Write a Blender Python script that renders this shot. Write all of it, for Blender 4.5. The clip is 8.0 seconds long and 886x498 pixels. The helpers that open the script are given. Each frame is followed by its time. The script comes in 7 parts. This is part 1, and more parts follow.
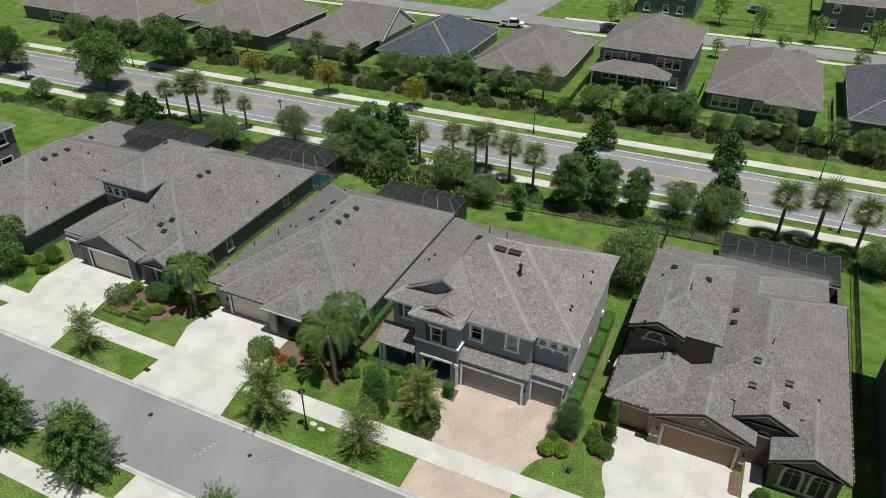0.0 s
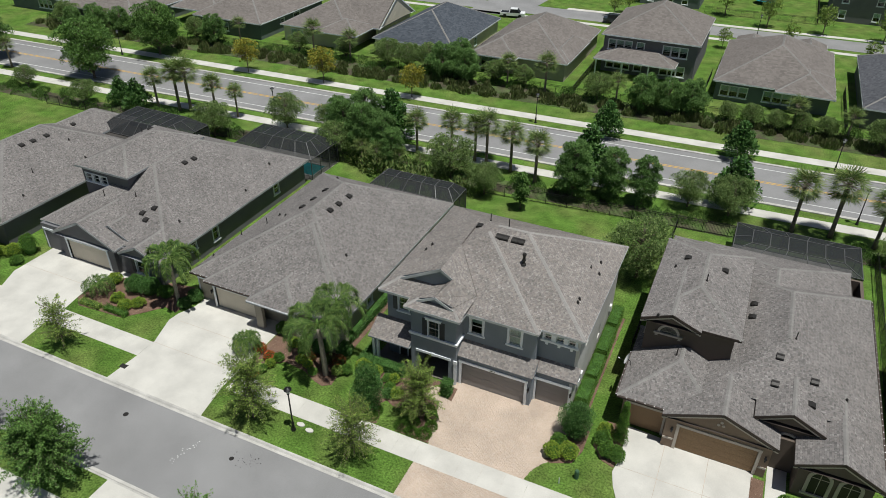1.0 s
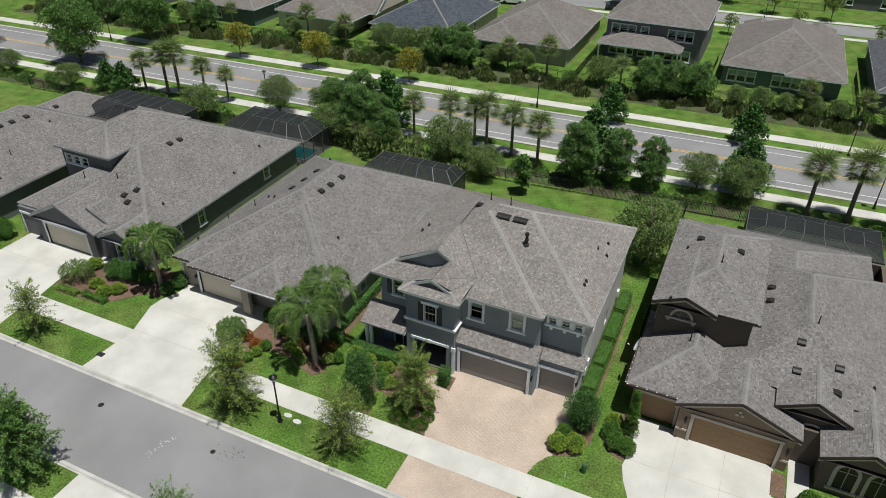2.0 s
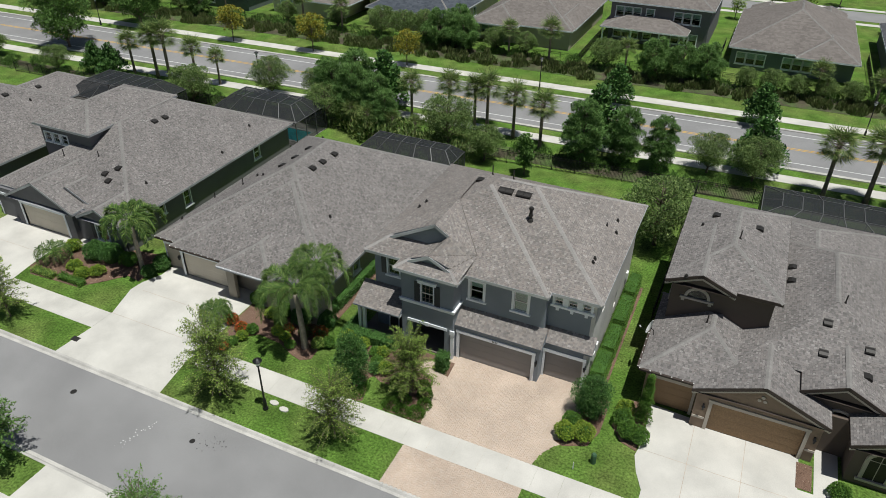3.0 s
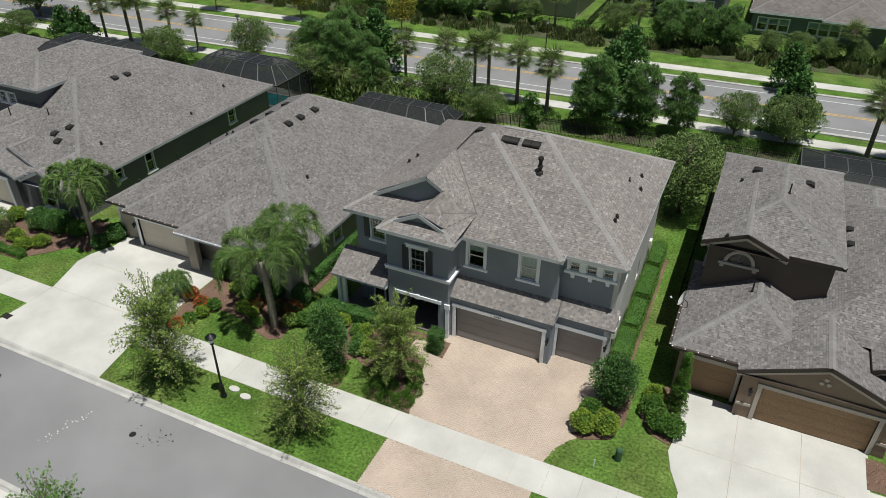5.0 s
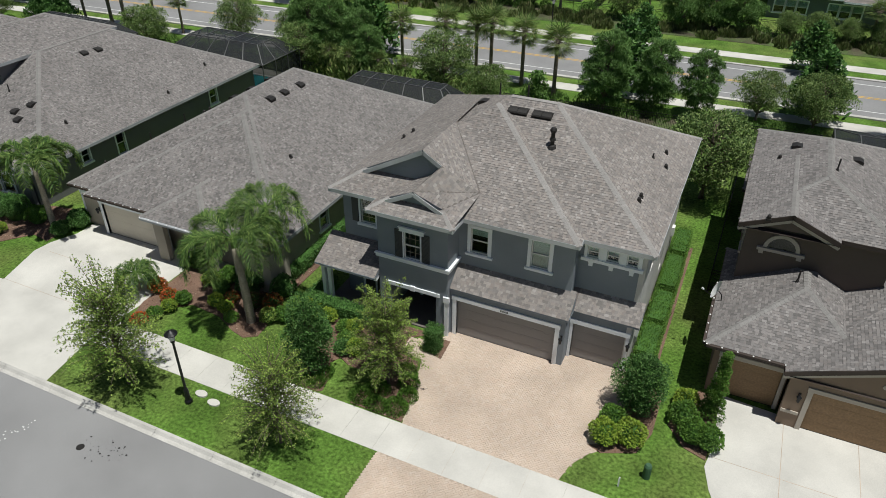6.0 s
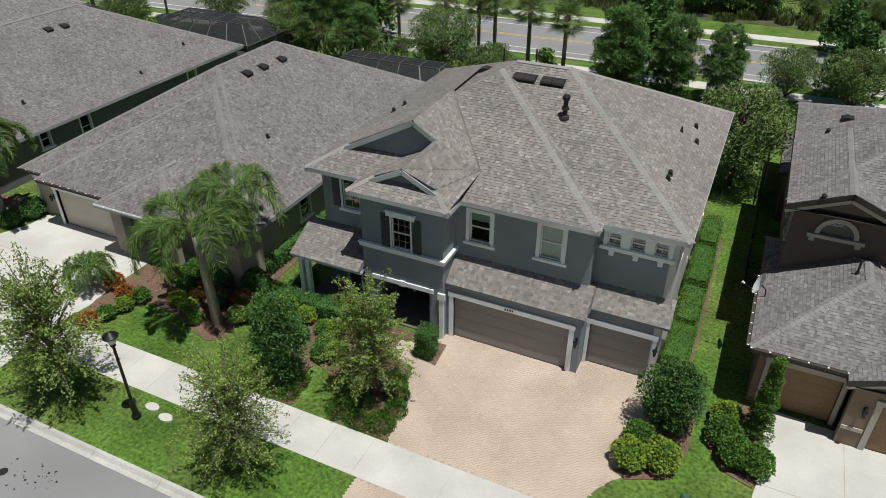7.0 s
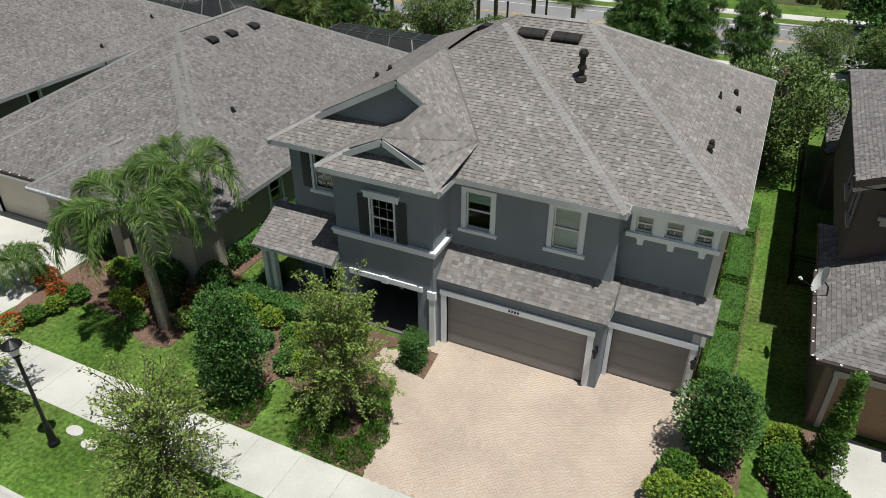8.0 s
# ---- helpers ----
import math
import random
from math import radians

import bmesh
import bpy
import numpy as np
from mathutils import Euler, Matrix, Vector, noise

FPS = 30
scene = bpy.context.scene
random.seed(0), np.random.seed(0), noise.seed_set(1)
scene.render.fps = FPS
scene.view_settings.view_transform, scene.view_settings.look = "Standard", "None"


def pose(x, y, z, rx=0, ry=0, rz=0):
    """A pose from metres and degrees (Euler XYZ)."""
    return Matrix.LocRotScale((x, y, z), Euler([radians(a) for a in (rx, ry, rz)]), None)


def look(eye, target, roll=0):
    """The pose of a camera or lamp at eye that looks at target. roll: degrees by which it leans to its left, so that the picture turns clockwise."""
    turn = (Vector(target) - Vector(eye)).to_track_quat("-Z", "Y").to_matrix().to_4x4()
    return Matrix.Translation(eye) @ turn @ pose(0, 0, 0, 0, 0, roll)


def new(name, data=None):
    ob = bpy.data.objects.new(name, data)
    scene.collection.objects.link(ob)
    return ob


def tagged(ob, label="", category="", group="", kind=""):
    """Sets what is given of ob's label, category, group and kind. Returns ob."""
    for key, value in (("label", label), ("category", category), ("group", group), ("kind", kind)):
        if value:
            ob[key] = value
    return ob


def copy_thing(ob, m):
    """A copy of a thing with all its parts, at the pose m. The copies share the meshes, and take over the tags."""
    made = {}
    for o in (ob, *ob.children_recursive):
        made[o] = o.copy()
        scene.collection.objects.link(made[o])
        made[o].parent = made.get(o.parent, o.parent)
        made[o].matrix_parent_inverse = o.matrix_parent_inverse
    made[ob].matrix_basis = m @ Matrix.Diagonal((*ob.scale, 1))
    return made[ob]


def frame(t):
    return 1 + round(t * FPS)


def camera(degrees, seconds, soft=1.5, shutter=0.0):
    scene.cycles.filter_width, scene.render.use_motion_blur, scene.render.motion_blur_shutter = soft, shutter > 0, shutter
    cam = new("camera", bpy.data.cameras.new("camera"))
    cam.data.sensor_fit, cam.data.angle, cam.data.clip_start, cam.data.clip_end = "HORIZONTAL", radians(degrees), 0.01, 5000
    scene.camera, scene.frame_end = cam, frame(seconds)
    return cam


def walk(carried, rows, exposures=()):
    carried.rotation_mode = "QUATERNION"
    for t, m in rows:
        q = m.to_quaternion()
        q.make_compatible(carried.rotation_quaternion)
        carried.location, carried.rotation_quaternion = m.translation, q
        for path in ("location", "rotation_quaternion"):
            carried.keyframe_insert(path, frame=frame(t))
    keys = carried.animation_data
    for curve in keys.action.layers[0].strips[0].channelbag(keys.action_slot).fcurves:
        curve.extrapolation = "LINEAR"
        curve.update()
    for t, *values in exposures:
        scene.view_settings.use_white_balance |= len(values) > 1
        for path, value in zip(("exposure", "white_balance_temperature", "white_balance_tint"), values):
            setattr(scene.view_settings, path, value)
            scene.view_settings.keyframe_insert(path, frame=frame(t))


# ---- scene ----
cam = camera(64.8, 8.0, 0.6)
PATH = [
    (0, (15.652, -37.918, 39.925), (14.953, -36.397, 38.83), 0.4),
    (0.5, (15.041, -36.654, 38.677), (14.346, -35.132, 37.582), 0.6),
    (1, (14.613, -35.501, 37.121), (13.917, -33.978, 36.027), 0.6),
    (1.5, (14.292, -34.541, 35.686), (13.598, -33.019, 34.591), 0.6),
    (3, (13.307, -31.948, 31.136), (12.613, -30.424, 30.042), 0.6),
    (3.5, (13.061, -31.057, 29.647), (12.365, -29.534, 28.554), 0.5),
    (4, (12.673, -30.12, 28.157), (11.977, -28.597, 27.064), 0.5),
    (4.5, (12.234, -28.993, 26.728), (11.538, -27.471, 25.632), 0.5),
    (4.7, (12.1, -28.439, 26.27), (11.402, -26.918, 25.174), 0.4),
    (6, (10.446, -24.379, 22.31), (9.748, -22.857, 21.217), 0.4),
    (6.5, (9.747, -22.676, 20.809), (9.05, -21.153, 19.716), 0.4),
    (7, (9.342, -20.91, 19.221), (8.628, -19.39, 18.136), -0.0),
    (7.5, (8.642, -19.041, 17.719), (7.927, -17.522, 16.631), -0.0),
    (8, (7.96, -17.212, 16.242), (7.245, -15.692, 15.156), 0.0),
]
walk(cam, [(t, look(eye, target, roll)) for t, eye, target, roll in PATH], [(0, 0.0), (4, 0.0), (7, -0.03), (8, 0.08)])

# ---- light ----
SUN_TO = Vector((0.21, -0.10, 1.0)).normalized()
world = bpy.data.worlds.new("sky")
scene.world = world
world.use_nodes = True
wn = world.node_tree.nodes
sky = wn.new("ShaderNodeTexSky")
sky.sky_type = "NISHITA"
sky.sun_disc = False
sky.sun_elevation = math.asin(SUN_TO.z)
sky.sun_rotation = math.atan2(SUN_TO.x, SUN_TO.y)
world.node_tree.links.new(sky.outputs[0], wn["Background"].inputs[0])
wn["Background"].inputs[1].default_value = 0.039
sun_data = bpy.data.lights.new("sun", "SUN")
sun_data.energy = 4.4
sun_data.angle = radians(0.53)
sun_data.color = (0.958, 0.972, 0.925)
sun = new("sun", sun_data)
sun.matrix_world = Matrix.Translation((0, 0, 60)) @ SUN_TO.to_track_quat("Z", "Y").to_matrix().to_4x4()


# ---- materials ----
def material(name, colour, rough=0.85, metal=0.0, fine=40.0, coarse=0.6, vary=0.25, blotch=0.2, bump=0.3, island=0.0, obj=0.0, spec=0.3, dist=0.01, alt=None, alt_scale=0.25):
    """A surface with grain and blotches at real size, and piece-to-piece variation."""
    m = bpy.data.materials.new(name)
    m.use_nodes = True
    n, l = m.node_tree.nodes, m.node_tree.links
    b = n["Principled BSDF"]
    b.inputs["Roughness"].default_value = rough
    b.inputs["Metallic"].default_value = metal
    b.inputs["Specular IOR Level"].default_value = spec
    geo = n.new("ShaderNodeNewGeometry")
    co = geo.outputs["Position"]

    def field(scale, detail):
        k = n.new("ShaderNodeTexNoise")
        k.inputs["Scale"].default_value = scale
        k.inputs["Detail"].default_value = detail
        l.new(co, k.inputs["Vector"])
        return k.outputs["Fac"]

    def amount(src, lo, hi, a, c):
        k = n.new("ShaderNodeMapRange")
        for i, v in enumerate((lo, hi, a, c)):
            k.inputs[i + 1].default_value = v
        l.new(src, k.inputs[0])
        return k.outputs[0]

    def times(p, q):
        k = n.new("ShaderNodeMath")
        k.operation = "MULTIPLY"
        l.new(p, k.inputs[0])
        l.new(q, k.inputs[1])
        return k.outputs[0]

    f, c = field(fine, 4.0), field(coarse, 3.0)
    v = times(amount(f, 0.3, 0.7, 1 - vary, 1 + vary), amount(c, 0.3, 0.7, 1 - blotch, 1 + blotch))
    if island:
        v = times(v, amount(geo.outputs["Random Per Island"], 0, 1, 1 - island, 1 + island))
    if obj:
        info = n.new("ShaderNodeObjectInfo")
        v = times(v, amount(info.outputs["Random"], 0, 1, 1 - obj, 1 + obj))
    mix = n.new("ShaderNodeVectorMath")
    mix.operation = "SCALE"
    mix.inputs[0].default_value = colour[:3]
    l.new(v, mix.inputs["Scale"])
    if alt:
        k = n.new("ShaderNodeMix")
        k.data_type = "RGBA"
        k.inputs["A"].default_value = (*colour[:3], 1)
        k.inputs["B"].default_value = (*alt, 1)
        l.new(amount(field(alt_scale, 5.0), 0.42, 0.68, 0.0, 1.0), k.inputs["Factor"])
        l.new(k.outputs["Result"], mix.inputs[0])
    l.new(mix.outputs[0], b.inputs["Base Color"])
    if bump:
        k = n.new("ShaderNodeBump")
        k.inputs["Strength"].default_value = bump
        k.inputs["Distance"].default_value = dist
        l.new(f, k.inputs["Height"])
        l.new(k.outputs[0], b.inputs["Normal"])
    return m


def tones(name, ramp, source="island", rough=0.9, fine=60.0, vary=0.18, coarse=0.25, blotch=0.15, spec=0.2, sss=0.0, bump=0.0):
    """Pieces that each take one of several tones, with grain and broad weathering on top."""
    m = bpy.data.materials.new(name)
    m.use_nodes = True
    n, l = m.node_tree.nodes, m.node_tree.links
    b = n["Principled BSDF"]
    b.inputs["Roughness"].default_value = rough
    b.inputs["Specular IOR Level"].default_value = spec
    geo = n.new("ShaderNodeNewGeometry")
    if source == "island":
        src = geo.outputs["Random Per Island"]
    else:
        src = n.new("ShaderNodeObjectInfo").outputs["Random"]
    r = n.new("ShaderNodeValToRGB")
    e = r.color_ramp.elements
    e[0].position, e[0].color = 0.0, (*ramp[0], 1)
    e[1].position, e[1].color = 1.0, (*ramp[-1], 1)
    for i, c in enumerate(ramp[1:-1]):
        k = e.new((i + 1) / (len(ramp) - 1))
        k.color = (*c, 1)
    l.new(src, r.inputs[0])
    col = r.outputs[0]
    for scale, amt, det in ((fine, vary, 3.0), (coarse, blotch, 4.0)):
        k = n.new("ShaderNodeTexNoise")
        k.inputs["Scale"].default_value = scale
        k.inputs["Detail"].default_value = det
        l.new(geo.outputs["Position"], k.inputs["Vector"])
        q = n.new("ShaderNodeMapRange")
        for i, v in enumerate((0.3, 0.7, 1 - amt, 1 + amt)):
            q.inputs[i + 1].default_value = v
        l.new(k.outputs["Fac"], q.inputs[0])
        s = n.new("ShaderNodeVectorMath")
        s.operation = "SCALE"
        l.new(col, s.inputs[0])
        l.new(q.outputs[0], s.inputs["Scale"])
        col = s.outputs[0]
    l.new(col, b.inputs["Base Color"])
    if sss:
        tr = n.new("ShaderNodeBsdfTranslucent")
        l.new(col, tr.inputs[0])
        mx = n.new("ShaderNodeMixShader")
        mx.inputs[0].default_value = sss
        l.new(b.outputs[0], mx.inputs[1])
        l.new(tr.outputs[0], mx.inputs[2])
        l.new(mx.outputs[0], n["Material Output"].inputs[0])
    return m


def glass_material():
    m = bpy.data.materials.new("window glass")
    m.use_nodes = True
    b = m.node_tree.nodes["Principled BSDF"]
    b.inputs["Base Color"].default_value = (0.75, 0.85, 0.82, 1)
    b.inputs["Roughness"].default_value = 0.02
    b.inputs["Transmission Weight"].default_value = 1.0
    b.inputs["IOR"].default_value = 1.5
    return m


def screen_material():
    """Fine dark insect mesh: half of the light goes straight through."""
    m = bpy.data.materials.new("insect screen")
    m.use_nodes = True
    n, l = m.node_tree.nodes, m.node_tree.links
    b = n["Principled BSDF"]
    b.inputs["Base Color"].default_value = (0.02, 0.022, 0.024, 1)
    b.inputs["Roughness"].default_value = 0.6
    tr = n.new("ShaderNodeBsdfTransparent")
    mx = n.new("ShaderNodeMixShader")
    mx.inputs[0].default_value = 0.7
    l.new(tr.outputs[0], mx.inputs[1])
    l.new(b.outputs[0], mx.inputs[2])
    l.new(mx.outputs[0], n["Material Output"].inputs[0])
    return m


GRASS = material("lawn", (0.086, 0.162, 0.028), 0.95, fine=7, coarse=0.6, vary=0.5, blotch=0.3, bump=0.8, dist=0.05, spec=0.1, alt=(0.128, 0.168, 0.045), alt_scale=0.22)
ASPHALT = material("grey asphalt", (0.24, 0.235, 0.235), 0.92, fine=60, coarse=0.22, vary=0.16, blotch=0.12, bump=0.3)
CONCRETE = material("pale concrete", (0.54, 0.517, 0.475), 0.9, fine=25, coarse=0.5, vary=0.06, blotch=0.12, bump=0.15)
KERB = material("kerb concrete", (0.47, 0.45, 0.42), 0.9, fine=20, coarse=0.8, vary=0.12, blotch=0.18, bump=0.2, obj=0.08)
PV_RAMP = [(0.466, 0.370, 0.293), (0.480, 0.384, 0.309), (0.492, 0.398, 0.326), (0.480, 0.374, 0.300), (0.499, 0.411, 0.341)]
PAVER = tones("tan pavers", PV_RAMP, blotch=0.15, coarse=0.4)
PAVER_ONE = tones("tan paver pieces", PV_RAMP, "object", blotch=0.15, coarse=0.4)
JOINT = material("sand joint", (0.445, 0.355, 0.283), 0.95, fine=80)
MULCH = tones("red brown mulch", [(0.13, 0.065, 0.045), (0.22, 0.125, 0.09), (0.30, 0.195, 0.145), (0.40, 0.29, 0.225)])
SOIL_DARK = material("dark weathered bark", (0.075, 0.066, 0.042), 0.95, fine=9, coarse=0.5, vary=0.5, blotch=0.35, bump=1.0, dist=0.05, alt=(0.07, 0.12, 0.03), alt_scale=0.4)
SOIL = material("bark bed", (0.17, 0.105, 0.075), 0.95, fine=30, vary=0.5, bump=1.0, dist=0.03)
SH_RAMP = [(0.168, 0.154, 0.146), (0.214, 0.195, 0.185), (0.260, 0.235, 0.221), (0.188, 0.169, 0.159), (0.288, 0.256, 0.236), (0.230, 0.199, 0.182), (0.330, 0.304, 0.287)]
SHINGLE = tones("weathered shingles", SH_RAMP, blotch=0.10, coarse=0.5)
SHINGLE_ONE = tones("weathered shingle pieces", SH_RAMP, "object", blotch=0.10, coarse=0.5)
SH_RAMP2 = [(0.128, 0.119, 0.115), (0.178, 0.165, 0.160), (0.222, 0.205, 0.198), (0.150, 0.139, 0.134), (0.245, 0.224, 0.215), (0.190, 0.170, 0.161), (0.282, 0.262, 0.253)]
SHINGLE_B = tones("grey brown shingles", SH_RAMP2, blotch=0.10, coarse=0.5)
# Shade at the course edges as colour, in the manner of printed shadow bands.
COURSE_SHADE = tones("painted course shadow", [(0.125, 0.113, 0.106), (0.155, 0.139, 0.129), (0.190, 0.170, 0.158)])
COURSE_SHADE_B = tones("deeper painted course shadow", [(0.105, 0.097, 0.093), (0.135, 0.124, 0.119), (0.165, 0.152, 0.146)])
CAP = tones("hip cap shingles", [(0.276, 0.260, 0.248), (0.315, 0.295, 0.282)], blotch=0.08)
CAP_B = tones("plain hip cap shingles", [(0.209, 0.197, 0.188), (0.244, 0.232, 0.221)], blotch=0.08)
DECK = material("roof felt", (0.15, 0.13, 0.12), 0.95, fine=50)
STUCCO_GREY = material("dark grey stucco", (0.226, 0.252, 0.282), 0.93, fine=90, coarse=0.7, vary=0.06, blotch=0.06, bump=0.5)
# Sunlight on the side wall is put into this lighter colour.
STUCCO_SUNLIT = material("grey stucco lightened as sunlit", (0.58, 0.56, 0.53), 0.93, fine=90, coarse=0.7, vary=0.06, blotch=0.08, bump=0.5)
FASCIA_BROWN = material("dark brown fascia paint", (0.06, 0.045, 0.038), 0.7, fine=60, vary=0.05, bump=0.1)
FASCIA_GREY = material("mid grey fascia paint", (0.36, 0.37, 0.38), 0.7, fine=60, vary=0.05, bump=0.1)
STUCCO_TAUPE = material("taupe stucco", (0.385, 0.342, 0.282), 0.93, fine=90, coarse=0.7, vary=0.06, blotch=0.06, bump=0.5)
STUCCO_BROWN = material("dark brown stucco", (0.125, 0.098, 0.08), 0.93, fine=90, coarse=0.7, vary=0.06, blotch=0.06, bump=0.5)
STUCCO_SLATE = material("slate stucco", (0.155, 0.152, 0.16), 0.93, fine=90, coarse=0.7, vary=0.06, blotch=0.06, bump=0.5)
STUCCO_CREAM = material("cream stucco", (0.62, 0.57, 0.45), 0.93, fine=90, coarse=0.7, vary=0.06, blotch=0.06, bump=0.5)
STUCCO_TEAL = material("grey green stucco", (0.13, 0.155, 0.15), 0.93, fine=90, coarse=0.7, vary=0.06, blotch=0.06, bump=0.5)
TRIM = material("pale grey trim paint", (0.79, 0.815, 0.84), 0.7, fine=60, vary=0.04, blotch=0.06, bump=0.1)
TRIM_TAN = material("tan trim paint", (0.45, 0.40, 0.34), 0.75, fine=60, vary=0.04, blotch=0.06, bump=0.1)
DOOR_GREY = material("warm grey door paint", (0.262, 0.25, 0.245), 0.6, fine=30, vary=0.04, blotch=0.05, bump=0.05)
DOOR_TAN = material("tan door paint", (0.60, 0.54, 0.45), 0.6, fine=30, vary=0.04, blotch=0.05, bump=0.05)
DOOR_WOOD = material("brown wood grain door", (0.27, 0.17, 0.09), 0.6, fine=12, vary=0.15, blotch=0.08, bump=0.05)
SHUTTER = material("dark shutter paint", (0.07, 0.07, 0.07), 0.7, fine=50, vary=0.06)
BLACK = material("black metal", (0.015, 0.015, 0.016), 0.45, 0.3, fine=50, vary=0.1, bump=0.05, spec=0.5)
VENT = material("dark vent metal", (0.035, 0.032, 0.03), 0.5, 0.3, fine=40, vary=0.15, bump=0.05)
WHITE = material("white plastic", (0.78, 0.78, 0.76), 0.5, fine=30, vary=0.03, blotch=0.04, bump=0.05)
GREEN_BOX = material("green utility plastic", (0.05, 0.11, 0.06), 0.6, fine=30, vary=0.08)
BLIND = material("window blind", (0.68, 0.77, 0.73), 0.8, fine=20, vary=0.05)
# Darkness of unlit rooms put into a colour; porch door and window share it.
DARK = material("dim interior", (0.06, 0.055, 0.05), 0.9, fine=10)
POOL = material("pool water", (0.05, 0.42, 0.46), 0.08, fine=6, vary=0.1, bump=0.3, dist=0.05, spec=0.5)
BARK = material("bark", (0.16, 0.125, 0.095), 0.95, fine=18, coarse=3, vary=0.3, blotch=0.2, bump=0.8, dist=0.02)
PALM_BARK = material("palm bark", (0.22, 0.18, 0.14), 0.95, fine=14, coarse=3, vary=0.3, blotch=0.2, bump=0.8, dist=0.03)
PALE_BARK = material("pale palm trunk", (0.30, 0.26, 0.21), 0.9, fine=12, coarse=2, vary=0.2, blotch=0.2, bump=0.5, dist=0.02)
GLASS = glass_material()
SCREEN = screen_material()
LINE_W = material("white road paint", (0.66, 0.66, 0.64), 0.8, fine=30, vary=0.12, blotch=0.15)
LINE_Y = material("yellow road paint", (0.60, 0.36, 0.07), 0.8, fine=30, vary=0.12, blotch=0.15)


def foliage(name, *ramp):
    return tones(name, list(ramp), rough=0.6, fine=3.0, vary=0.2, coarse=0.4, blotch=0.15, spec=0.22, sss=0.2)


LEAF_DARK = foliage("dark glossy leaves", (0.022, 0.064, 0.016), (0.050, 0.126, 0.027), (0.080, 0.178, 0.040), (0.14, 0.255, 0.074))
LEAF_OAK = foliage("mid green leaves", (0.048, 0.102, 0.024), (0.086, 0.171, 0.036), (0.128, 0.239, 0.051), (0.171, 0.292, 0.082))
LEAF_OLIVE = foliage("olive green leaves", (0.078, 0.128, 0.028), (0.155, 0.230, 0.047), (0.219, 0.314, 0.063), (0.329, 0.416, 0.095))
LEAF_LIVE = foliage("grey green oak leaves", (0.046, 0.088, 0.024), (0.108, 0.178, 0.048), (0.175, 0.258, 0.075), (0.29, 0.365, 0.135))
LEAF_PINE = foliage("pine green needles", (0.045, 0.103, 0.025), (0.093, 0.187, 0.045), (0.152, 0.271, 0.074), (0.198, 0.317, 0.101))
LEAF_PALM = foliage("palm fronds", (0.055, 0.105, 0.028), (0.125, 0.195, 0.052), (0.20, 0.275, 0.085), (0.28, 0.30, 0.11))
LEAF_QUEEN = foliage("bright palm fronds", (0.026, 0.062, 0.015), (0.064, 0.128, 0.027), (0.120, 0.202, 0.045), (0.22, 0.295, 0.080))
LEAF_YELLOW = foliage("yellow leaves", (0.11, 0.16, 0.03), (0.20, 0.23, 0.035), (0.40, 0.33, 0.04), (0.30, 0.28, 0.05))
LEAF_LIME = foliage("lime leaves", (0.110, 0.187, 0.022), (0.198, 0.297, 0.033), (0.297, 0.374, 0.055))
LEAF_FLOWER = foliage("orange red blooms among leaves", (0.52, 0.075, 0.02), (0.055, 0.10, 0.02), (0.60, 0.12, 0.03), (0.45, 0.06, 0.02), (0.07, 0.13, 0.03), (0.55, 0.10, 0.025))
LEAF_BRONZE = foliage("green and bronze leaves", (0.045, 0.09, 0.02), (0.16, 0.05, 0.03), (0.08, 0.14, 0.035), (0.10, 0.035, 0.025))
LEAF_RED = foliage("red leaves", (0.30, 0.05, 0.015), (0.070, 0.110, 0.025), (0.40, 0.075, 0.02), (0.080, 0.130, 0.03), (0.16, 0.05, 0.025), (0.06, 0.10, 0.02))
LEAF_HEDGE = foliage("hedge leaves", (0.048, 0.11, 0.016), (0.09, 0.19, 0.027), (0.13, 0.24, 0.04))
LEAF_GRASS = foliage("grass blades", (0.082, 0.132, 0.026), (0.098, 0.154, 0.032), (0.116, 0.172, 0.039))
LEAF_BROWN = foliage("bronze grasses", (0.09, 0.115, 0.04), (0.16, 0.19, 0.07), (0.11, 0.17, 0.045), (0.22, 0.22, 0.10))


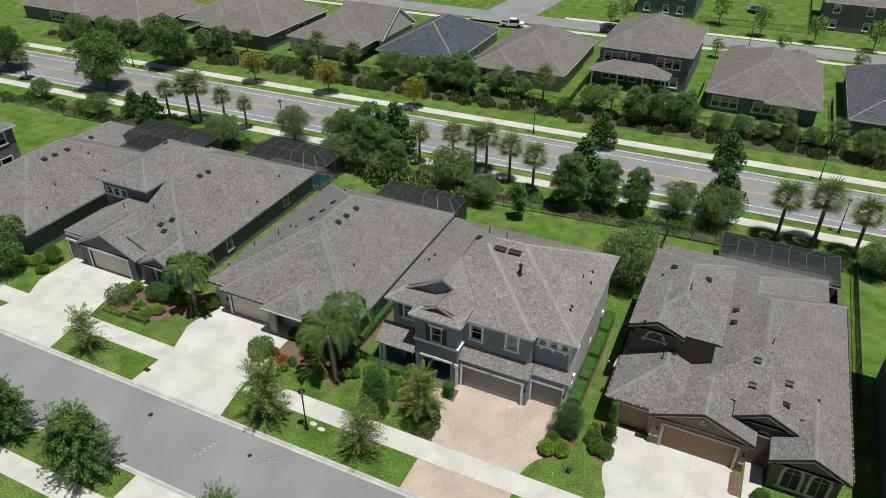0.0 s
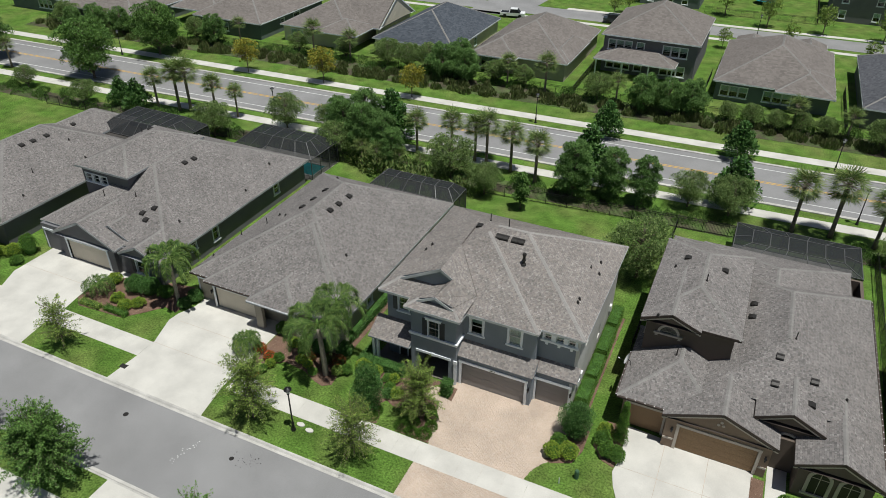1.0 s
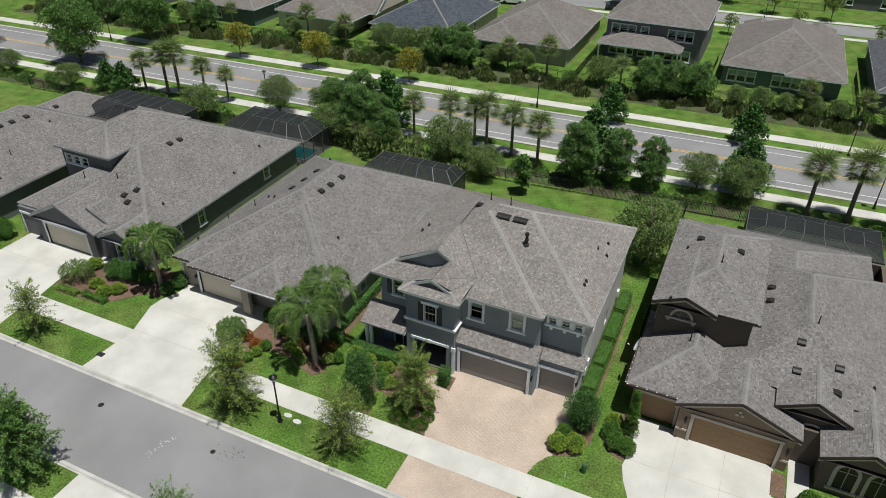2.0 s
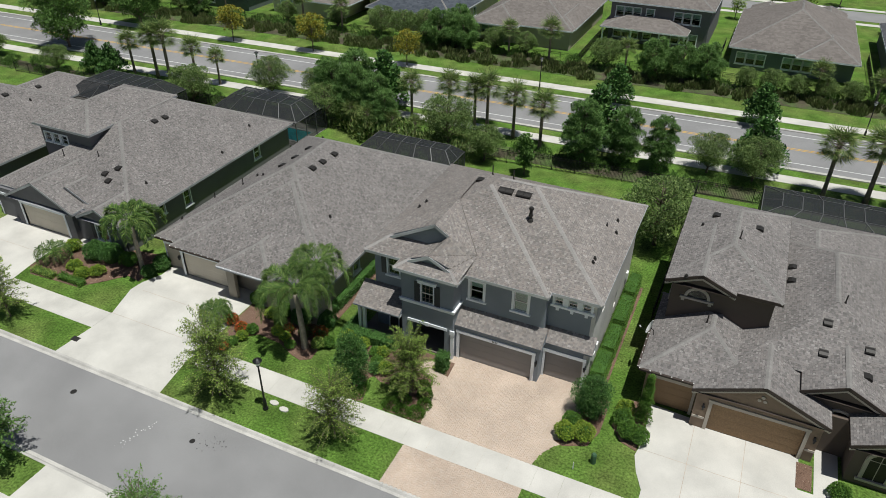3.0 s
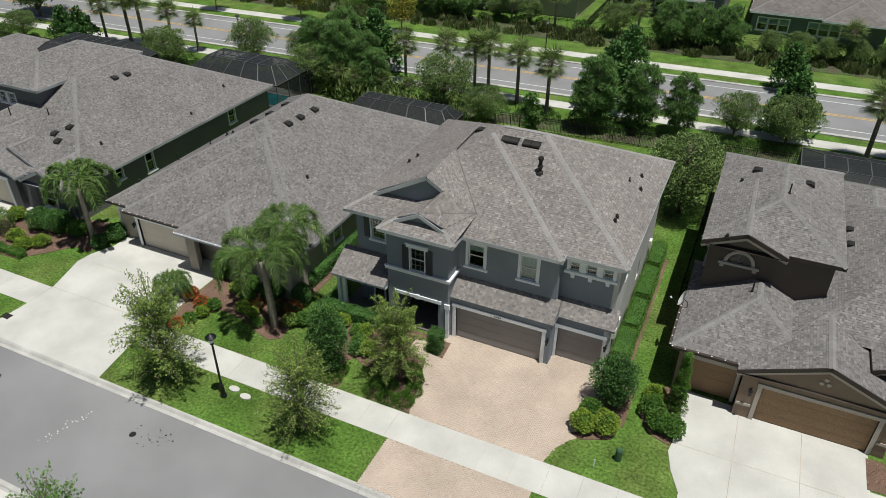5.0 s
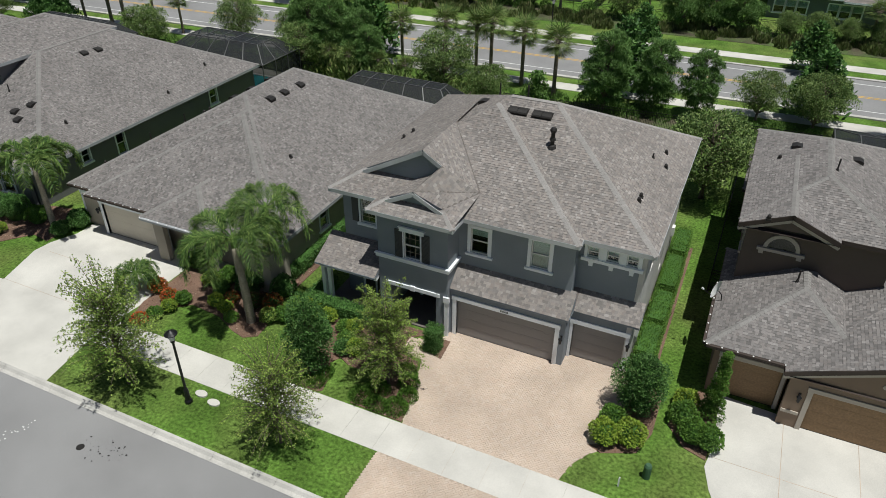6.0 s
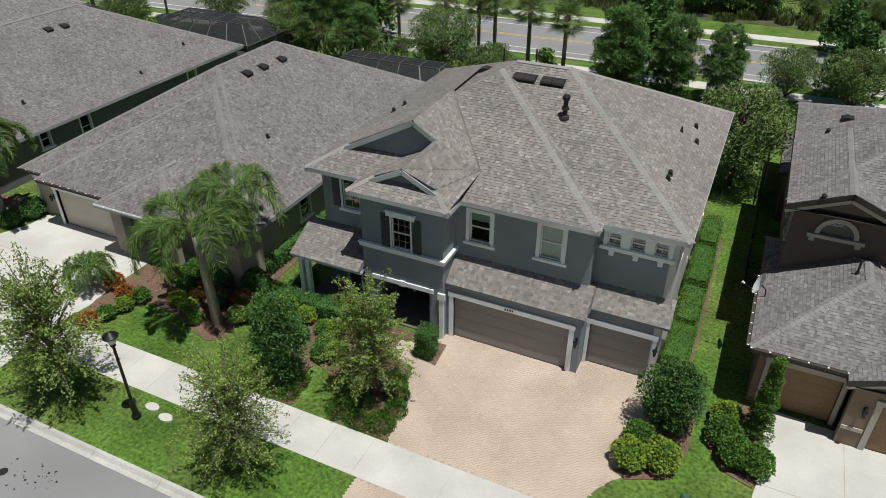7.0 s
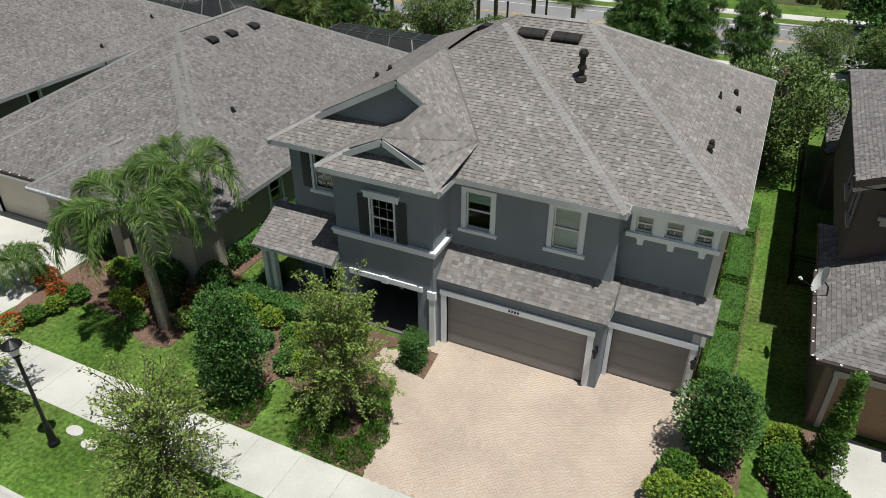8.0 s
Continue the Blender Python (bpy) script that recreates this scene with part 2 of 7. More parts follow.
# ---- mesh helpers ----
class Shape:
    """Vertices and faces gathered for one mesh."""

    def __init__(self):
        self.v, self.f = [], []

    def poly(self, pts):
        k = len(self.v)
        self.v += [tuple(p) for p in pts]
        self.f.append(tuple(range(k, k + len(pts))))

    def box(self, x0, x1, y0, y1, z0, z1):
        k = len(self.v)
        self.v += [(x, y, z) for z in (z0, z1) for x, y in ((x0, y0), (x1, y0), (x1, y1), (x0, y1))]
        self.f += [(k + 3, k + 2, k + 1, k), (k + 4, k + 5, k + 6, k + 7)]
        for i in range(4):
            j = (i + 1) % 4
            self.f.append((k + i, k + j, k + 4 + j, k + 4 + i))
        return self

    def beam(self, a, b, w, h, up=(0, 0, 1)):
        """A bar of width w and height h from a to b."""
        a, b, up = Vector(a), Vector(b), Vector(up)
        d = (b - a).normalized()
        s = d.cross(up)
        s = s.normalized() if s.length > 1e-4 else Vector((1, 0, 0))
        t = s.cross(d)
        k = len(self.v)
        for p in (a, b):
            self.v += [tuple(p + s * i * w / 2 + t * j * h / 2) for i, j in ((-1, -1), (1, -1), (1, 1), (-1, 1))]
        self.f += [(k + 3, k + 2, k + 1, k), (k + 4, k + 5, k + 6, k + 7)]
        for i in range(4):
            j = (i + 1) % 4
            self.f.append((k + i, k + j, k + 4 + j, k + 4 + i))
        return self

    def tube(self, pts, radii, n=7, cap=True):
        k = len(self.v)
        pts = [Vector(p) for p in pts]
        for i, p in enumerate(pts):
            d = (pts[min(i + 1, len(pts) - 1)] - pts[max(i - 1, 0)]).normalized()
            s = d.cross(Vector((0.3, 1, 0.1))).normalized()
            t = d.cross(s)
            for a in range(n):
                w = 2 * math.pi * a / n
                self.v.append(tuple(p + (s * math.cos(w) + t * math.sin(w)) * radii[i]))
        for i in range(len(pts) - 1):
            for a in range(n):
                c = (a + 1) % n
                self.f.append((k + i * n + a, k + i * n + c, k + (i + 1) * n + c, k + (i + 1) * n + a))
        if cap:
            self.f.append(tuple(k + a for a in range(n))[::-1])
            self.f.append(tuple(k + (len(pts) - 1) * n + a for a in range(n)))
        return self

    def leaves(self, c, along, across, size, width, droop=0.15):
        """One bent diamond leaf at each centre."""
        n = len(c)
        if n == 0:
            return self
        size, width = np.broadcast_to(size, n)[:, None], np.broadcast_to(width, n)[:, None]
        k = len(self.v)
        nor = np.cross(along, across)
        p = np.stack([c - along * size / 2, c + across * width / 2 - nor * size * 0.05, c + along * size / 2 - nor * size * droop, c - across * width / 2 - nor * size * 0.05], 1).reshape(-1, 3)
        self.v += [tuple(q) for q in p.tolist()]
        self.f += [(k + 4 * i, k + 4 * i + 1, k + 4 * i + 2, k + 4 * i + 3) for i in range(n)]
        return self

    def weld(self):
        """Joins corners that coincide."""
        seen, to, out = {}, [], []
        for q in self.v:
            k = (round(q[0], 4), round(q[1], 4), round(q[2], 4))
            if k not in seen:
                seen[k] = len(out)
                out.append(q)
            to.append(seen[k])
        self.v, self.f = out, [tuple(to[i] for i in f) for f in self.f]
        return self

    def mesh(self, name, mat, smooth=False):
        me = bpy.data.meshes.new(name)
        me.from_pydata(self.v, [], self.f)
        me.materials.append(mat)
        if smooth:
            me.polygons.foreach_set("use_smooth", [True] * len(me.polygons))
        me.update()
        return me


def part(name, shape, mat, parent=None, label="", smooth=False):
    """Links a shape as one mesh object, under a thing or a part."""
    ob = new(name, shape.mesh(name, mat, smooth))
    if parent is not None:
        ob.parent = parent
        ob.matrix_parent_inverse = parent.matrix_basis.inverted()
    if label:
        tagged(ob, label)
    return ob


def thing(name, x, y, z, label, category, group="", kind=""):
    ob = new(name)
    ob.matrix_basis = Matrix.Translation((x, y, z))
    ob.empty_display_size = 0.2
    return tagged(ob, label, category, group, kind)


def structure(name, shape, mat, label):
    return tagged(part(name, shape, mat), label, "", "", "structure")


def flat_slab(poly, z0, z1):
    s = Shape()
    s.poly([(x, y, z1) for x, y in poly])
    for i in range(len(poly)):
        a, b = poly[i], poly[(i + 1) % len(poly)]
        s.poly([(a[0], a[1], z0), (b[0], b[1], z0), (b[0], b[1], z1), (a[0], a[1], z1)])
    return s


# ---- ground, street and road ----
KY = -10.85          # back of the kerb of the near street
ROAD0, ROAD1 = -17.3, -11.25
g = Shape()
levels = [(-900, 0), (-60, 0), (ROAD0 - 0.45, 0), (ROAD0 - 0.44, -0.2), (KY - 0.01, -0.2), (KY, 0), (10, 0), (60, 0), (160, 0), (2500, 0)]
cols = [-2500, -200, -80, -40, 0, 40, 120, 2500]
for j in range(len(levels) - 1):
    for i in range(len(cols) - 1):
        (ya, za), (yb, zb) = levels[j], levels[j + 1]
        g.poly([(cols[i], ya, za), (cols[i + 1], ya, za), (cols[i + 1], yb, zb), (cols[i], yb, zb)])
structure("ground", g, GRASS, "mown green lawn and open ground")
structure("road", Shape().box(-300, 200, ROAD0, ROAD1, -0.19, -0.13), ASPHALT, "worn grey asphalt street")


def kerb_run(x0, x1, back, front, step):
    """A rolled kerb in cast lengths: low gutter, sloped face, flat top."""
    s = Shape()
    x = x0
    while x < x1 - 0.01:
        e = min(x + step, x1) - 0.012
        prof = [(front, -0.195), (front, -0.12), (front + (back - front) * 0.45, -0.115), (front + (back - front) * 0.72, -0.01), (back, 0.012), (back, -0.195)]
        k = len(s.v)
        for xx in (x, e):
            s.v += [(xx, yy, zz) for yy, zz in prof]
        n = len(prof)
        for i in range(n):
            j = (i + 1) % n
            s.f.append((k + i, k + n + i, k + n + j, k + j) if back > front else (k + j, k + n + j, k + n + i, k + i))
        s.f += [tuple(range(k, k + n)), tuple(range(k + n, k + 2 * n))[::-1]]
        x += step
    return s


structure("kerb_near_houses", kerb_run(-140, 70, KY, ROAD1 + 0.0, 3.05), KERB, "pale rolled concrete kerb beside the lawn")
structure("kerb_opposite", kerb_run(-140, 70, ROAD0 - 0.44, ROAD0, 3.05), KERB, "pale rolled concrete kerb across the street")
ROAD_A, ROAD_Y = math.atan(0.042), 44.0


def on_road(u, w, z=0.0):
    """A place by the distance along and across the wide road behind the houses."""
    return (u * math.cos(ROAD_A) - w * math.sin(ROAD_A), ROAD_Y + u * math.sin(ROAD_A) + w * math.cos(ROAD_A), z)


def road_strip(w0, w1, z0, z1, u0=-320, u1=220):
    c = [on_road(u, w)[:2] for u, w in ((u0, w0), (u1, w0), (u1, w1), (u0, w1))]
    return flat_slab(c, z0, z1)


structure("road_behind", road_strip(-5.0, 4.9, -0.05, 0.03), ASPHALT, "wide two lane grey asphalt road")
for nm, w0, w1 in (("kerb_behind_near", -5.45, -5.0), ("kerb_behind_far", 4.9, 5.35)):
    structure(nm, road_strip(w0, w1, -0.05, 0.11), KERB, "concrete kerb of the wide road")
for nm, w0, w1 in (("pavement_behind_near", -8.6, -6.9), ("pavement_behind_far", 7.3, 9.1)):
    structure(nm, road_strip(w0, w1, -0.05, 0.035), CONCRETE, "pale concrete footpath beside the wide road")
for nm, w, mat in (("edge_line_near", -3.6, LINE_W), ("edge_line_far", 3.6, LINE_W), ("centre_line_a", -0.16, LINE_Y), ("centre_line_b", 0.16, LINE_Y)):
    structure(nm, road_strip(w - 0.06, w + 0.06, 0.0, 0.036), mat, "painted road line")
structure("road_far", flat_slab([(-200, 97.2), (120, 107), (120, 113.5), (-200, 103.6)], -0.05, 0.03), ASPHALT, "pale asphalt street in the distance")
structure("road_far_branch", flat_slab([(-42, 99), (-31, 99), (-24, 190), (-35, 190)], -0.05, 0.034), ASPHALT, "pale asphalt side street in the distance")
structure("pavement_far", flat_slab([(-200, 94.2), (120, 104), (120, 105.4), (-200, 95.6)], -0.05, 0.034), CONCRETE, "pale footpath in the distance")
structure("pavement_far_opposite", flat_slab([(-24, 109), (120, 116), (120, 117.4), (-24, 110.4)], -0.05, 0.034), CONCRETE, "pale footpath in the distance")


def slabs(name, x0, x1, y0, y1, step, mat, label, parent, along="x", top=0.02):
    """Cast concrete bays with open joints, one object each."""
    n = max(1, round((x1 - x0) / step)) if along == "x" else max(1, round((y1 - y0) / step))
    for i in range(n):
        s = Shape()
        if along == "x":
            a, b = x0 + (x1 - x0) * i / n, x0 + (x1 - x0) * (i + 1) / n
            s.box(a, b - 0.007, y0, y1, -0.06, top)
        else:
            a, b = y0 + (y1 - y0) * i / n, y0 + (y1 - y0) * (i + 1) / n
            s.box(x0, x1, a, b - 0.007, -0.06, top)
        part(name, s, mat, parent)


# ---- pavement and drives of the near street ----
walk_way = tagged(new("pavement"), "pale concrete footpath in cast bays", "", "", "structure")
slabs("slab", -100, -24.2, -8.05, -6.3, 1.55, CONCRETE, "", walk_way)
slabs("slab", -15.6, 60, -8.05, -6.3, 1.55, CONCRETE, "", walk_way)
opposite = tagged(new("pavement_opposite"), "pale concrete footpath across the street", "", "", "structure")
slabs("slab", -100, 40, -21.6, -20.0, 1.55, CONCRETE, "", opposite)


def drive(name, poly, label, mat=CONCRETE):
    return structure(name, flat_slab(poly, -0.06, 0.016), mat, label)


def arc(cx, cy, r, a0, a1, n=8):
    return [(cx + r * math.cos(radians(a0 + (a1 - a0) * i / n)), cy + r * math.sin(radians(a0 + (a1 - a0) * i / n))) for i in range(n + 1)]


drive("driveway_b", [(-24.4, KY), (-15.4, KY), (-15.9, -8.06), (-15.9, -6.2), (-15.7, -4.6), (-15.9, -3.2), (-15.9, 0.4), (-24.4, 0.4), (-24.4, -1.2), (-25.0, -2.6), (-25.1, -3.6), (-24.2, -6.2), (-24.2, -8.06)], "pale concrete drive before the garage")
drive("driveway_c", [(-43.2, KY), (-33.7, KY), (-34.2, -8.06), (-34.2, -6.2), (-34.6, -4.2), (-34.8, -2.0), (-34.4, -1.2), (-32.8, -1.2), (-32.8, 0.2), (-43.0, 0.2), (-43.0, -4.2), (-42.0, -6.2), (-42.4, -8.06)], "pale concrete drive before the garage")
drive("driveway_d", [(12.4, KY), (21.0, KY), (20.6, -8.06), (20.6, 0.6), (12.3, 1.2), (12.4, -1.9), (12.2, -3.2), (12.5, -4.3), (13.0, -5.4), (13.0, -6.2), (12.6, -8.06)], "pale concrete drive before the garage")
drive("driveway_opposite", [(-17.0, ROAD0 - 0.44), (-9.0, ROAD0 - 0.44), (-9.0, -30), (-17.0, -30)], "pale concrete drive across the street")
drive("entry_path_b", [(-16.0, -1.0), (-13.6, -1.0), (-13.6, 0.6), (-14.6, 0.6), (-14.6, 2.4), (-16.0, 2.4)], "pale concrete entry path")
drive("entry_path_d", [(20.6, -3.2), (22.6, -3.2), (22.6, 3.5), (21.4, 3.5), (21.4, -1.8), (20.6, -1.8)], "pale concrete entry path")
for x in (14.95, 17.8):
    structure("drive_joint", Shape().box(x - 0.012, x + 0.012, -6.2, 0.8, 0.012, 0.0185), JOINT, "dark joint line")
for xa, xb, y in ((12.4, 20.6, -2.6), (-24.2, -15.9, -3.3), (-24.3, -15.9, -6.25), (-43, -34.5, -3.0), (13.0, 20.6, -6.25)):
    structure("drive_joint", Shape().box(xa, xb, y - 0.012, y + 0.012, 0.012, 0.0185), JOINT, "dark joint line")
PAVED = [(0.1, KY), (7.2, KY), (7.2, -8.06), (7.15, -6.29), (7.35, -5.4), (7.9, -4.5), (8.6, -3.8), (8.6, 0.9), (5.0, 0.9), (5.0, 0.2), (-0.3, 0.2), (-0.5, -0.9), (-1.9, -1.2), (-1.9, -2.2), (-0.7, -2.4), (-0.3, -3.6), (0.1, -5.2), (0.3, -6.29), (0.1, -8.06)]
drive("driveway_base", PAVED, "sand bed under the pavers", JOINT)


# ---- roofs ----
def hip(x0, x1, y0, y1, ze, p):
    w, d = x1 - x0, y1 - y0
    a, b, c, e = (x0, y0, ze), (x1, y0, ze), (x1, y1, ze), (x0, y1, ze)
    if w >= d:
        h = d / 2
        r, q = (x0 + h, y0 + h, ze + p * h), (x1 - h, y0 + h, ze + p * h)
        faces = [[a, b, q, r], [b, c, q], [c, e, r, q], [e, a, r]]
        lines = [(a, r), (e, r), (b, q), (c, q), (r, q)]
    else:
        h = w / 2
        r, q = (x0 + h, y0 + h, ze + p * h), (x0 + h, y1 - h, ze + p * h)
        faces = [[a, b, r], [b, c, q, r], [c, e, q], [e, a, r, q]]
        lines = [(a, r), (b, r), (c, q), (e, q), (r, q)]
    return faces, lines, [a, b, c, e], []


def dutch(x0, x1, y0, y1, ze, p, g):
    """Ridge along y; a low hip of depth g in front, then a gable set back under the rakes."""
    xc, h = (x0 + x1) / 2, (x1 - x0) / 2
    o = 0.0 if g > 0.05 else 0.13
    zr, zg = ze + p * h, ze + p * g
    a, b, c, e = (x0, y0, ze), (x1, y0, ze), (x1, y1, ze), (x0, y1, ze)
    l, r, t, u = (x0 + g, y0 + g, zg), (x1 - g, y0 + g, zg), (xc, y0 + g, zr), (xc, y1, zr)
    if g > 0.05:
        f = 0.24
        faces = [[b, c, u, (xc, y0 + g - f, zr), (x1 - g + 0.0, y0 + g - 0.0, zg)], [e, a, l, (xc, y0 + g - f, zr), u], [a, b, r, l]]
        gables = [[l, r, t, f]]
    else:
        faces = [[b, c, u, t], [e, a, t, u]]
        gables = [[(x0, y0 + o, ze), (x1, y0 + o, ze), (xc, y0 + o, zr), o]]
    return faces, [(u, t)] + ([(a, l), (b, r)] if g > 0.05 else []), [a, b, c, e], gables


def lean(x0, x1, y0, y1, z0, z1):
    a, b, c, e = (x0, y0, z0), (x1, y0, z0), (x1, y1, z1), (x0, y1, z1)
    return [[a, b, c, e]], [], [a, b], []


def with_lines(r, keep):
    """The same roof with caps on some of its hips and ridges only."""
    return r[0], [r[1][i] for i in keep], r[2], r[3]


def swap_xy(r):
    faces, lines, eave, gab = r
    s = lambda q: (q[1], q[0], q[2])
    return [[s(q) for q in f] for f in faces], [tuple(s(q) for q in ln) for ln in lines], [s(q) for q in eave], [[*[s(q) for q in f[:3]], f[3]] for f in gab]


def tab(s, o, u, v, n, a0, a1, c0, c1, b0, b1, lift):
    """One shingle tab: proud at its lower edge."""
    k = len(s.v)
    low, top = n * lift, n * 0.004
    for q in (o + u * a0 + v * b0, o + u * a1 + v * b0):
        s.v.append(tuple(q))
    for q in (o + u * a0 + v * b0 + low, o + u * a1 + v * b0 + low, o + u * c1 + v * b1 + top, o + u * c0 + v * b1 + top):
        s.v.append(tuple(q))
    s.f += [(k, k + 1, k + 3, k + 2), (k + 2, k + 3, k + 4, k + 5)]


def shingle_face(s, pts, rng, h=0.135, wide=(0.07, 0.19), keep=None, lines=None):
    p = [Vector(q) for q in pts]
    o = p[0]
    u = (p[1] - p[0]).normalized()
    n = (p[1] - p[0]).cross(p[2] - p[0]).normalized()
    if n.z < 0:
        n = -n
    v = n.cross(u)
    if v.z < 0:
        v = -v
    flat = [((q - o).dot(u), (q - o).dot(v)) for q in p]

    def span(b):
        xs = []
        for i in range(len(flat)):
            (xa, ya), (xb, yb) = flat[i], flat[(i + 1) % len(flat)]
            if (ya - b) * (yb - b) <= 0 and abs(yb - ya) > 1e-6:
                xs.append(xa + (xb - xa) * (b - ya) / (yb - ya))
        return (min(xs), max(xs)) if len(xs) > 1 else None

    top = max(b for _, b in flat)
    b = min(q for _, q in flat) + 0.001
    while b < top - 0.03:
        e = min(b + h, top - 0.002)
        lo, hi = span(b + 0.001), span(e - 0.001)
        # Short dark strips paint a broken shadow line along each course.
        if lines is not None and lo and hi and b > 0.02:
            w0, w1 = max(lo[0], hi[0]), min(lo[1], hi[1])
            if w1 - w0 > 0.1 and (keep is None or keep(o + u * (w0 + w1) / 2 + v * b)):
                x = w0
                while x < w1 - 0.02:
                    k = min(x + rng.uniform(0.06, 0.24), w1)
                    lines.poly([tuple(o + u * q + v * (b + d) + n * 0.016) for q, d in ((x, -0.004), (k, -0.004), (k, 0.016), (x, 0.016))])
                    x = k + rng.uniform(0.05, 0.22)
        if lo and hi:
            x = lo[0] - rng.uniform(0, 0.2)
            while x < lo[1]:
                w = rng.uniform(*wide)
                a0, a1 = max(x, lo[0]), min(x + w, lo[1])
                c0, c1 = max(x, hi[0]), min(x + w, hi[1])
                if a1 - a0 > 0.01:
                    c0 = min(max(c0, hi[0]), hi[1])
                    c1 = min(max(c1, c0), hi[1])
                    mid = o + u * (a0 + a1) / 2 + v * b
                    if keep is None or keep(mid):
                        tab(s, o, u, v, n, a0, a1, c0, c1, b, e, 0.010 + 0.003 * rng.random() if rng.random() < 0.42 else 0.005)
                x += w
        b += h


def caps(s, lines):
    for a, b in lines:
        a, b = Vector(a), Vector(b)
        length = (b - a).length
        d = (b - a).normalized()
        side = d.cross(Vector((0, 0, 1))).normalized()
        n = max(1, int(length / 0.2))
        for i in range(n):
            p, q = a + d * length * i / n, a + d * length * (i + 1.25) / n
            k = len(s.v)
            for c, l in ((p, 0.036), (q, 0.022)):
                for j, dz in ((-0.15, -0.068), (0, 0), (0.15, -0.068)):
                    s.v.append(tuple(c + side * j + Vector((0, 0, l + dz))))
            s.f += [(k, k + 1, k + 4, k + 3), (k + 1, k + 2, k + 5, k + 4), (k, k + 2, k + 1)]


ROOFS = {}


def roof(house, shapes, seed, mat=SHINGLE, trim=TRIM, wall=None, fine=True, keep=None, fascia=0.2, cap=None, key="", band=None):
    """The roofs of a house: felt deck, shingle courses, hip caps, fascia boards and gables."""
    rng = random.Random(seed)
    if key:
        ROOFS[key] = [f for sh in shapes for f in sh[0]]
    for faces, lines, eave, gables in shapes:
        deck, sh, cl = Shape(), Shape(), Shape()
        for f in faces:
            deck.poly(f)
            if fine:
                shingle_face(sh, f, rng, keep=keep, lines=cl if mat is SHINGLE or mat is SHINGLE_B else None)
            else:
                shingle_face(sh, f, rng, 0.27, (0.22, 0.6))
        r = part("roof", deck, DECK, house)
        if sh.f:
            tagged(part("shingle_field", sh, mat, r, "weathered brown and grey asphalt shingles"), kind="stuff")
        if cl.f:
            tagged(part("course_edge", cl, COURSE_SHADE if mat is SHINGLE else COURSE_SHADE_B, r, "shadow lines painted along the shingle courses"), kind="stuff")
        for ln in lines:
            cp = Shape()
            caps(cp, [ln])
            tagged(part("hip_cap", cp, cap or CAP_B, r), kind="stuff")
        if len(eave) == 2:
            (xa, ya, za), (xb, yb, zb), (xc, yc, zc) = faces[0][0], faces[0][1], faces[0][2]
            ck = Shape()
            ck.poly([(xa + 0.01, ya, za), (xa + 0.01, yc, zc), (xa + 0.01, yc, za)])
            ck.poly([(xb - 0.01, yb, zb), (xb - 0.01, yc, zb), (xb - 0.01, yc, zc)])
            ck.poly([(xa, ya, za - 0.02), (xa, yc, za - 0.02), (xb, yc, za - 0.02), (xb, ya, za - 0.02)])
            part("cheek", ck, wall, r)
            a, b = Vector(eave[0]), Vector(eave[1])
            part("fascia", Shape().beam(a - Vector((0, 0.0, 0.055)), b - Vector((0, 0.0, 0.055)), 0.03, 0.1), wall, r)
            continue
        sides = range(4) if not gables or abs(gables[0][0][2] - eave[0][2]) > 0.05 else (1, 3)
        for i in sides:
            a, b = Vector(eave[i]), Vector(eave[(i + 1) % 4])
            if (b - a).length > 0.1:
                part("fascia", Shape().beam(a - Vector((0, 0, fascia / 2 + 0.005)), b - Vector((0, 0, fascia / 2 + 0.005)), 0.035, fascia), trim, r)
        if eave[0] != eave[3]:
            so = Shape()
            so.poly([(q[0], q[1], q[2] - fascia + 0.02) for q in eave][::-1])
            part("soffit", so, trim, r)
        for l, rr, t, o in gables:
            gb = Shape()
            gb.poly([l, rr, t])
            part("gable", gb, wall, r)
            front = abs(l[1] - rr[1]) < 1e-6
            if front and band is not None:
                for a, b in ((l, t), (rr, t)):
                    d = Vector((0, -0.05, -0.34))
                    part("gable_band", Shape().beam(Vector(a) + d, Vector(b) + d, 0.05, 0.14, up=(0, 0, 1)), band, r)
            m = Vector((0, -o, 0)) if front else Vector((o if l[0] > t[0] - 1e-6 and False else (o if wall is STUCCO_CREAM else -o), 0, 0))
            for a, b in ((l, t), (rr, t)):
                a, b = Vector(a) + m, Vector(b) + m
                tr = Shape().beam(a - Vector((0, 0, 0.13)), b - Vector((0, 0, 0.13)), 0.2, 0.035, up=m)
                k = Vector((0, 0, -0.2))
                tr.poly([a + k, b + k, b + k - m, a + k - m])
                part("rake_board", tr, trim, r)


def on_roof(key, x, y):
    """The height of a house's uppermost roof at a place, and its uphill direction."""
    best = (0.0, (0, 1), 0.0)
    for f in ROOFS[key]:
        p = [Vector(q) for q in f]
        n = (p[1] - p[0]).cross(p[2] - p[0])
        if abs(n.z) < 1e-6:
            continue
        inside = True
        for i in range(len(p)):
            a, b = p[i], p[(i + 1) % len(p)]
            if ((b.x - a.x) * (y - a.y) - (b.y - a.y) * (x - a.x)) * (1 if n.z > 0 else -1) < -1e-6:
                inside = False
        if inside:
            z = p[0].z - (n.x * (x - p[0].x) + n.y * (y - p[0].y)) / n.z
            if z > best[0]:
                gx, gy = -n.x / n.z, -n.y / n.z
                k = math.hypot(gx, gy) or 1.0
                best = (z, (gx / k, gy / k), k)
    return best


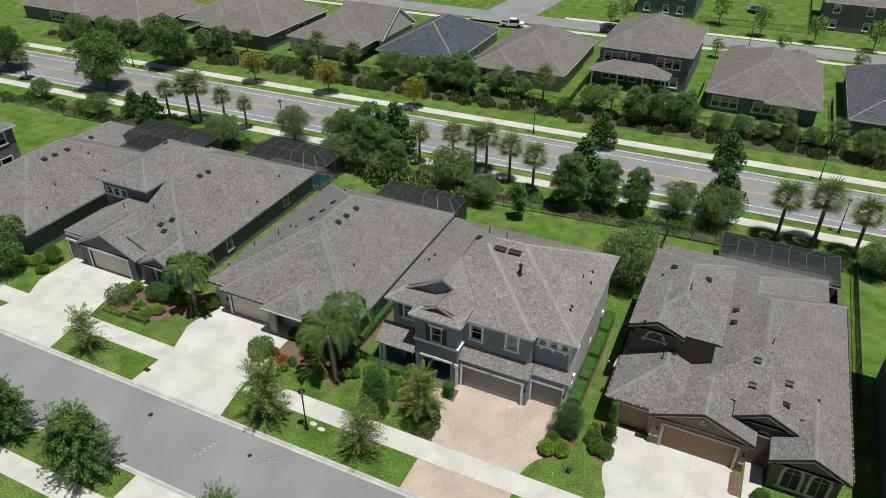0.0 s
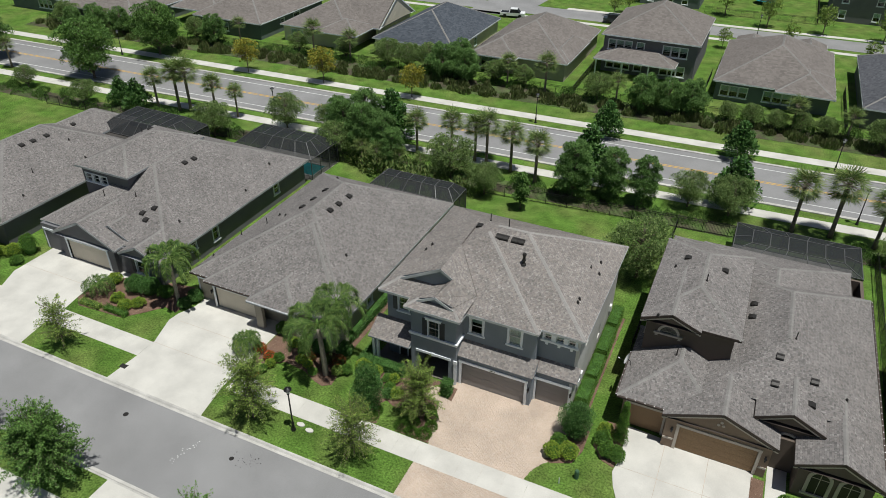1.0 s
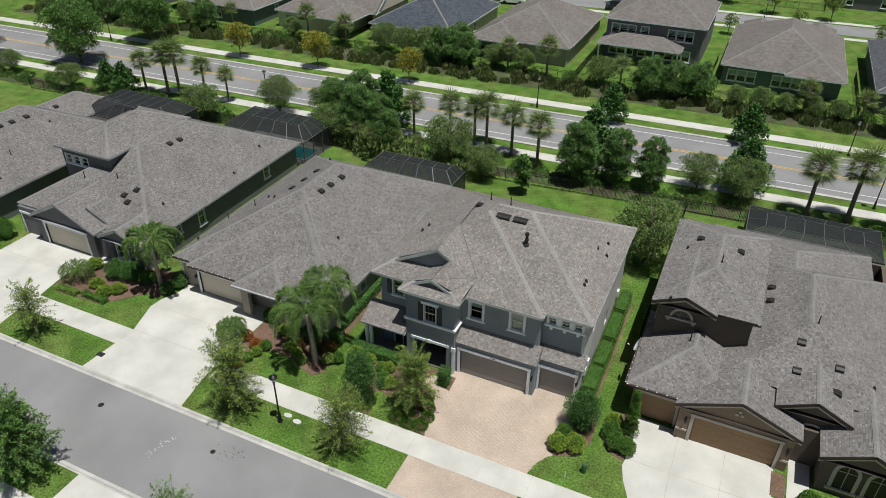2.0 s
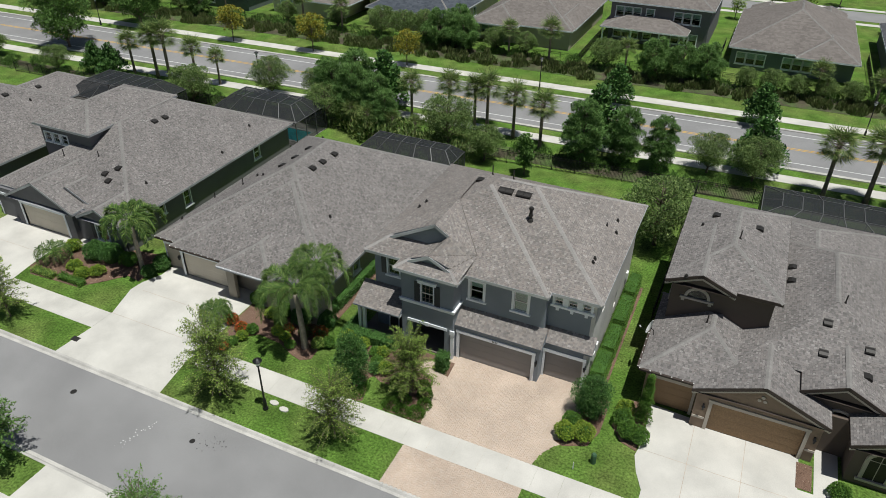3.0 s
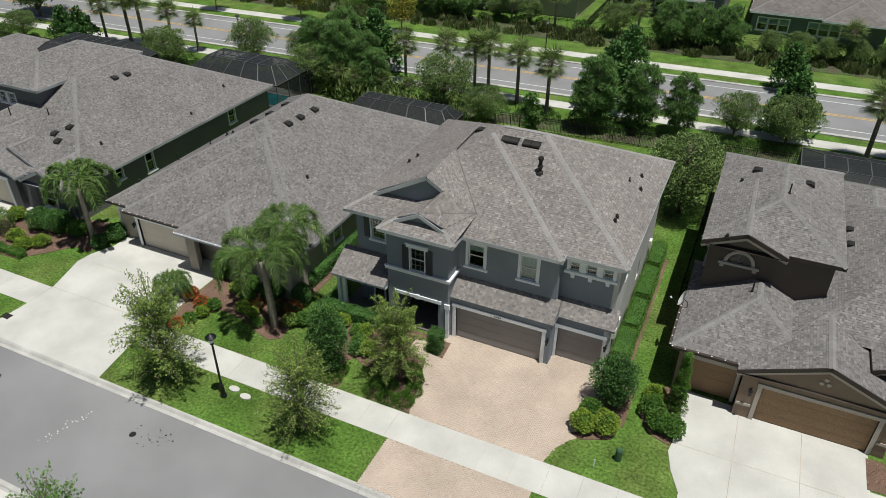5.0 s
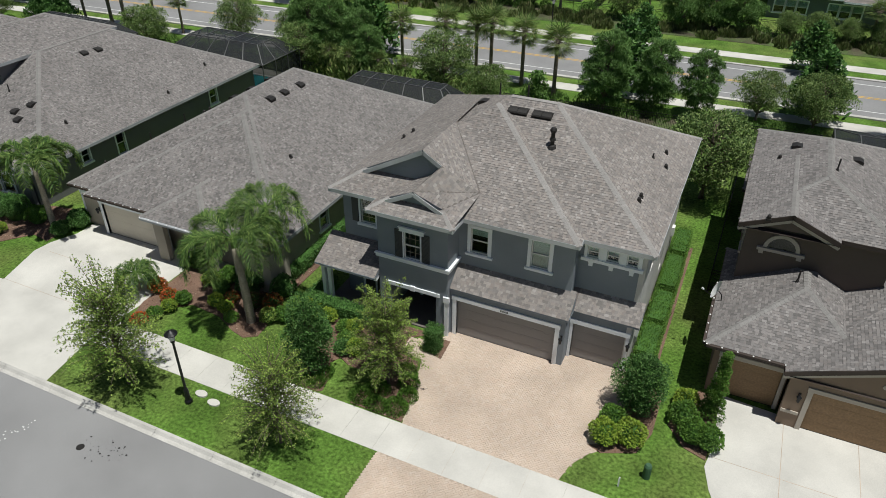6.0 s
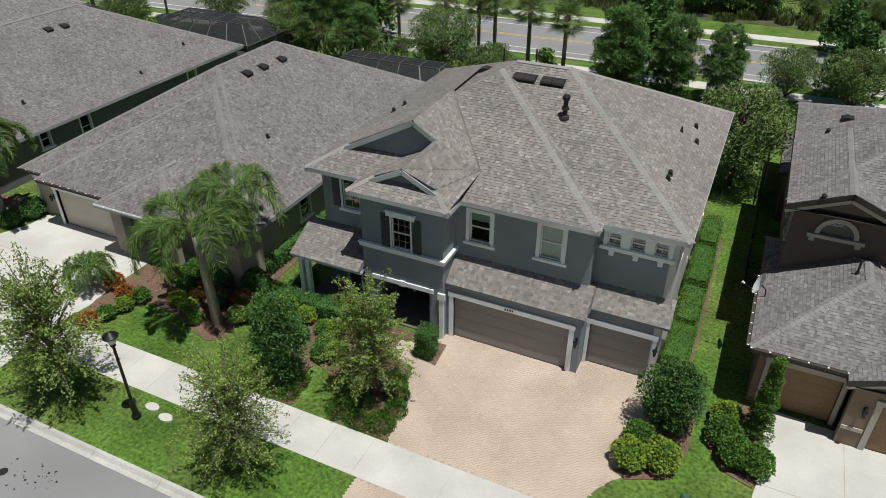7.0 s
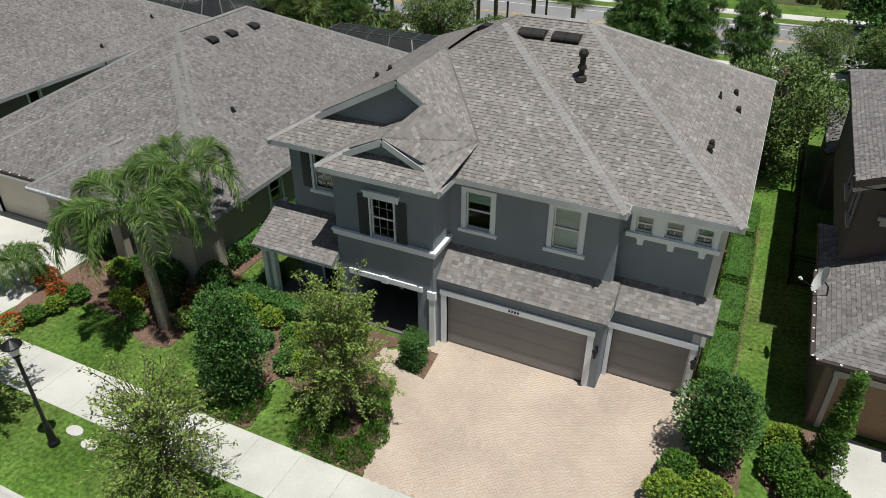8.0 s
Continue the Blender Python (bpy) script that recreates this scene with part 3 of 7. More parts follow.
# ---- walls and openings ----
def wall_run(s, axis, plane, a0, a1, z0, z1, thick, holes):
    """A wall along x (axis 'x', face at y = plane, looking to -y) or along y (face at x = plane), with openings cut through."""
    us = sorted({a0, a1, *[h[0] for h in holes], *[h[1] for h in holes]})
    zs = sorted({z0, z1, *[h[2] for h in holes], *[h[3] for h in holes]})
    owner = None
    if isinstance(s, tuple):
        owner, s = s, Shape()
    us, zs = [u for u in us if a0 <= u <= a1], [z for z in zs if z0 <= z <= z1]
    for i in range(len(us) - 1):
        run = None
        for j in range(len(zs) - 1):
            um, zm = (us[i] + us[i + 1]) / 2, (zs[j] + zs[j + 1]) / 2
            solid = not any(h[0] < um < h[1] and h[2] < zm < h[3] for h in holes)
            if solid:
                run = (run[0], zs[j + 1]) if run else (zs[j], zs[j + 1])
            if run and (not solid or j == len(zs) - 2):
                if axis == "x":
                    s.box(us[i], us[i + 1], min(plane, plane + thick), max(plane, plane + thick), *run)
                else:
                    s.box(min(plane, plane + thick), max(plane, plane + thick), us[i], us[i + 1], *run)
                run = None
    if owner and s.f:
        part("wall", s.weld(), owner[1], owner[0])


def oriented(axis, plane, out):
    """Maps (u, depth outwards, z) boxes to the world."""
    def put(s, u0, u1, d0, d1, z0, z1):
        p, q = sorted((plane + out * d0, plane + out * d1))
        if axis == "x":
            s.box(u0, u1, p, q, z0, z1)
        else:
            s.box(p, q, u0, u1, z0, z1)
    return put


def window(house, axis, plane, out, u0, u1, z0, z1, trim=TRIM, frame_w=0.14, rows=2, cols_n=1, blind=0.0, sill=True, lintel=False):
    """A sash window: surround, frame, bars, pane, sill, and a blind behind."""
    put = oriented(axis, plane, out)
    w = part("window", Shape(), trim, house)
    s = Shape()
    if frame_w:
        put(s, u0 - frame_w, u0, -0.02, 0.05, z0, z1)
        put(s, u1, u1 + frame_w, -0.02, 0.05, z0, z1)
        put(s, u0 - frame_w, u1 + frame_w, -0.02, 0.055, z1, z1 + frame_w)
    part("surround", s, trim, w)
    if sill:
        s = Shape()
        put(s, u0 - frame_w - 0.08, u1 + frame_w + 0.08, -0.02, 0.11, z0 - 0.15, z0 - 0.03)
        put(s, u0 - frame_w, u1 + frame_w, -0.02, 0.07, z0 - 0.03, z0)
        part("sill", s, trim, w)
    if lintel:
        s = Shape()
        put(s, u0 - 0.2, u1 + 0.2, -0.02, 0.09, z1 + 0.0, z1 + 0.2)
        put(s, u0 - 0.25, u1 + 0.25, -0.02, 0.12, z1 + 0.2, z1 + 0.25)
        part("lintel", s, trim, w)
    s = Shape()
    for a, b in ((u0, u0 + 0.05), (u1 - 0.05, u1)):
        put(s, a, b, -0.1, -0.03, z0, z1)
    for a, b in ((z0, z0 + 0.05), (z1 - 0.05, z1)):
        put(s, u0 + 0.05, u1 - 0.05, -0.1, -0.03, a, b)
    for i in range(1, rows):
        z = z0 + (z1 - z0) * i / rows
        if rows == 2 or i * 2 == rows:
            put(s, u0 + 0.05, u1 - 0.05, -0.09, -0.035, z - 0.025, z + 0.025)
        else:
            gb = Shape()
            put(gb, u0 + 0.05, u1 - 0.05, -0.068, -0.055, z - 0.009, z + 0.009)
            part("glazing_bar", gb, TRIM_TAN, w)
    part("frame", s, WHITE if trim is TRIM else trim, w)
    for i in range(1, cols_n):
        u = u0 + (u1 - u0) * i / cols_n
        s = Shape()
        put(s, u - 0.009, u + 0.009, -0.068, -0.055, z0 + 0.05, z1 - 0.05)
        part("glazing_bar", s, TRIM_TAN, w)
    s = Shape()
    put(s, u0 + 0.04, u1 - 0.04, -0.075, -0.069, z0 + 0.04, z1 - 0.04)
    pane = part("pane", s, GLASS, w)
    pane.visible_shadow = False
    if blind:
        s = Shape()
        n = max(2, int((z1 - z0) * blind / 0.06))
        for i in range(n):
            z = z1 - 0.05 - (z1 - z0) * blind * i / n
            put(s, u0 + 0.04, u1 - 0.04, -0.16, -0.135, z - 0.055, z)
        part("blind", s, BLIND, w)
    return w


def garage_door(house, y, x0, x1, z1, mat, trim, panels=4, frame_w=0.2, depth=0.12, head=0.22):
    d = part("garage_door", Shape(), mat, house)
    for i in range(panels):
        a, b = z1 * i / panels, z1 * (i + 1) / panels
        s = Shape().box(x0, x1, y + depth, y + depth + 0.05, a + 0.004, b - 0.002)
        n = max(3, int((x1 - x0) / 0.62))
        for k in range(n):
            u0, u1 = x0 + (x1 - x0) * (k + 0.1) / n, x0 + (x1 - x0) * (k + 0.9) / n
            s.box(u0, u1, y + depth - 0.004, y + depth, a + 0.08, b - 0.08)
        part("panel", s, mat, d)
    part("seal", Shape().box(x0, x1, y + depth - 0.02, y + depth + 0.06, 0.017, 0.03), BLACK, d)
    s = Shape().box(x0 - frame_w, x0, y - 0.04, y + depth + 0.04, 0.017, z1)
    part("jamb", s, trim, d)
    part("jamb", Shape().box(x1, x1 + frame_w, y - 0.04, y + depth + 0.04, 0.017, z1), trim, d)
    s = Shape().box(x0 - frame_w - 0.03, x1 + frame_w + 0.03, y - 0.06, y + depth + 0.04, z1, z1 + head)
    part("header", s, trim, d)
    return d


def wall_lamp(x, y, z, label="black carriage wall lamp beside the garage door"):
    t = thing("wall_lamp", x, y, z, label, "wall lamp")
    part("bracket", Shape().box(x - 0.05, x + 0.05, y - 0.02, y, z - 0.1, z + 0.22), BLACK, t)
    part("arm", Shape().tube([(x, y - 0.02, z + 0.16), (x, y - 0.1, z + 0.26), (x, y - 0.16, z + 0.2)], [0.015] * 3, 5), BLACK, t)
    part("lantern", Shape().tube([(x, y - 0.16, z - 0.14), (x, y - 0.16, z + 0.12)], [0.05, 0.085], 6), BLACK, t, "smoked lantern body")
    part("cap", Shape().tube([(x, y - 0.16, z + 0.12), (x, y - 0.16, z + 0.22)], [0.11, 0.02], 6), BLACK, t)


# ---- roof fittings ----
def box_vent(x, y, z, dx, dy, p, label="dark metal box vent on the shingle roof"):
    """A low slant-back vent; (dx, dy) points up the slope of pitch p."""
    t = thing("roof_vent", x, y, z, label, "roof vent", "vents on the roofs")
    up = Vector((dx, dy, p)).normalized()
    sd = Vector((-dy, dx, 0)).normalized()
    nn = sd.cross(up)
    nn = nn if nn.z > 0 else -nn
    o = Vector((x, y, z))
    s = Shape()
    prof = [(-0.22, 0.0), (-0.22, 0.11), (-0.16, 0.15), (0.04, 0.14), (0.24, 0.02), (0.24, 0.0)]
    for j in (-0.24, 0.24):
        s.v += [tuple(o + up * a + nn * b + sd * j) for a, b in prof]
    k = len(prof)
    s.f += [tuple(range(k)), tuple(range(k, 2 * k))[::-1]] + [(i, k + i, k + (i + 1) % k, (i + 1) % k) for i in range(k)]
    part("hood", s, VENT, t)
    s = Shape()
    c = [o + up * a + sd * b + nn * 0.02 for a, b in ((-0.25, -0.26), (-0.25, 0.26), (0.28, 0.26), (0.28, -0.26))]
    s.poly([tuple(q) for q in c])
    s.poly([tuple(q - nn * 0.02) for q in c][::-1])
    for i in range(4):
        s.poly([tuple(q) for q in (c[i], c[i] - nn * 0.02, c[(i + 1) % 4] - nn * 0.02, c[(i + 1) % 4])])
    part("flange", s, VENT, t)


def pipe_vent(x, y, z, h=0.45, r=0.04, mat=VENT, cap=False, label="dark plumbing vent pipe on the shingle roof"):
    t = thing("vent_pipe", x, y, z, label, "vent pipe", "vents on the roofs")
    part("pipe", Shape().tube([(x, y, z - 0.1), (x, y, z + h)], [r, r], 8), mat, t)
    part("flashing", Shape().tube([(x, y, z - 0.05), (x, y, z + 0.07), (x, y, z + 0.12)], [r * 2.4, r * 1.7, r * 1.1], 8), mat, t)
    if cap:
        part("cap", Shape().tube([(x, y, z + h - 0.02), (x, y, z + h + 0.05), (x, y, z + h + 0.12), (x, y, z + h + 0.2)], [r * 1.3, r * 1.6, r * 1.6, r * 1.1], 10), mat, t)
        part("collar", Shape().tube([(x, y, z + h * 0.45), (x, y, z + h * 0.6)], [r * 1.6, r * 1.3], 10), mat, t)


def small_vent(x, y, z, label="small dark exhaust hood on the shingle roof"):
    t = thing("exhaust_hood", x, y, z, label, "roof vent", "vents on the roofs")
    part("hood", Shape().tube([(x, y, z - 0.08), (x, y, z + 0.1), (x, y, z + 0.16)], [0.08, 0.09, 0.04], 8), VENT, t)
    part("base", Shape().box(x - 0.11, x + 0.11, y - 0.11, y + 0.11, z - 0.12, z - 0.03), VENT, t)




# ---- the grey two storey house ----
FASCIA_PALE = material("pale grey fascia paint", (0.47, 0.48, 0.49), 0.7, fine=60, vary=0.05, bump=0.1)


def front_gable_roof():
    """The set-back gable over the left rooms; its long slope dies into the main roof along a valley."""
    xl, xc, y0, ze, zr, g = -7.05, -2.5, 0.42, 6.352, 8.77, 1.35
    p = (zr - ze) / (xc - xl)
    l, t = (xl + g, y0 + g, ze + p * g), (xc, y0 + g, zr)
    tip, back = (xc, y0 + g - 0.24, zr), (xc, 9.0, zr)
    rr = (xc + 1.02, y0 + g, zr - 0.63)
    low = (0.3, 1.87, 7.03)
    faces = [[(xl, 9.0, ze), (xl, y0, ze), l, tip, back], [low, (-2.45, 5.34, zr - 0.03), back, tip, (xc + 1.0, y0 + g - 0.24, zr - 0.62)], [(xl, y0, ze), (0.0, y0, ze), (-0.6, y0 + g, l[2]), l]]
    return faces, [((xl, y0, ze), l)], [(xl, y0, ze), (-0.2, y0, ze), (-0.2, 9.0, ze), (xl, 9.0, ze)], [[l, rr, t, 0.24]]


def coursed(pts, along):
    """The same face with a short edge put first, so that its courses run that way."""
    p = [Vector(q) for q in pts]
    n = (p[1] - p[0]).cross(p[2] - p[0]).normalized()
    u = Vector(along) - n * n.dot(Vector(along))
    u.normalize()
    return [pts[0], tuple(p[0] + u * 0.01)] + list(pts[1:])


def tower_side_roof():
    """The slopes from the tower's side eave up to the long slope behind it."""
    corner, low, peak, top = (-0.02, -0.63, 6.37), (0.3, 1.87, 7.03), (-2.19, -0.1, 7.475), (-1.5, 1.52, 8.17)
    foot, run = (-0.8, 0.12, 6.78), (0.32, 2.5, 0.66)
    return [[corner, low, foot], coursed([foot, low, peak], run), coursed([peak, low, top], run), [(-2.2, 1.75, 7.44), peak, top]], [], [corner] * 4, []


def house_a():
    h = thing("house", 0.8, 7, 0, "two storey dark grey stucco house with brown shingle hip roof", "house")
    s = (h, STUCCO_GREY)
    # ground floor
    wall_run(s, "x", 0.0, -0.35, 5.34, 0, 2.62, 0.25, [(0.0, 4.88, -1, 2.13)])
    wall_run(s, "y", 5.34, 0.25, 0.8, 0, 2.62, -0.3, [])
    wall_run(s, "x", 0.8, 5.04, 7.87, 0, 2.62, 0.25, [(5.5, 7.92, -1, 2.05)])
    # The right side wall is painted lighter to look sunlit.
    side = (h, STUCCO_SUNLIT)
    wall_run(side, "y", 8.12, 0.8, 13.8, 0, 2.62, -0.25, [(8.2, 9.0, 1.0, 2.2)])
    wall_run(side, "y", 8.12, 1.55, 13.8, 2.62, 6.3, -0.25, [(3.6, 4.4, 3.9, 5.2)])
    wall_run(s, "x", 13.8, -6.35, 7.87, 0, 6.3, -0.25, [])
    wall_run(s, "y", -6.6, 0.95, 13.8, 0, 6.3, 0.25, [])
    # upper floor
    wall_run(s, "x", 0.95, -0.35, 5.17, 2.62, 6.3, 0.25, [(0.25, 1.12, 4.37, 5.7), (3.17, 4.03, 4.4, 5.84)])
    wall_run(s, "y", 5.17, 1.2, 1.55, 2.62, 6.3, -0.25, [])
    wall_run(s, "x", 1.55, 4.92, 7.87, 2.62, 6.3, 0.25, [(5.55, 6.06, 5.28, 5.82), (6.4, 6.95, 5.28, 5.82), (7.27, 7.78, 5.28, 5.82)])
    wall_run(s, "x", 0.95, -6.35, -4.0, 0, 6.3, 0.25, [(-5.62, -4.8, 4.5, 5.85), (-5.6, -4.3, 0.0, 2.15)])
    # entry tower
    wall_run(s, "x", -0.3, -4.0, -0.35, 0, 6.3, 0.3, [(-3.4, -0.95, -1, 2.22), (-2.6, -1.74, 3.97, 5.45)])
    wall_run(s, "y", -0.35, 0.0, 2.2, 0, 6.3, -0.25, [])
    wall_run(s, "y", -4.0, 0.0, 2.2, 0, 6.3, 0.25, [])
    wall_run(s, "x", 2.2, -4.0, -0.35, 0, 6.3, 0.2, [(-2.9, -1.6, 0.0, 2.2)])
    part("porch_ceiling", Shape().box(-3.74, -0.61, 0.01, 2.19, 2.5, 2.6), STUCCO_GREY, h)
    part("side_porch_ceiling", Shape().box(-7.2, -4.01, -0.39, 0.94, 2.45, 2.55), STUCCO_GREY, h)
    # Solid dark blocks stand in for the unlit rooms.
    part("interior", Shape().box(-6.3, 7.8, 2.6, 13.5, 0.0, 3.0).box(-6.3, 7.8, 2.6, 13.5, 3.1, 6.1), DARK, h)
    for (x0, x1, z0, z1, b) in ((0.25, 1.12, 4.37, 5.7, 0.3), (3.17, 4.03, 4.4, 5.84, 0.97)):
        window(h, "x", 0.95, -1, x0, x1, z0, z1, rows=2, blind=b, frame_w=0.16)
    for x0, x1 in ((5.55, 6.06), (6.4, 6.95), (7.27, 7.78)):
        window(h, "x", 1.55, -1, x0, x1, 5.28, 5.82, rows=2, cols_n=2, sill=False, frame_w=0.0, blind=0.55)
    band = Shape()
    for x0, x1 in ((5.40, 5.55), (6.06, 6.4), (6.95, 7.27), (7.78, 7.93)):
        band.box(x0, x1, 1.49, 1.56, 5.28, 5.82)
    band.box(5.38, 7.95, 1.485, 1.56, 5.82, 5.96).box(5.3, 8.02, 1.42, 1.56, 5.1, 5.25).box(5.38, 7.95, 1.47, 1.56, 5.25, 5.28)
    sw = part("window_band", band, TRIM, h, "pale trim around three small square windows")
    for x in (5.75, 6.65, 7.55):
        part("corbel", Shape().box(x - 0.09, x + 0.09, 1.46, 1.56, 4.86, 5.1).box(x - 0.11, x + 0.11, 1.44, 1.56, 5.03, 5.1), TRIM, sw)
    window(h, "x", -0.3, -1, -2.6, -1.74, 3.97, 5.45, rows=4, cols_n=3, frame_w=0.05, sill=False, lintel=True)
    for x0, x1 in ((-3.06, -2.69), (-1.64, -1.27)):
        sh = part("shutter", Shape().box(x0, x1, -0.345, -0.303, 3.97, 5.5), SHUTTER, h, "dark louvred shutter")
        for i in range(20):
            z = 4.05 + i * 0.07
            part("slat", Shape().box(x0 + 0.05, x1 - 0.05, -0.36, -0.345, z, z + 0.045), SHUTTER, sh)
    window(h, "x", 0.95, -1, -5.62, -4.8, 4.5, 5.85, rows=4, cols_n=2, frame_w=0.1)
    part("shutter", Shape().box(-6.1, -5.76, 0.9, 0.948, 4.5, 5.85), SHUTTER, h, "dark louvred shutter")
    # string course round the tower
    s = Shape().box(-4.1, -0.25, -0.4, -0.3, 3.74, 3.9).box(-4.14, -0.21, -0.44, -0.3, 3.9, 3.97)
    s.box(-0.35, -0.25, -0.3, 0.949, 3.74, 3.9).box(-0.35, -0.21, -0.3, 0.949, 3.9, 3.97).box(-4.1, -4.0, -0.3, 0.949, 3.74, 3.9)
    part("string_course", s, TRIM, h, "pale moulded string course")
    s = Shape().box(-3.6, -0.75, -0.36, -0.28, 2.22, 2.42).box(-2.3, -2.05, -0.39, -0.28, 2.2, 2.46)
    part("lintel", s, TRIM, h, "pale lintel with keystone over the entry")
    part("pilaster", Shape().box(-0.5, -0.29, -0.36, -0.28, 0.0, 2.05).box(-0.55, -0.24, -0.39, -0.28, 2.05, 2.35), TRIM, h)
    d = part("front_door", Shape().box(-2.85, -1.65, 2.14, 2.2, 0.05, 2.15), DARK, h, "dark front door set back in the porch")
    part("door_frame", Shape().box(-3.0, -2.86, 2.1, 2.2, 0.0, 2.25).box(-1.64, -1.5, 2.1, 2.2, 0.0, 2.25).box(-3.0, -1.5, 2.1, 2.2, 2.2, 2.35), TRIM, d)
    # left porch
    for x in (-7.1, -6.75):
        part("porch_post", Shape().box(x - 0.1, x + 0.1, -0.62, -0.42, 0.0, 2.55).box(x - 0.14, x + 0.14, -0.66, -0.38, 0.0, 0.25).box(x - 0.14, x + 0.14, -0.66, -0.38, 2.4, 2.55), TRIM, h)
    part("porch_beam", Shape().box(-7.25, -4.0, -0.65, -0.4, 2.4, 2.62), TRIM, h)
    # Porch shade is put into the floor through this dark felt colour.
    part("porch_floor", Shape().box(-7.2, -0.62, -0.28, 2.19, 0.0, 0.06), DECK, h)
    # An opaque block in the dim room colour instead of glass.
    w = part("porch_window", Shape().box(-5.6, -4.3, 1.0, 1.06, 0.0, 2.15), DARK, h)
    part("frame", Shape().box(-5.7, -5.6, 0.9, 1.0, 0, 2.2).box(-4.3, -4.2, 0.9, 1.0, 0, 2.2).box(-5.0, -4.92, 0.93, 1.0, 0, 2.15), TRIM, w)
    gw = Shape()
    gw.poly([(-5.72, 1.772, 7.06), (-1.47, 1.772, 7.06), (-1.47, 1.772, 8.14)])
    part("gable_wall", gw, STUCCO_GREY, h)
    garage_door(h, 0.0, 0.0, 4.88, 2.13, DOOR_GREY, TRIM)
    garage_door(h, 0.8, 5.5, 7.92, 2.05, DOOR_GREY, TRIM, frame_w=0.14)
    s = Shape()
    for i in range(4):
        s.box(2.24 + i * 0.1, 2.30 + i * 0.1, -0.072, -0.061, 2.2, 2.285)
    part("number_plaque", s, BLACK, h, "small dark bars on the garage header")
    low = lambda q: not (q.z < 4.0 and q.y < 2.0 and q.x > -0.4)
    roof(h, [with_lines(hip(-7.0, 8.5, 1.1, 14.2, 6.35, 0.5), (2, 3, 4)), with_lines(hip(-7.02, 5.4, 0.5, 14.2, 6.35, 0.5), (1,)),
             front_gable_roof(), with_lines(dutch(-4.4, 0.02, -0.65, 1.9, 6.36, 0.5, 0.8), (1, 2)), tower_side_roof(),
             lean(-7.4, -3.98, -0.85, 0.95, 2.7, 3.6), lean(-0.33, 5.45, -0.08, 0.95, 2.76, 3.6), lean(5.0, 8.4, 0.72, 1.55, 2.78, 3.5)],
         1, SHINGLE, FASCIA_PALE, STUCCO_GREY, keep=low, cap=CAP, key="a")
    return h


HOUSE_A = house_a()
wall_lamp(5.2, 0.0, 1.55)
wall_lamp(8.06, 0.8, 1.55)


def low_house(name_label, x0, x1, y0, y1, mat, shapes, seed, roof_mat=SHINGLE_B, trim=TRIM, eave=2.8, fine=True, walls=(), windows=(), gwall=None, key="", fascia=None, band=None):
    """A one storey house: outer walls with windows, roofs above."""
    h = thing("house", (x0 + x1) / 2, (y0 + y1) / 2, 0, name_label, "house", "houses along the street")
    o = 0.42
    sides = {"front": ("x", y0 + o, 0.25, x0 + o + 0.25, x1 - o - 0.25), "back": ("x", y1 - o, -0.25, x0 + o + 0.25, x1 - o - 0.25), "left": ("y", x0 + o, 0.25, y0 + o, y1 - o), "right": ("y", x1 - o, -0.25, y0 + o, y1 - o)}
    for side, (ax, pl, th, a0, a1) in sides.items():
        holes = [w[1:5] for w in windows if w[0] == side]
        wall_run((h, mat), ax, pl, a0, a1, 0, eave - 0.05, th, holes)
    for ax, pl, th, a0, a1, z0, z1, holes in walls:
        wall_run((h, mat), ax, pl, a0, a1, z0, z1, th, holes)
    # One solid dark block stands in for the unlit rooms.
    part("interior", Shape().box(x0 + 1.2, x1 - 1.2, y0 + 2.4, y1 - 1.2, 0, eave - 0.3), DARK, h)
    for w in windows:
        ax, pl, th, a0, a1 = sides[w[0]]
        window(h, ax, pl, -1 if th > 0 else 1, *w[1:5], trim=trim, frame_w=0.1, blind=w[5] if len(w) > 5 else 0.0)
    roof(h, shapes, seed, roof_mat, fascia or trim, gwall or mat, fine=fine, key=key, band=band)
    return h


# the taupe neighbour
HB = low_house("single storey taupe stucco house with brown hip roof", -25.2, -9.8, -0.3, 20.3, STUCCO_TAUPE,
    [hip(-25.2, -9.8, -0.2, 20.3, 2.8, 0.55), hip(-23.3, -9.82, -0.75, 14.0, 2.79, 0.55), hip(-18.3, -13.6, -1.5, 5.0, 2.9, 0.55)], 2, key="b", fascia=FASCIA_GREY,
    windows=[("right", 3.8, 4.6, 1.2, 2.5), ("right", 14.0, 15.0, 1.2, 2.5)],
    walls=[("x", -0.35, 0.25, -22.9, -17.9, 0, 2.7, [(-22.6, -17.9, -1, 2.13)]), ("y", -22.9, 0.25, -0.1, 0.2, 0, 2.7, []),
           ("x", -1.1, 0.3, -17.9, -17.2, 0, 2.8, []), ("x", -1.1, 0.3, -14.5, -13.9, 0, 2.8, []), ("y", -10.0, -0.25, -0.95, 0.4, 0, 2.4, []), ("x", -1.2, 0.25, -12.4, -10.0, 0, 2.4, [])])
garage_door(HB, -0.35, -22.6, -18.0, 2.13, DOOR_TAN, TRIM)
garage_door(HB, 0.12, -24.7, -23.1, 2.1, DOOR_TAN, TRIM, frame_w=0.1)
wall_lamp(-22.85, -0.4, 1.6)

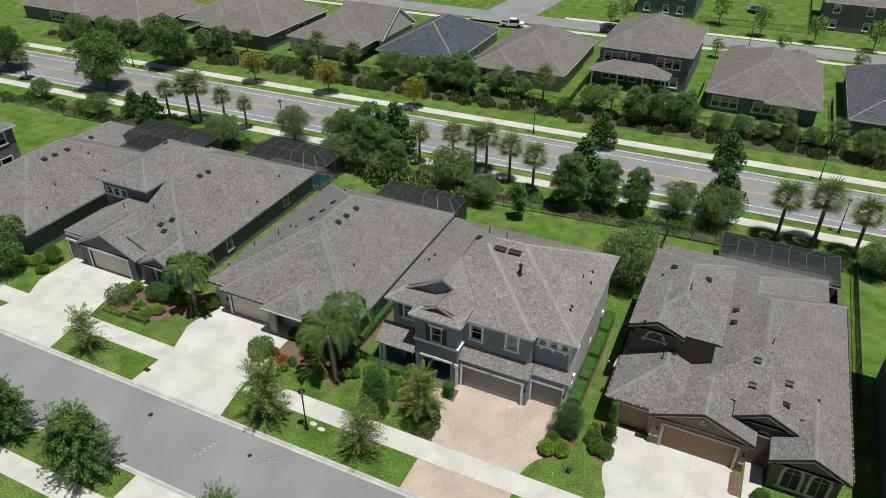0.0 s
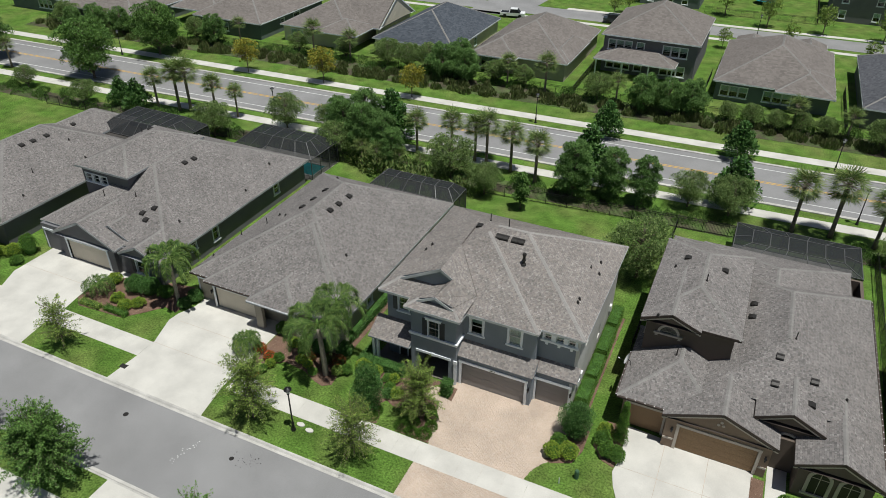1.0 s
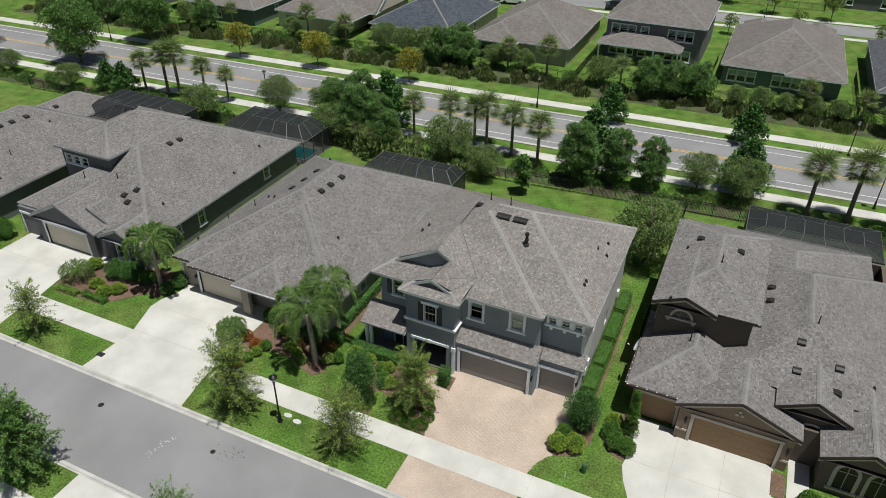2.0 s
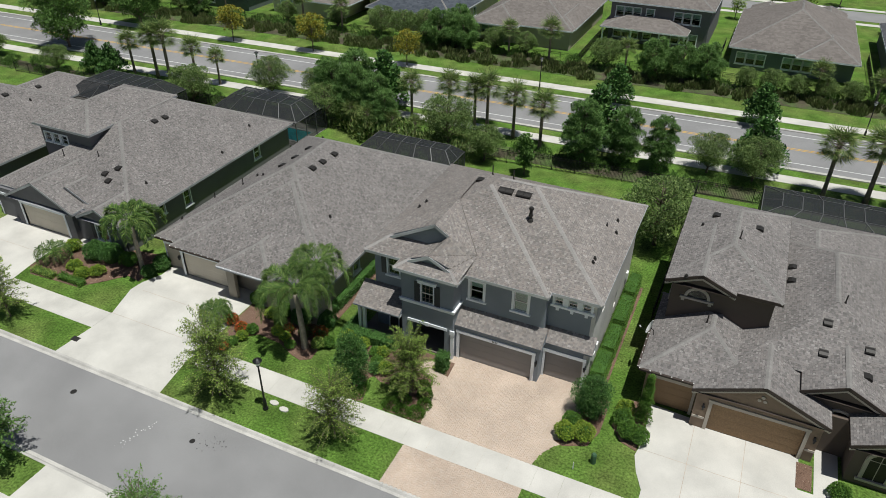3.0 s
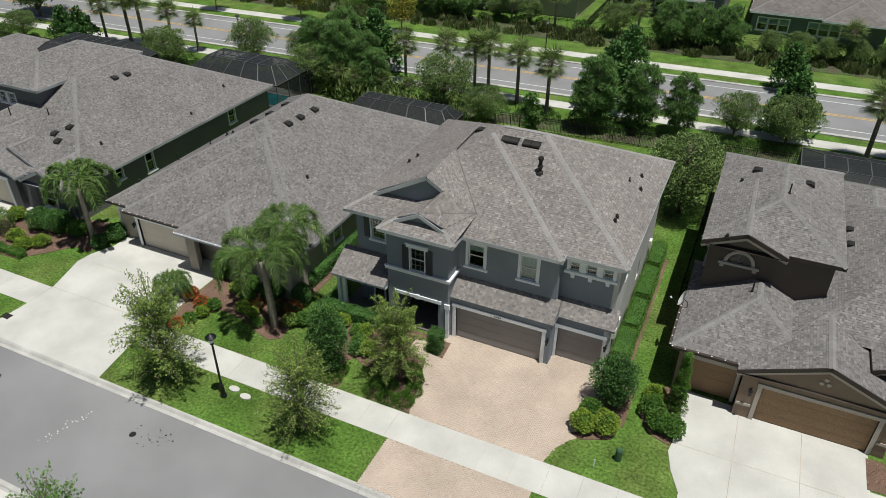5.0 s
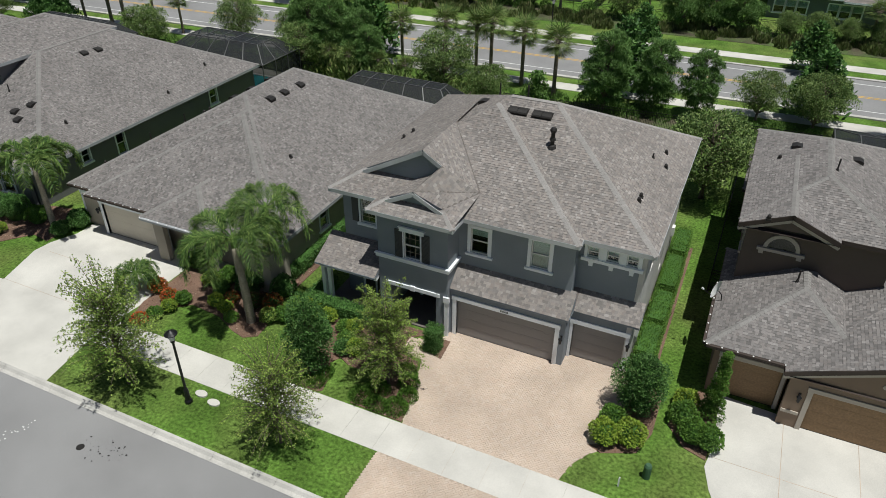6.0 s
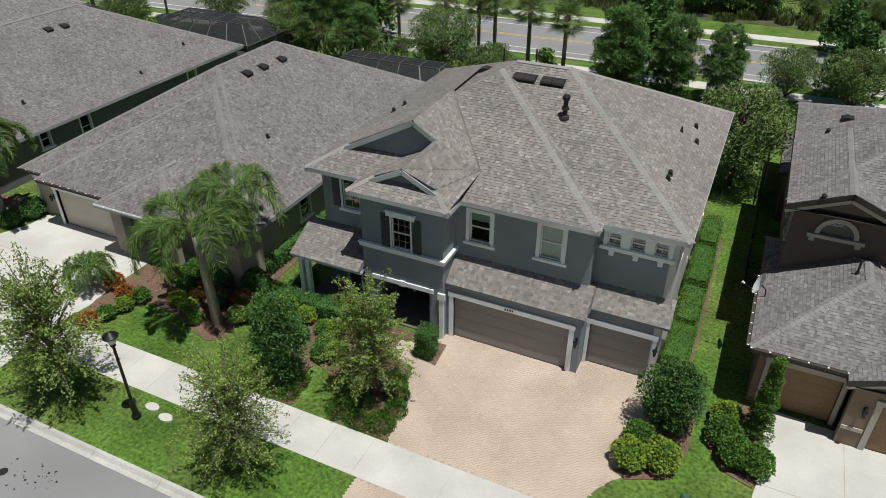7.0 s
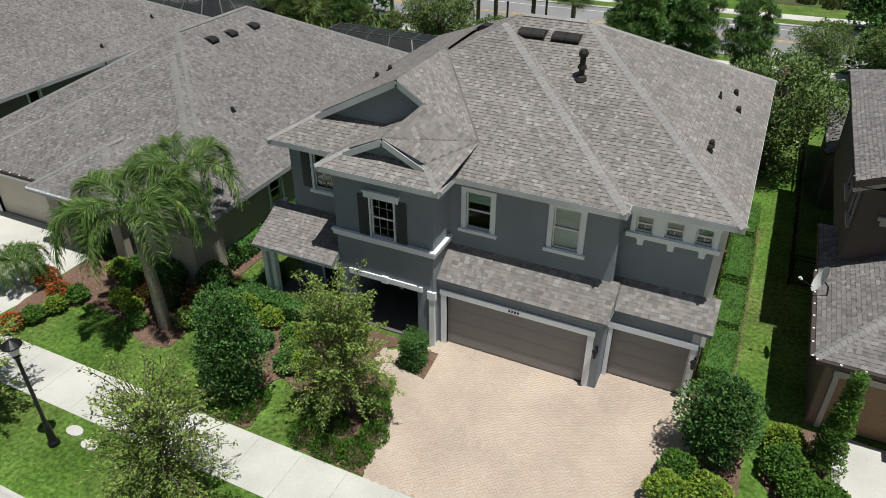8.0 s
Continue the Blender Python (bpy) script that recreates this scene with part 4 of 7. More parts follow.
# the slate neighbour with a front gable garage and an upper room
HC = low_house("slate grey stucco house with gabled garage and upper room", -44.0, -28.4, -0.4, 22.3, STUCCO_SLATE,
    [hip(-44.0, -28.4, 0.4, 22.3, 2.8, 0.52), dutch(-41.2, -33.4, -0.7, 9.0, 2.8, 0.5, 0.0), dutch(-33.0, -28.38, -0.7, 8.0, 2.8, 0.5, 0.0), dutch(-37.4, -33.2, 0.8, 8.0, 3.1, 0.5, 0.0),
     hip(-43.3, -36.5, 5.0, 15.6, 6.7, 0.42)], 3, key="c", fascia=FASCIA_GREY,
    windows=[("right", 6.7, 7.4, 0.9, 2.5), ("right", 3.8, 4.4, 1.5, 2.5), ("right", 16.3, 17.1, 1.2, 2.4)],
    walls=[("x", -0.35, 0.25, -40.8, -34.0, 0, 2.75, [(-39.9, -35.0, -1, 2.13)]), ("x", -0.35, 0.25, -32.6, -28.8, 0, 2.75, [(-31.4, -30.2, 0.9, 2.2)]), ("y", -34.0, -0.25, -0.1, 2.0, 0, 2.75, []), ("y", -32.6, 0.25, -0.1, 2.0, 0, 2.75, []),
           ("x", 5.4, 0.25, -42.9, -36.9, 2.6, 6.65, [(-42.5, -41.8, 5.0, 5.8), (-41.5, -40.8, 5.0, 5.8), (-40.5, -39.8, 5.0, 5.8)]), ("y", -36.9, -0.25, 5.65, 15.0, 2.6, 6.65, []), ("y", -42.9, 0.25, 5.65, 15.0, 0, 6.65, []), ("x", 15.2, -0.25, -42.9, -36.9, 2.6, 6.65, [])])
garage_door(HC, -0.35, -39.9, -35.0, 2.13, DOOR_TAN, TRIM)
garage_door(HC, 0.02, -43.3, -41.3, 2.1, DOOR_TAN, TRIM, frame_w=0.12)
window(HC, "x", -0.35, -1, -31.4, -30.2, 0.9, 2.2, frame_w=0.12)
for x0 in (-42.5, -41.5, -40.5):
    window(HC, "x", 5.4, -1, x0, x0 + 0.7, 5.0, 5.8, frame_w=0.12)
part("shutter", Shape().box(-31.95, -31.6, -0.4, -0.352, 0.9, 2.2), SHUTTER, HC)
for gx, gz, gy in ((-37.3, 3.9, -0.35), (-35.3, 3.75, 1.15)):
    part("gable_vent", Shape().box(gx - 0.25, gx + 0.25, gy - 0.05, gy - 0.005, gz - 0.3, gz + 0.3), VENT, HC)

# the dark brown house
STUCCO_MOCHA = material("mocha brown stucco", (0.235, 0.172, 0.125), 0.93, fine=90, coarse=0.7, vary=0.06, blotch=0.06, bump=0.5)


def open_front_roof():
    """The main hip roof; its front stops short behind the entry."""
    x0, x1, y0, y1, ze, p, c = 14.6, 27.4, 1.4, 20.2, 2.9, 0.5, 1.9
    faces, lines, eave, gab = hip(x0, x1, y0, y1, ze, p)
    faces[0] = [(x0 + c, y0 + c, ze + p * c), (x1 - c, y0 + c, ze + p * c), faces[0][2]]
    return faces, lines[2:], [(x0, y0 + c, ze), (x1, y0 + c, ze), (x1, y1, ze), (x0, y1, ze)], gab


HD = low_house("dark brown stucco house with gables and an upper room", 14.4, 27.4, 1.2, 23.6, STUCCO_BROWN,
    [open_front_roof(), hip(14.0, 26.0, 9.0, 23.8, 2.88, 0.42), dutch(14.3, 21.5, 0.36, 8.0, 2.9, 0.42, 0.0), hip(11.15, 18.0, 0.85, 9.0, 2.9, 0.5), dutch(19.7, 23.9, 1.7, 9.0, 3.85, 0.5, 0.0),
     dutch(22.4, 27.42, -0.4, 6.0, 2.9, 0.5, 0.0), hip(11.3, 18.0, 5.7, 16.9, 6.4, 0.42), hip(11.3, 17.5, 16.2, 23.6, 2.88, 0.42), dutch(11.28, 15.4, 5.4, 12.0, 6.4, 0.42, 0.0)], 4, trim=TRIM_TAN, key="d", fascia=FASCIA_BROWN, band=TRIM_TAN,
    walls=[("y", 21.2, -0.25, 0.75, 5.0, 0, 2.85, []), ("y", 11.6, 0.25, 1.55, 9.0, 0, 2.85, []),
           ("y", 11.7, 0.25, 6.25, 16.25, 2.6, 6.35, [(6.6, 7.3, 4.4, 5.8), (8.6, 9.6, 4.4, 5.4)]), ("y", 11.7, 0.25, 16.5, 23.2, 0, 2.8, []), ("x", 23.2, -0.25, 11.95, 17.0, 0, 2.8, []), ("x", 6.0, 0.25, 11.7, 17.6, 2.6, 6.35, []), ("y", 17.6, -0.25, 6.25, 16.25, 2.6, 6.35, []), ("x", 16.5, -0.25, 11.7, 17.6, 0, 6.35, []),
           ("x", 0.0, 0.25, 22.8, 27.0, 0, 2.85, []), ("y", 22.8, 0.25, 0.25, 4.0, 0, 2.85, []), ("y", 27.0, -0.25, 0.25, 4.0, 0, 2.85, []),
           ("x", 2.05, 0.25, 20.0, 23.6, 0, 3.85, [(21.25, 22.65, 0, 2.1)]), ("y", 20.0, 0.25, 2.3, 8.0, 2.6, 3.85, []), ("x", 3.6, 0.2, 20.0, 23.6, 0, 3.8, [])])
wall_run((HD, STUCCO_MOCHA), "x", 0.5, 14.6, 21.2, 0, 2.85, 0.25, [(15.55, 20.45, -1, 2.15)])
wall_run((HD, STUCCO_MOCHA), "x", 1.3, 11.6, 14.6, 0, 2.85, 0.25, [(12.0, 14.4, -1, 2.1)])
for a, b, z in ((6.6, 7.3, 5.8), (8.6, 9.6, 5.4)):
    window(HD, "y", 11.7, -1, a, b, 4.4, z, trim=TRIM_TAN, frame_w=0.08)
gf = Shape()
gf.poly([(14.4, 0.47, 2.8), (21.4, 0.47, 2.8), (17.9, 0.47, 4.36)])
part("gable_face", gf, STUCCO_MOCHA, HD)
garage_door(HD, 0.5, 15.55, 20.45, 2.15, DOOR_WOOD, TRIM_TAN, frame_w=0.2, head=0.2)
garage_door(HD, 1.3, 12.0, 14.4, 2.1, DOOR_WOOD, TRIM_TAN, frame_w=0.15)


def half_round(house, xc, y, z, r, mat, sill=True):
    s = Shape()
    n = 12
    for i in range(n):
        a, b = math.pi * i / n, math.pi * (i + 1) / n
        q = [(xc + rr * math.cos(t), y + d, z + rr * math.sin(t)) for d in (-0.08, 0.0) for rr, t in ((r, a), (r + 0.17, a), (r + 0.17, b), (r, b))]
        k = len(s.v)
        s.v += q
        s.f += [(k, k + 1, k + 2, k + 3), (k + 1, k + 5, k + 6, k + 2), (k + 4, k + 7, k + 6, k + 5), (k, k + 3, k + 7, k + 4)]
    if sill:
        s.box(xc - r - 0.4, xc + r + 0.4, y - 0.14, y, z - 0.16, z - 0.02)
        s.box(xc - r - 0.3, xc - r - 0.1, y - 0.1, y, z - 0.34, z - 0.16).box(xc + r + 0.1, xc + r + 0.3, y - 0.1, y, z - 0.34, z - 0.16)
    w = part("arched_window", s, mat, house, "half round window with pale surround")
    p = Shape()
    p.poly([(xc + r * math.cos(math.pi * i / n), y - 0.02, z + r * math.sin(math.pi * i / n)) for i in range(n + 1)])
    p.poly([(xc + r * math.cos(math.pi * i / n), y - 0.012, z + r * math.sin(math.pi * i / n)) for i in range(n + 1)][::-1])
    part("pane", p, GLASS, w)


half_round(HD, 13.3, 6.0, 5.15, 0.6, TRIM_TAN)


def arch_window(house, xc, y, z0, z1, r):
    """A tall round-headed window: moulded surround, dark glass and glazing bars."""
    n = 10
    edge = [(xc - r, z0), (xc - r, z1)] + [(xc - r * math.cos(math.pi * i / n), z1 + r * math.sin(math.pi * i / n)) for i in range(1, n)] + [(xc + r, z1), (xc + r, z0)]
    s = Shape()
    for (xa, za), (xb, zb) in zip(edge, edge[1:]):
        s.beam((xa, y - 0.03, za), (xb, y - 0.03, zb), 0.12, 0.2, up=(xa - xc + (xb - xc), 0, za + zb - 2 * min(z1, (za + zb) / 2) + 0.001))
    s.box(xc - r - 0.2, xc + r + 0.2, y - 0.14, y, z0 - 0.16, z0)
    w = part("arched_window", s, TRIM_TAN, house, "round headed window with tan surround")
    p = Shape()
    p.poly([(x, y - 0.012, z) for x, z in edge])
    part("pane", p, VENT, w, "dark reflective glass")
    part("glazing_bar", Shape().box(xc - 0.02, xc + 0.02, y - 0.03, y - 0.014, z0, z1 + r), TRIM_TAN, w)
    part("glazing_bar", Shape().box(xc - r, xc + r, y - 0.03, y - 0.014, z1 - 0.02, z1 + 0.02), TRIM_TAN, w)


for x in (24.1, 25.8):
    arch_window(HD, x, 0.0, 0.55, 1.95, 0.62)
half_round(HD, 21.95, 2.05, 2.12, 0.7, TRIM_TAN, False)
for x, y, z in ((17.75, 0.45, 3.35), (18.05, 0.45, 3.35), (17.9, 0.45, 3.6), (24.75, -0.05, 3.3), (25.05, -0.05, 3.3), (24.9, -0.05, 3.55)):
    part("rosette", Shape().tube([(x, y + 0.06, z), (x, y - 0.02, z)], [0.1, 0.1], 10), TRIM_TAN, HD)
for x0, x1, y in ((14.62, 15.3, 0.5), (20.7, 21.2, 0.5)):
    part("stone_band", Shape().box(x0, x1, y - 0.04, y + 0.0, 0.75, 0.9), TRIM_TAN, HD)
wall_lamp(15.1, 0.5, 1.7)
wall_lamp(20.95, 0.5, 1.7)

# the tall neighbour past the brown house, which shades the side yard
low_house("tall dark grey stucco house past the side yard", 29.6, 42.0, -3.0, 14.6, STUCCO_SLATE, [hip(29.6, 42.0, -3.0, 14.6, 6.3, 0.5)], 7, eave=6.3, fine=False)

# the house beyond, partly in view
HE = low_house("single storey dark grey house with brown hip roof", -61.5, -46.6, -1.9, 22.5, STUCCO_SLATE,
    [hip(-61.5, -46.6, -1.9, 17.5, 2.8, 0.55), hip(-61.5, -54.5, 10.0, 23.0, 2.8, 0.5)], 5, key="e", fascia=FASCIA_GREY, windows=[("front", -50.0, -49.0, 0.9, 2.2)])
garage_door(HE, -1.48, -52.8, -51.0, 2.1, DOOR_TAN, TRIM)
HF = low_house("two storey pale grey house at the edge of the row", -80.0, -64.6, -5.0, 12.2, STUCCO_SLATE, [hip(-80.0, -64.6, -5.0, 12.2, 5.9, 0.45)], 6, eave=5.9,
    windows=[("right", 9.2, 10.6, 4.0, 5.4), ("right", 9.2, 10.6, 0.8, 2.3), ("right", 3.0, 4.2, 4.0, 5.4)])


# ---- the row of houses across the wide road ----
SH_FAR = tones("taupe shingles", [(0.150, 0.132, 0.122), (0.176, 0.156, 0.144), (0.204, 0.180, 0.166)], blotch=0.08)
SH_BLUE = tones("slate blue shingles", [(0.052, 0.060, 0.074), (0.070, 0.080, 0.096), (0.088, 0.098, 0.115)], blotch=0.08)
SH_CHAR = tones("charcoal shingles", [(0.070, 0.072, 0.082), (0.092, 0.094, 0.105), (0.115, 0.117, 0.128)], blotch=0.08)


def rear_windows(x0, x1, groups, z0=0.7, z1=2.2):
    out = []
    for a, n in groups:
        for i in range(n):
            out.append(("front", x0 + a + i * 1.25, x0 + a + i * 1.25 + 1.1, z0, z1, 0.5))
    return out


def far_house(label, x0, x1, y0, y1, mat, rmat, groups, seed, eave=2.9, extra=(), pitch=0.5, side=()):
    wins = rear_windows(x0, x1, groups)
    if eave > 4:
        wins += [(w[0], w[1], w[2], w[3] + 2.9, w[4] + 2.9, 0.4) for w in wins]
    return low_house(label, x0, x1, y0, y1, mat, [hip(x0, x1, y0, y1, eave, pitch), *extra], seed, rmat, TRIM, eave, False, windows=wins + list(side))


far_house("low green grey house with taupe roof", -108, -90.5, 57.5, 76, STUCCO_TEAL, SH_FAR, ((8, 3), (1.5, 2)), 11)
far_house("low green grey house with taupe roof", -126, -110, 60, 78, STUCCO_TEAL, SH_FAR, ((8, 3),), 12)
far_house("low dark green house with taupe roof", -81.5, -66.3, 63.5, 84, STUCCO_TEAL, SH_FAR, ((4, 3),), 13, extra=[hip(-89, -78, 66, 84, 2.9, 0.5)], side=[("right", 70, 71, 1.4, 2.2), ("right", 74, 76, 0.8, 2.3)])
HG = far_house("cream gabled house with taupe roof", -63.5, -49.5, 65.5, 88, STUCCO_CREAM, SH_FAR, ((2, 2),), 14, extra=[hip(-55.5, -47.6, 64.4, 72, 2.9, 0.45), swap_xy(dutch(70.5, 84.0, -46.5, -58, 2.9, 0.62, 0.0))])
part("wall", Shape().box(-47.3, -47.0, 71, 83.5, 0, 2.9), STUCCO_CREAM, HG)
for y, z in ((74.5, 1.2), (76.5, 1.2), (79.5, 1.2), (77.2, 4.3)):
    window(HG, "y", -47.0, 1, y, y + 0.7, z, z + 1.5, frame_w=0.0, rows=1)
far_house("low house with slate blue roof and rear porch", -45.0, -30.0, 65.5, 86.5, STUCCO_CREAM, SH_BLUE, ((8.5, 2),), 15, side=[("right", 70, 71, 0.9, 2.2), ("right", 75, 76, 0.9, 2.2)])
far_house("low tan house with taupe hip roof", -27.3, -11.7, 66.5, 87.4, STUCCO_TAUPE, SH_FAR, ((1.5, 3),), 16, extra=[hip(-27.3, -19.5, 65.2, 75, 2.9, 0.5), hip(-16.5, -11.6, 67.8, 80, 2.9, 0.5)])
H6 = far_house("two storey grey house with rear porch", -8.8, 6.2, 74.6, 92.0, STUCCO_SLATE, SH_FAR, ((1.2, 3), (5.6, 1), (9.6, 3)), 17, eave=5.9)
roof(H6, [hip(-9.0, 3.4, 71.6, 78.5, 2.9, 0.35)], 18, SH_FAR, TRIM, STUCCO_SLATE, fine=False)
for x in (-8.6, -4.5, -0.5, 3.0):
    part("porch_post", Shape().box(x - 0.1, x + 0.1, 71.9, 72.1, 0, 2.8), TRIM, H6)
far_house("low green grey house with taupe hip roof", 9.2, 25.1, 69.4, 91.0, STUCCO_TEAL, SH_FAR, ((1.2, 3), (7.0, 3)), 19, extra=[hip(17.5, 25.2, 68.3, 78, 2.9, 0.5), hip(10.2, 15.5, 80, 93, 3.2, 0.55), hip(18.5, 24.0, 80, 94, 3.2, 0.55)])
far_house("low house with charcoal roof", 28.4, 44.0, 66.8, 91.5, STUCCO_SLATE, SH_CHAR, ((6, 3),), 20)
far_house("two storey dark grey house in the distance", 24.5, 44, 124, 140, STUCCO_SLATE, SH_FAR, ((2, 1), (8, 1), (14, 1)), 21, eave=5.6)
far_house("two storey slate blue house in the distance", -12, 1, 121, 136, STUCCO_TEAL, SH_CHAR, ((2, 1), (6, 1), (9, 1)), 22, eave=5.6)


# ---- plants ----
def rand_unit(r, n):
    v = r.normal(size=(n, 3))
    return v / np.linalg.norm(v, axis=1)[:, None]


def leaf_axes(r, out, spread=0.7):
    """Leaf directions that point outwards with scatter, and their side directions."""
    a = out + rand_unit(r, len(out)) * spread
    a /= np.linalg.norm(a, axis=1)[:, None]
    b = np.cross(a, np.array([0, 0, 1.0]) + rand_unit(r, len(out)) * 0.6)
    b /= np.linalg.norm(b, axis=1)[:, None] + 1e-6
    return a, b


def plant(name, label, category, group, x, y):
    return thing(name, x, y, 0, label, category, group)


def crown_tree(name, label, x, y, h, r, trunk_h, mat, seed, clumps=26, leaves=2600, leaf=0.22, shape="round", trunk=0.14, group="trees along the roads", bark=None, clump_r=0.32, least=0.35, slim=0.55):
    """Tapered trunk, limbs to clump centres, leaves on and inside every clump."""
    t = plant(name, label, "tree", group, x, y)
    g = np.random.default_rng(seed)
    s, c, lm = Shape(), Shape(), Shape()
    o = np.array([x, y, 0.0])
    top = o + np.array([g.normal() * 0.1, g.normal() * 0.1, h * 0.9])
    mid = o + np.array([g.normal() * 0.08, g.normal() * 0.08, h * 0.45])
    s.tube([o - [0, 0, 0.1], o + [0, 0, 0.25], mid, top], [trunk * 1.5, trunk, trunk * 0.65, trunk * 0.12], 8)
    cs = []
    for i in range(clumps):
        f = (i + 0.5) / clumps
        z = trunk_h + (h - trunk_h) * (0.06 + 0.86 * f)
        if shape == "cone":
            rad = r * (1.02 - 0.85 * f)
        elif shape == "column":
            rad = r * (0.95 - 0.45 * abs(f - 0.4) * 1.6)
        else:
            rad = r * math.sqrt(max(0.12, 1 - (2 * f - 0.95) ** 2))
        a = i * 2.4 + g.normal() * 0.4
        k = rad * (0.45 + 0.4 * g.random())
        cs.append((o + np.array([math.cos(a) * k, math.sin(a) * k, z]), max(least, rad * clump_r * (0.85 + 0.5 * g.random()) + 0.15)))
    for p, q in cs:
        start = o + np.array([0, 0, max(trunk_h * 0.8, p[2] - 0.55 * np.hypot(p[0] - x, p[1] - y) - 0.3)])
        m = (start + p) / 2 + np.array([0, 0, 0.1])
        lm.tube([start, m, p], [trunk * 0.35, trunk * 0.22, 0.012], 5, False)
    w = np.array([q ** 2 for _, q in cs])
    for (p, q), n in zip(cs, (leaves * w / w.sum()).astype(int)):
        d = rand_unit(g, n)
        d[:, 2] = np.where(d[:, 2] < -0.3, -d[:, 2], d[:, 2])
        rr = q * (0.55 + 0.55 * g.random(n) ** 0.6)
        pos = p + d * rr[:, None] * np.array([1.1, 1.1, 0.85])
        al, ac = leaf_axes(g, d * 0.7 + np.array([0, 0, 0.15]), 0.8)
        sz = leaf * (0.7 + 0.6 * g.random(n))
        c.leaves(pos, al, ac, sz, sz * slim)
    part("trunk", s, bark or BARK, t, smooth=True)
    tagged(part("limb_mass", lm, bark or BARK, t), kind="stuff")
    part("crown", c, mat, t, "crown of many small leaves")
    return t


def sprays_tree(name, label, x, y, h, r, mat, seed, stems=5, twigs=70, per=42, leaf=0.10, group="street trees"):
    """An airy small tree: several stems, long arching twigs lined with small leaves."""
    t = plant(name, label, "tree", group, x, y)
    g = np.random.default_rng(seed)
    s, c, lm = Shape(), Shape(), Shape()
    o = np.array([x, y, 0.0])
    s.tube([o - [0, 0, 0.1], o + [0, 0, 0.3], o + [0, 0, h * 0.3], o + [g.normal() * 0.1, g.normal() * 0.1, h * 0.9]], [0.09, 0.065, 0.05, 0.012], 7)
    for i in range(twigs):
        f = i / twigs
        a = i * 2.4 + g.normal() * 0.3
        z0 = h * (0.16 + 0.62 * f)
        reach = r * (1.0 - 0.62 * abs(f - 0.22) ** 0.8) * (0.7 + 0.5 * g.random())
        rise = h * (0.10 + 0.20 * f) * (0.6 + 0.8 * g.random())
        b = o + np.array([0.03 * math.cos(a), 0.03 * math.sin(a), z0])
        e = b + np.array([math.cos(a) * reach, math.sin(a) * reach, rise])
        m = (b + e) / 2 + np.array([0, 0, reach * 0.22])
        ts = np.linspace(0, 1, 6)[:, None]
        curve = (1 - ts) ** 2 * b + 2 * ts * (1 - ts) * m + ts ** 2 * e - np.array([0, 0, 1.0]) * ts ** 3 * reach * 0.18
        lm.tube([tuple(q) for q in curve], [0.02, 0.017, 0.014, 0.011, 0.008, 0.004], 4, False)
        n = per
        u = 0.18 + 0.82 * g.random(n)
        idx = np.clip((u * 5).astype(int), 0, 4)
        fr = (u * 5 - idx)[:, None]
        pos = curve[idx] * (1 - fr) + curve[idx + 1] * fr + g.normal(size=(n, 3)) * (0.05 + 0.22 * (1 - u))[:, None] * r * 0.45
        dr = (curve[idx + 1] - curve[idx])
        dr /= np.linalg.norm(dr, axis=1)[:, None]
        al, ac = leaf_axes(g, dr * 0.5, 0.9)
        sz = leaf * (0.6 + 0.7 * g.random(n))
        c.leaves(pos, al, ac, sz, sz * 0.5)
    part("trunk", s, BARK, t, smooth=True)
    tagged(part("limb_mass", lm, BARK, t), kind="stuff")
    part("crown", c, mat, t, "sprays of small leaves on long twigs")
    return t


def fan_palm(name, label, x, y, h, seed, fronds=26, r=1.6, lean_x=0.0, mat=None, group="cabbage palms along the road"):
    """Cabbage palm: rough trunk, round head of drooping fan leaves on stalks."""
    t = plant(name, label, "palm", group, x, y)
    g = np.random.default_rng(seed)
    s, st, c = Shape(), Shape(), Shape()
    top = np.array([x + lean_x, y, h - r * 0.55])
    pts = [np.array([x, y, -0.1]) * (1 - f) + top * f + np.array([lean_x * 0.3 * math.sin(f * 3), 0, 0]) for f in np.linspace(0, 1, 9)]
    s.tube([tuple(p) for p in pts], [0.24, 0.2, 0.17, 0.165, 0.17, 0.165, 0.17, 0.19, 0.2], 9)
    for i in range(14):
        a = i * 2.4
        b = top + np.array([0, 0, -0.1 - 0.05 * i])
        st.tube([tuple(b), tuple(b + [math.cos(a) * 0.3, math.sin(a) * 0.3, 0.18])], [0.04, 0.02], 4)
    for i in range(fronds):
        a = i * 2.4 + g.normal() * 0.2
        el = math.radians(75 - 115 * (i / fronds) + g.normal() * 6)
        d = np.array([math.cos(a) * math.cos(el), math.sin(a) * math.cos(el), math.sin(el)])
        stalk = r * 0.55
        hub = top + d * stalk
        st.tube([tuple(top), tuple(top + d * stalk * 0.5), tuple(hub)], [0.025, 0.018, 0.012], 4, False)
        side = np.cross(d, [0, 0, 1.0])
        side /= np.linalg.norm(side) + 1e-6
        n = 21
        ang = np.linspace(-2.0, 2.0, n)
        al = np.cos(ang)[:, None] * d + np.sin(ang)[:, None] * side
        al[:, 2] -= 0.42 + 0.3 * g.random(n)
        al /= np.linalg.norm(al, axis=1)[:, None]
        ac = np.cross(al, np.cross(side, d) + g.normal(size=3) * 0.1)
        ac /= np.linalg.norm(ac, axis=1)[:, None] + 1e-6
        ln = r * (0.62 - 0.1 * np.abs(ang))
        c.leaves(hub + al * (ln / 2)[:, None], al, ac, ln, 0.062, droop=0.3)
    part("trunk", s, PALM_BARK, t, smooth=True)
    part("boot_mass", st, PALM_BARK, t)
    part("crown", c, mat or LEAF_PALM, t, "round head of fan fronds")
    return t


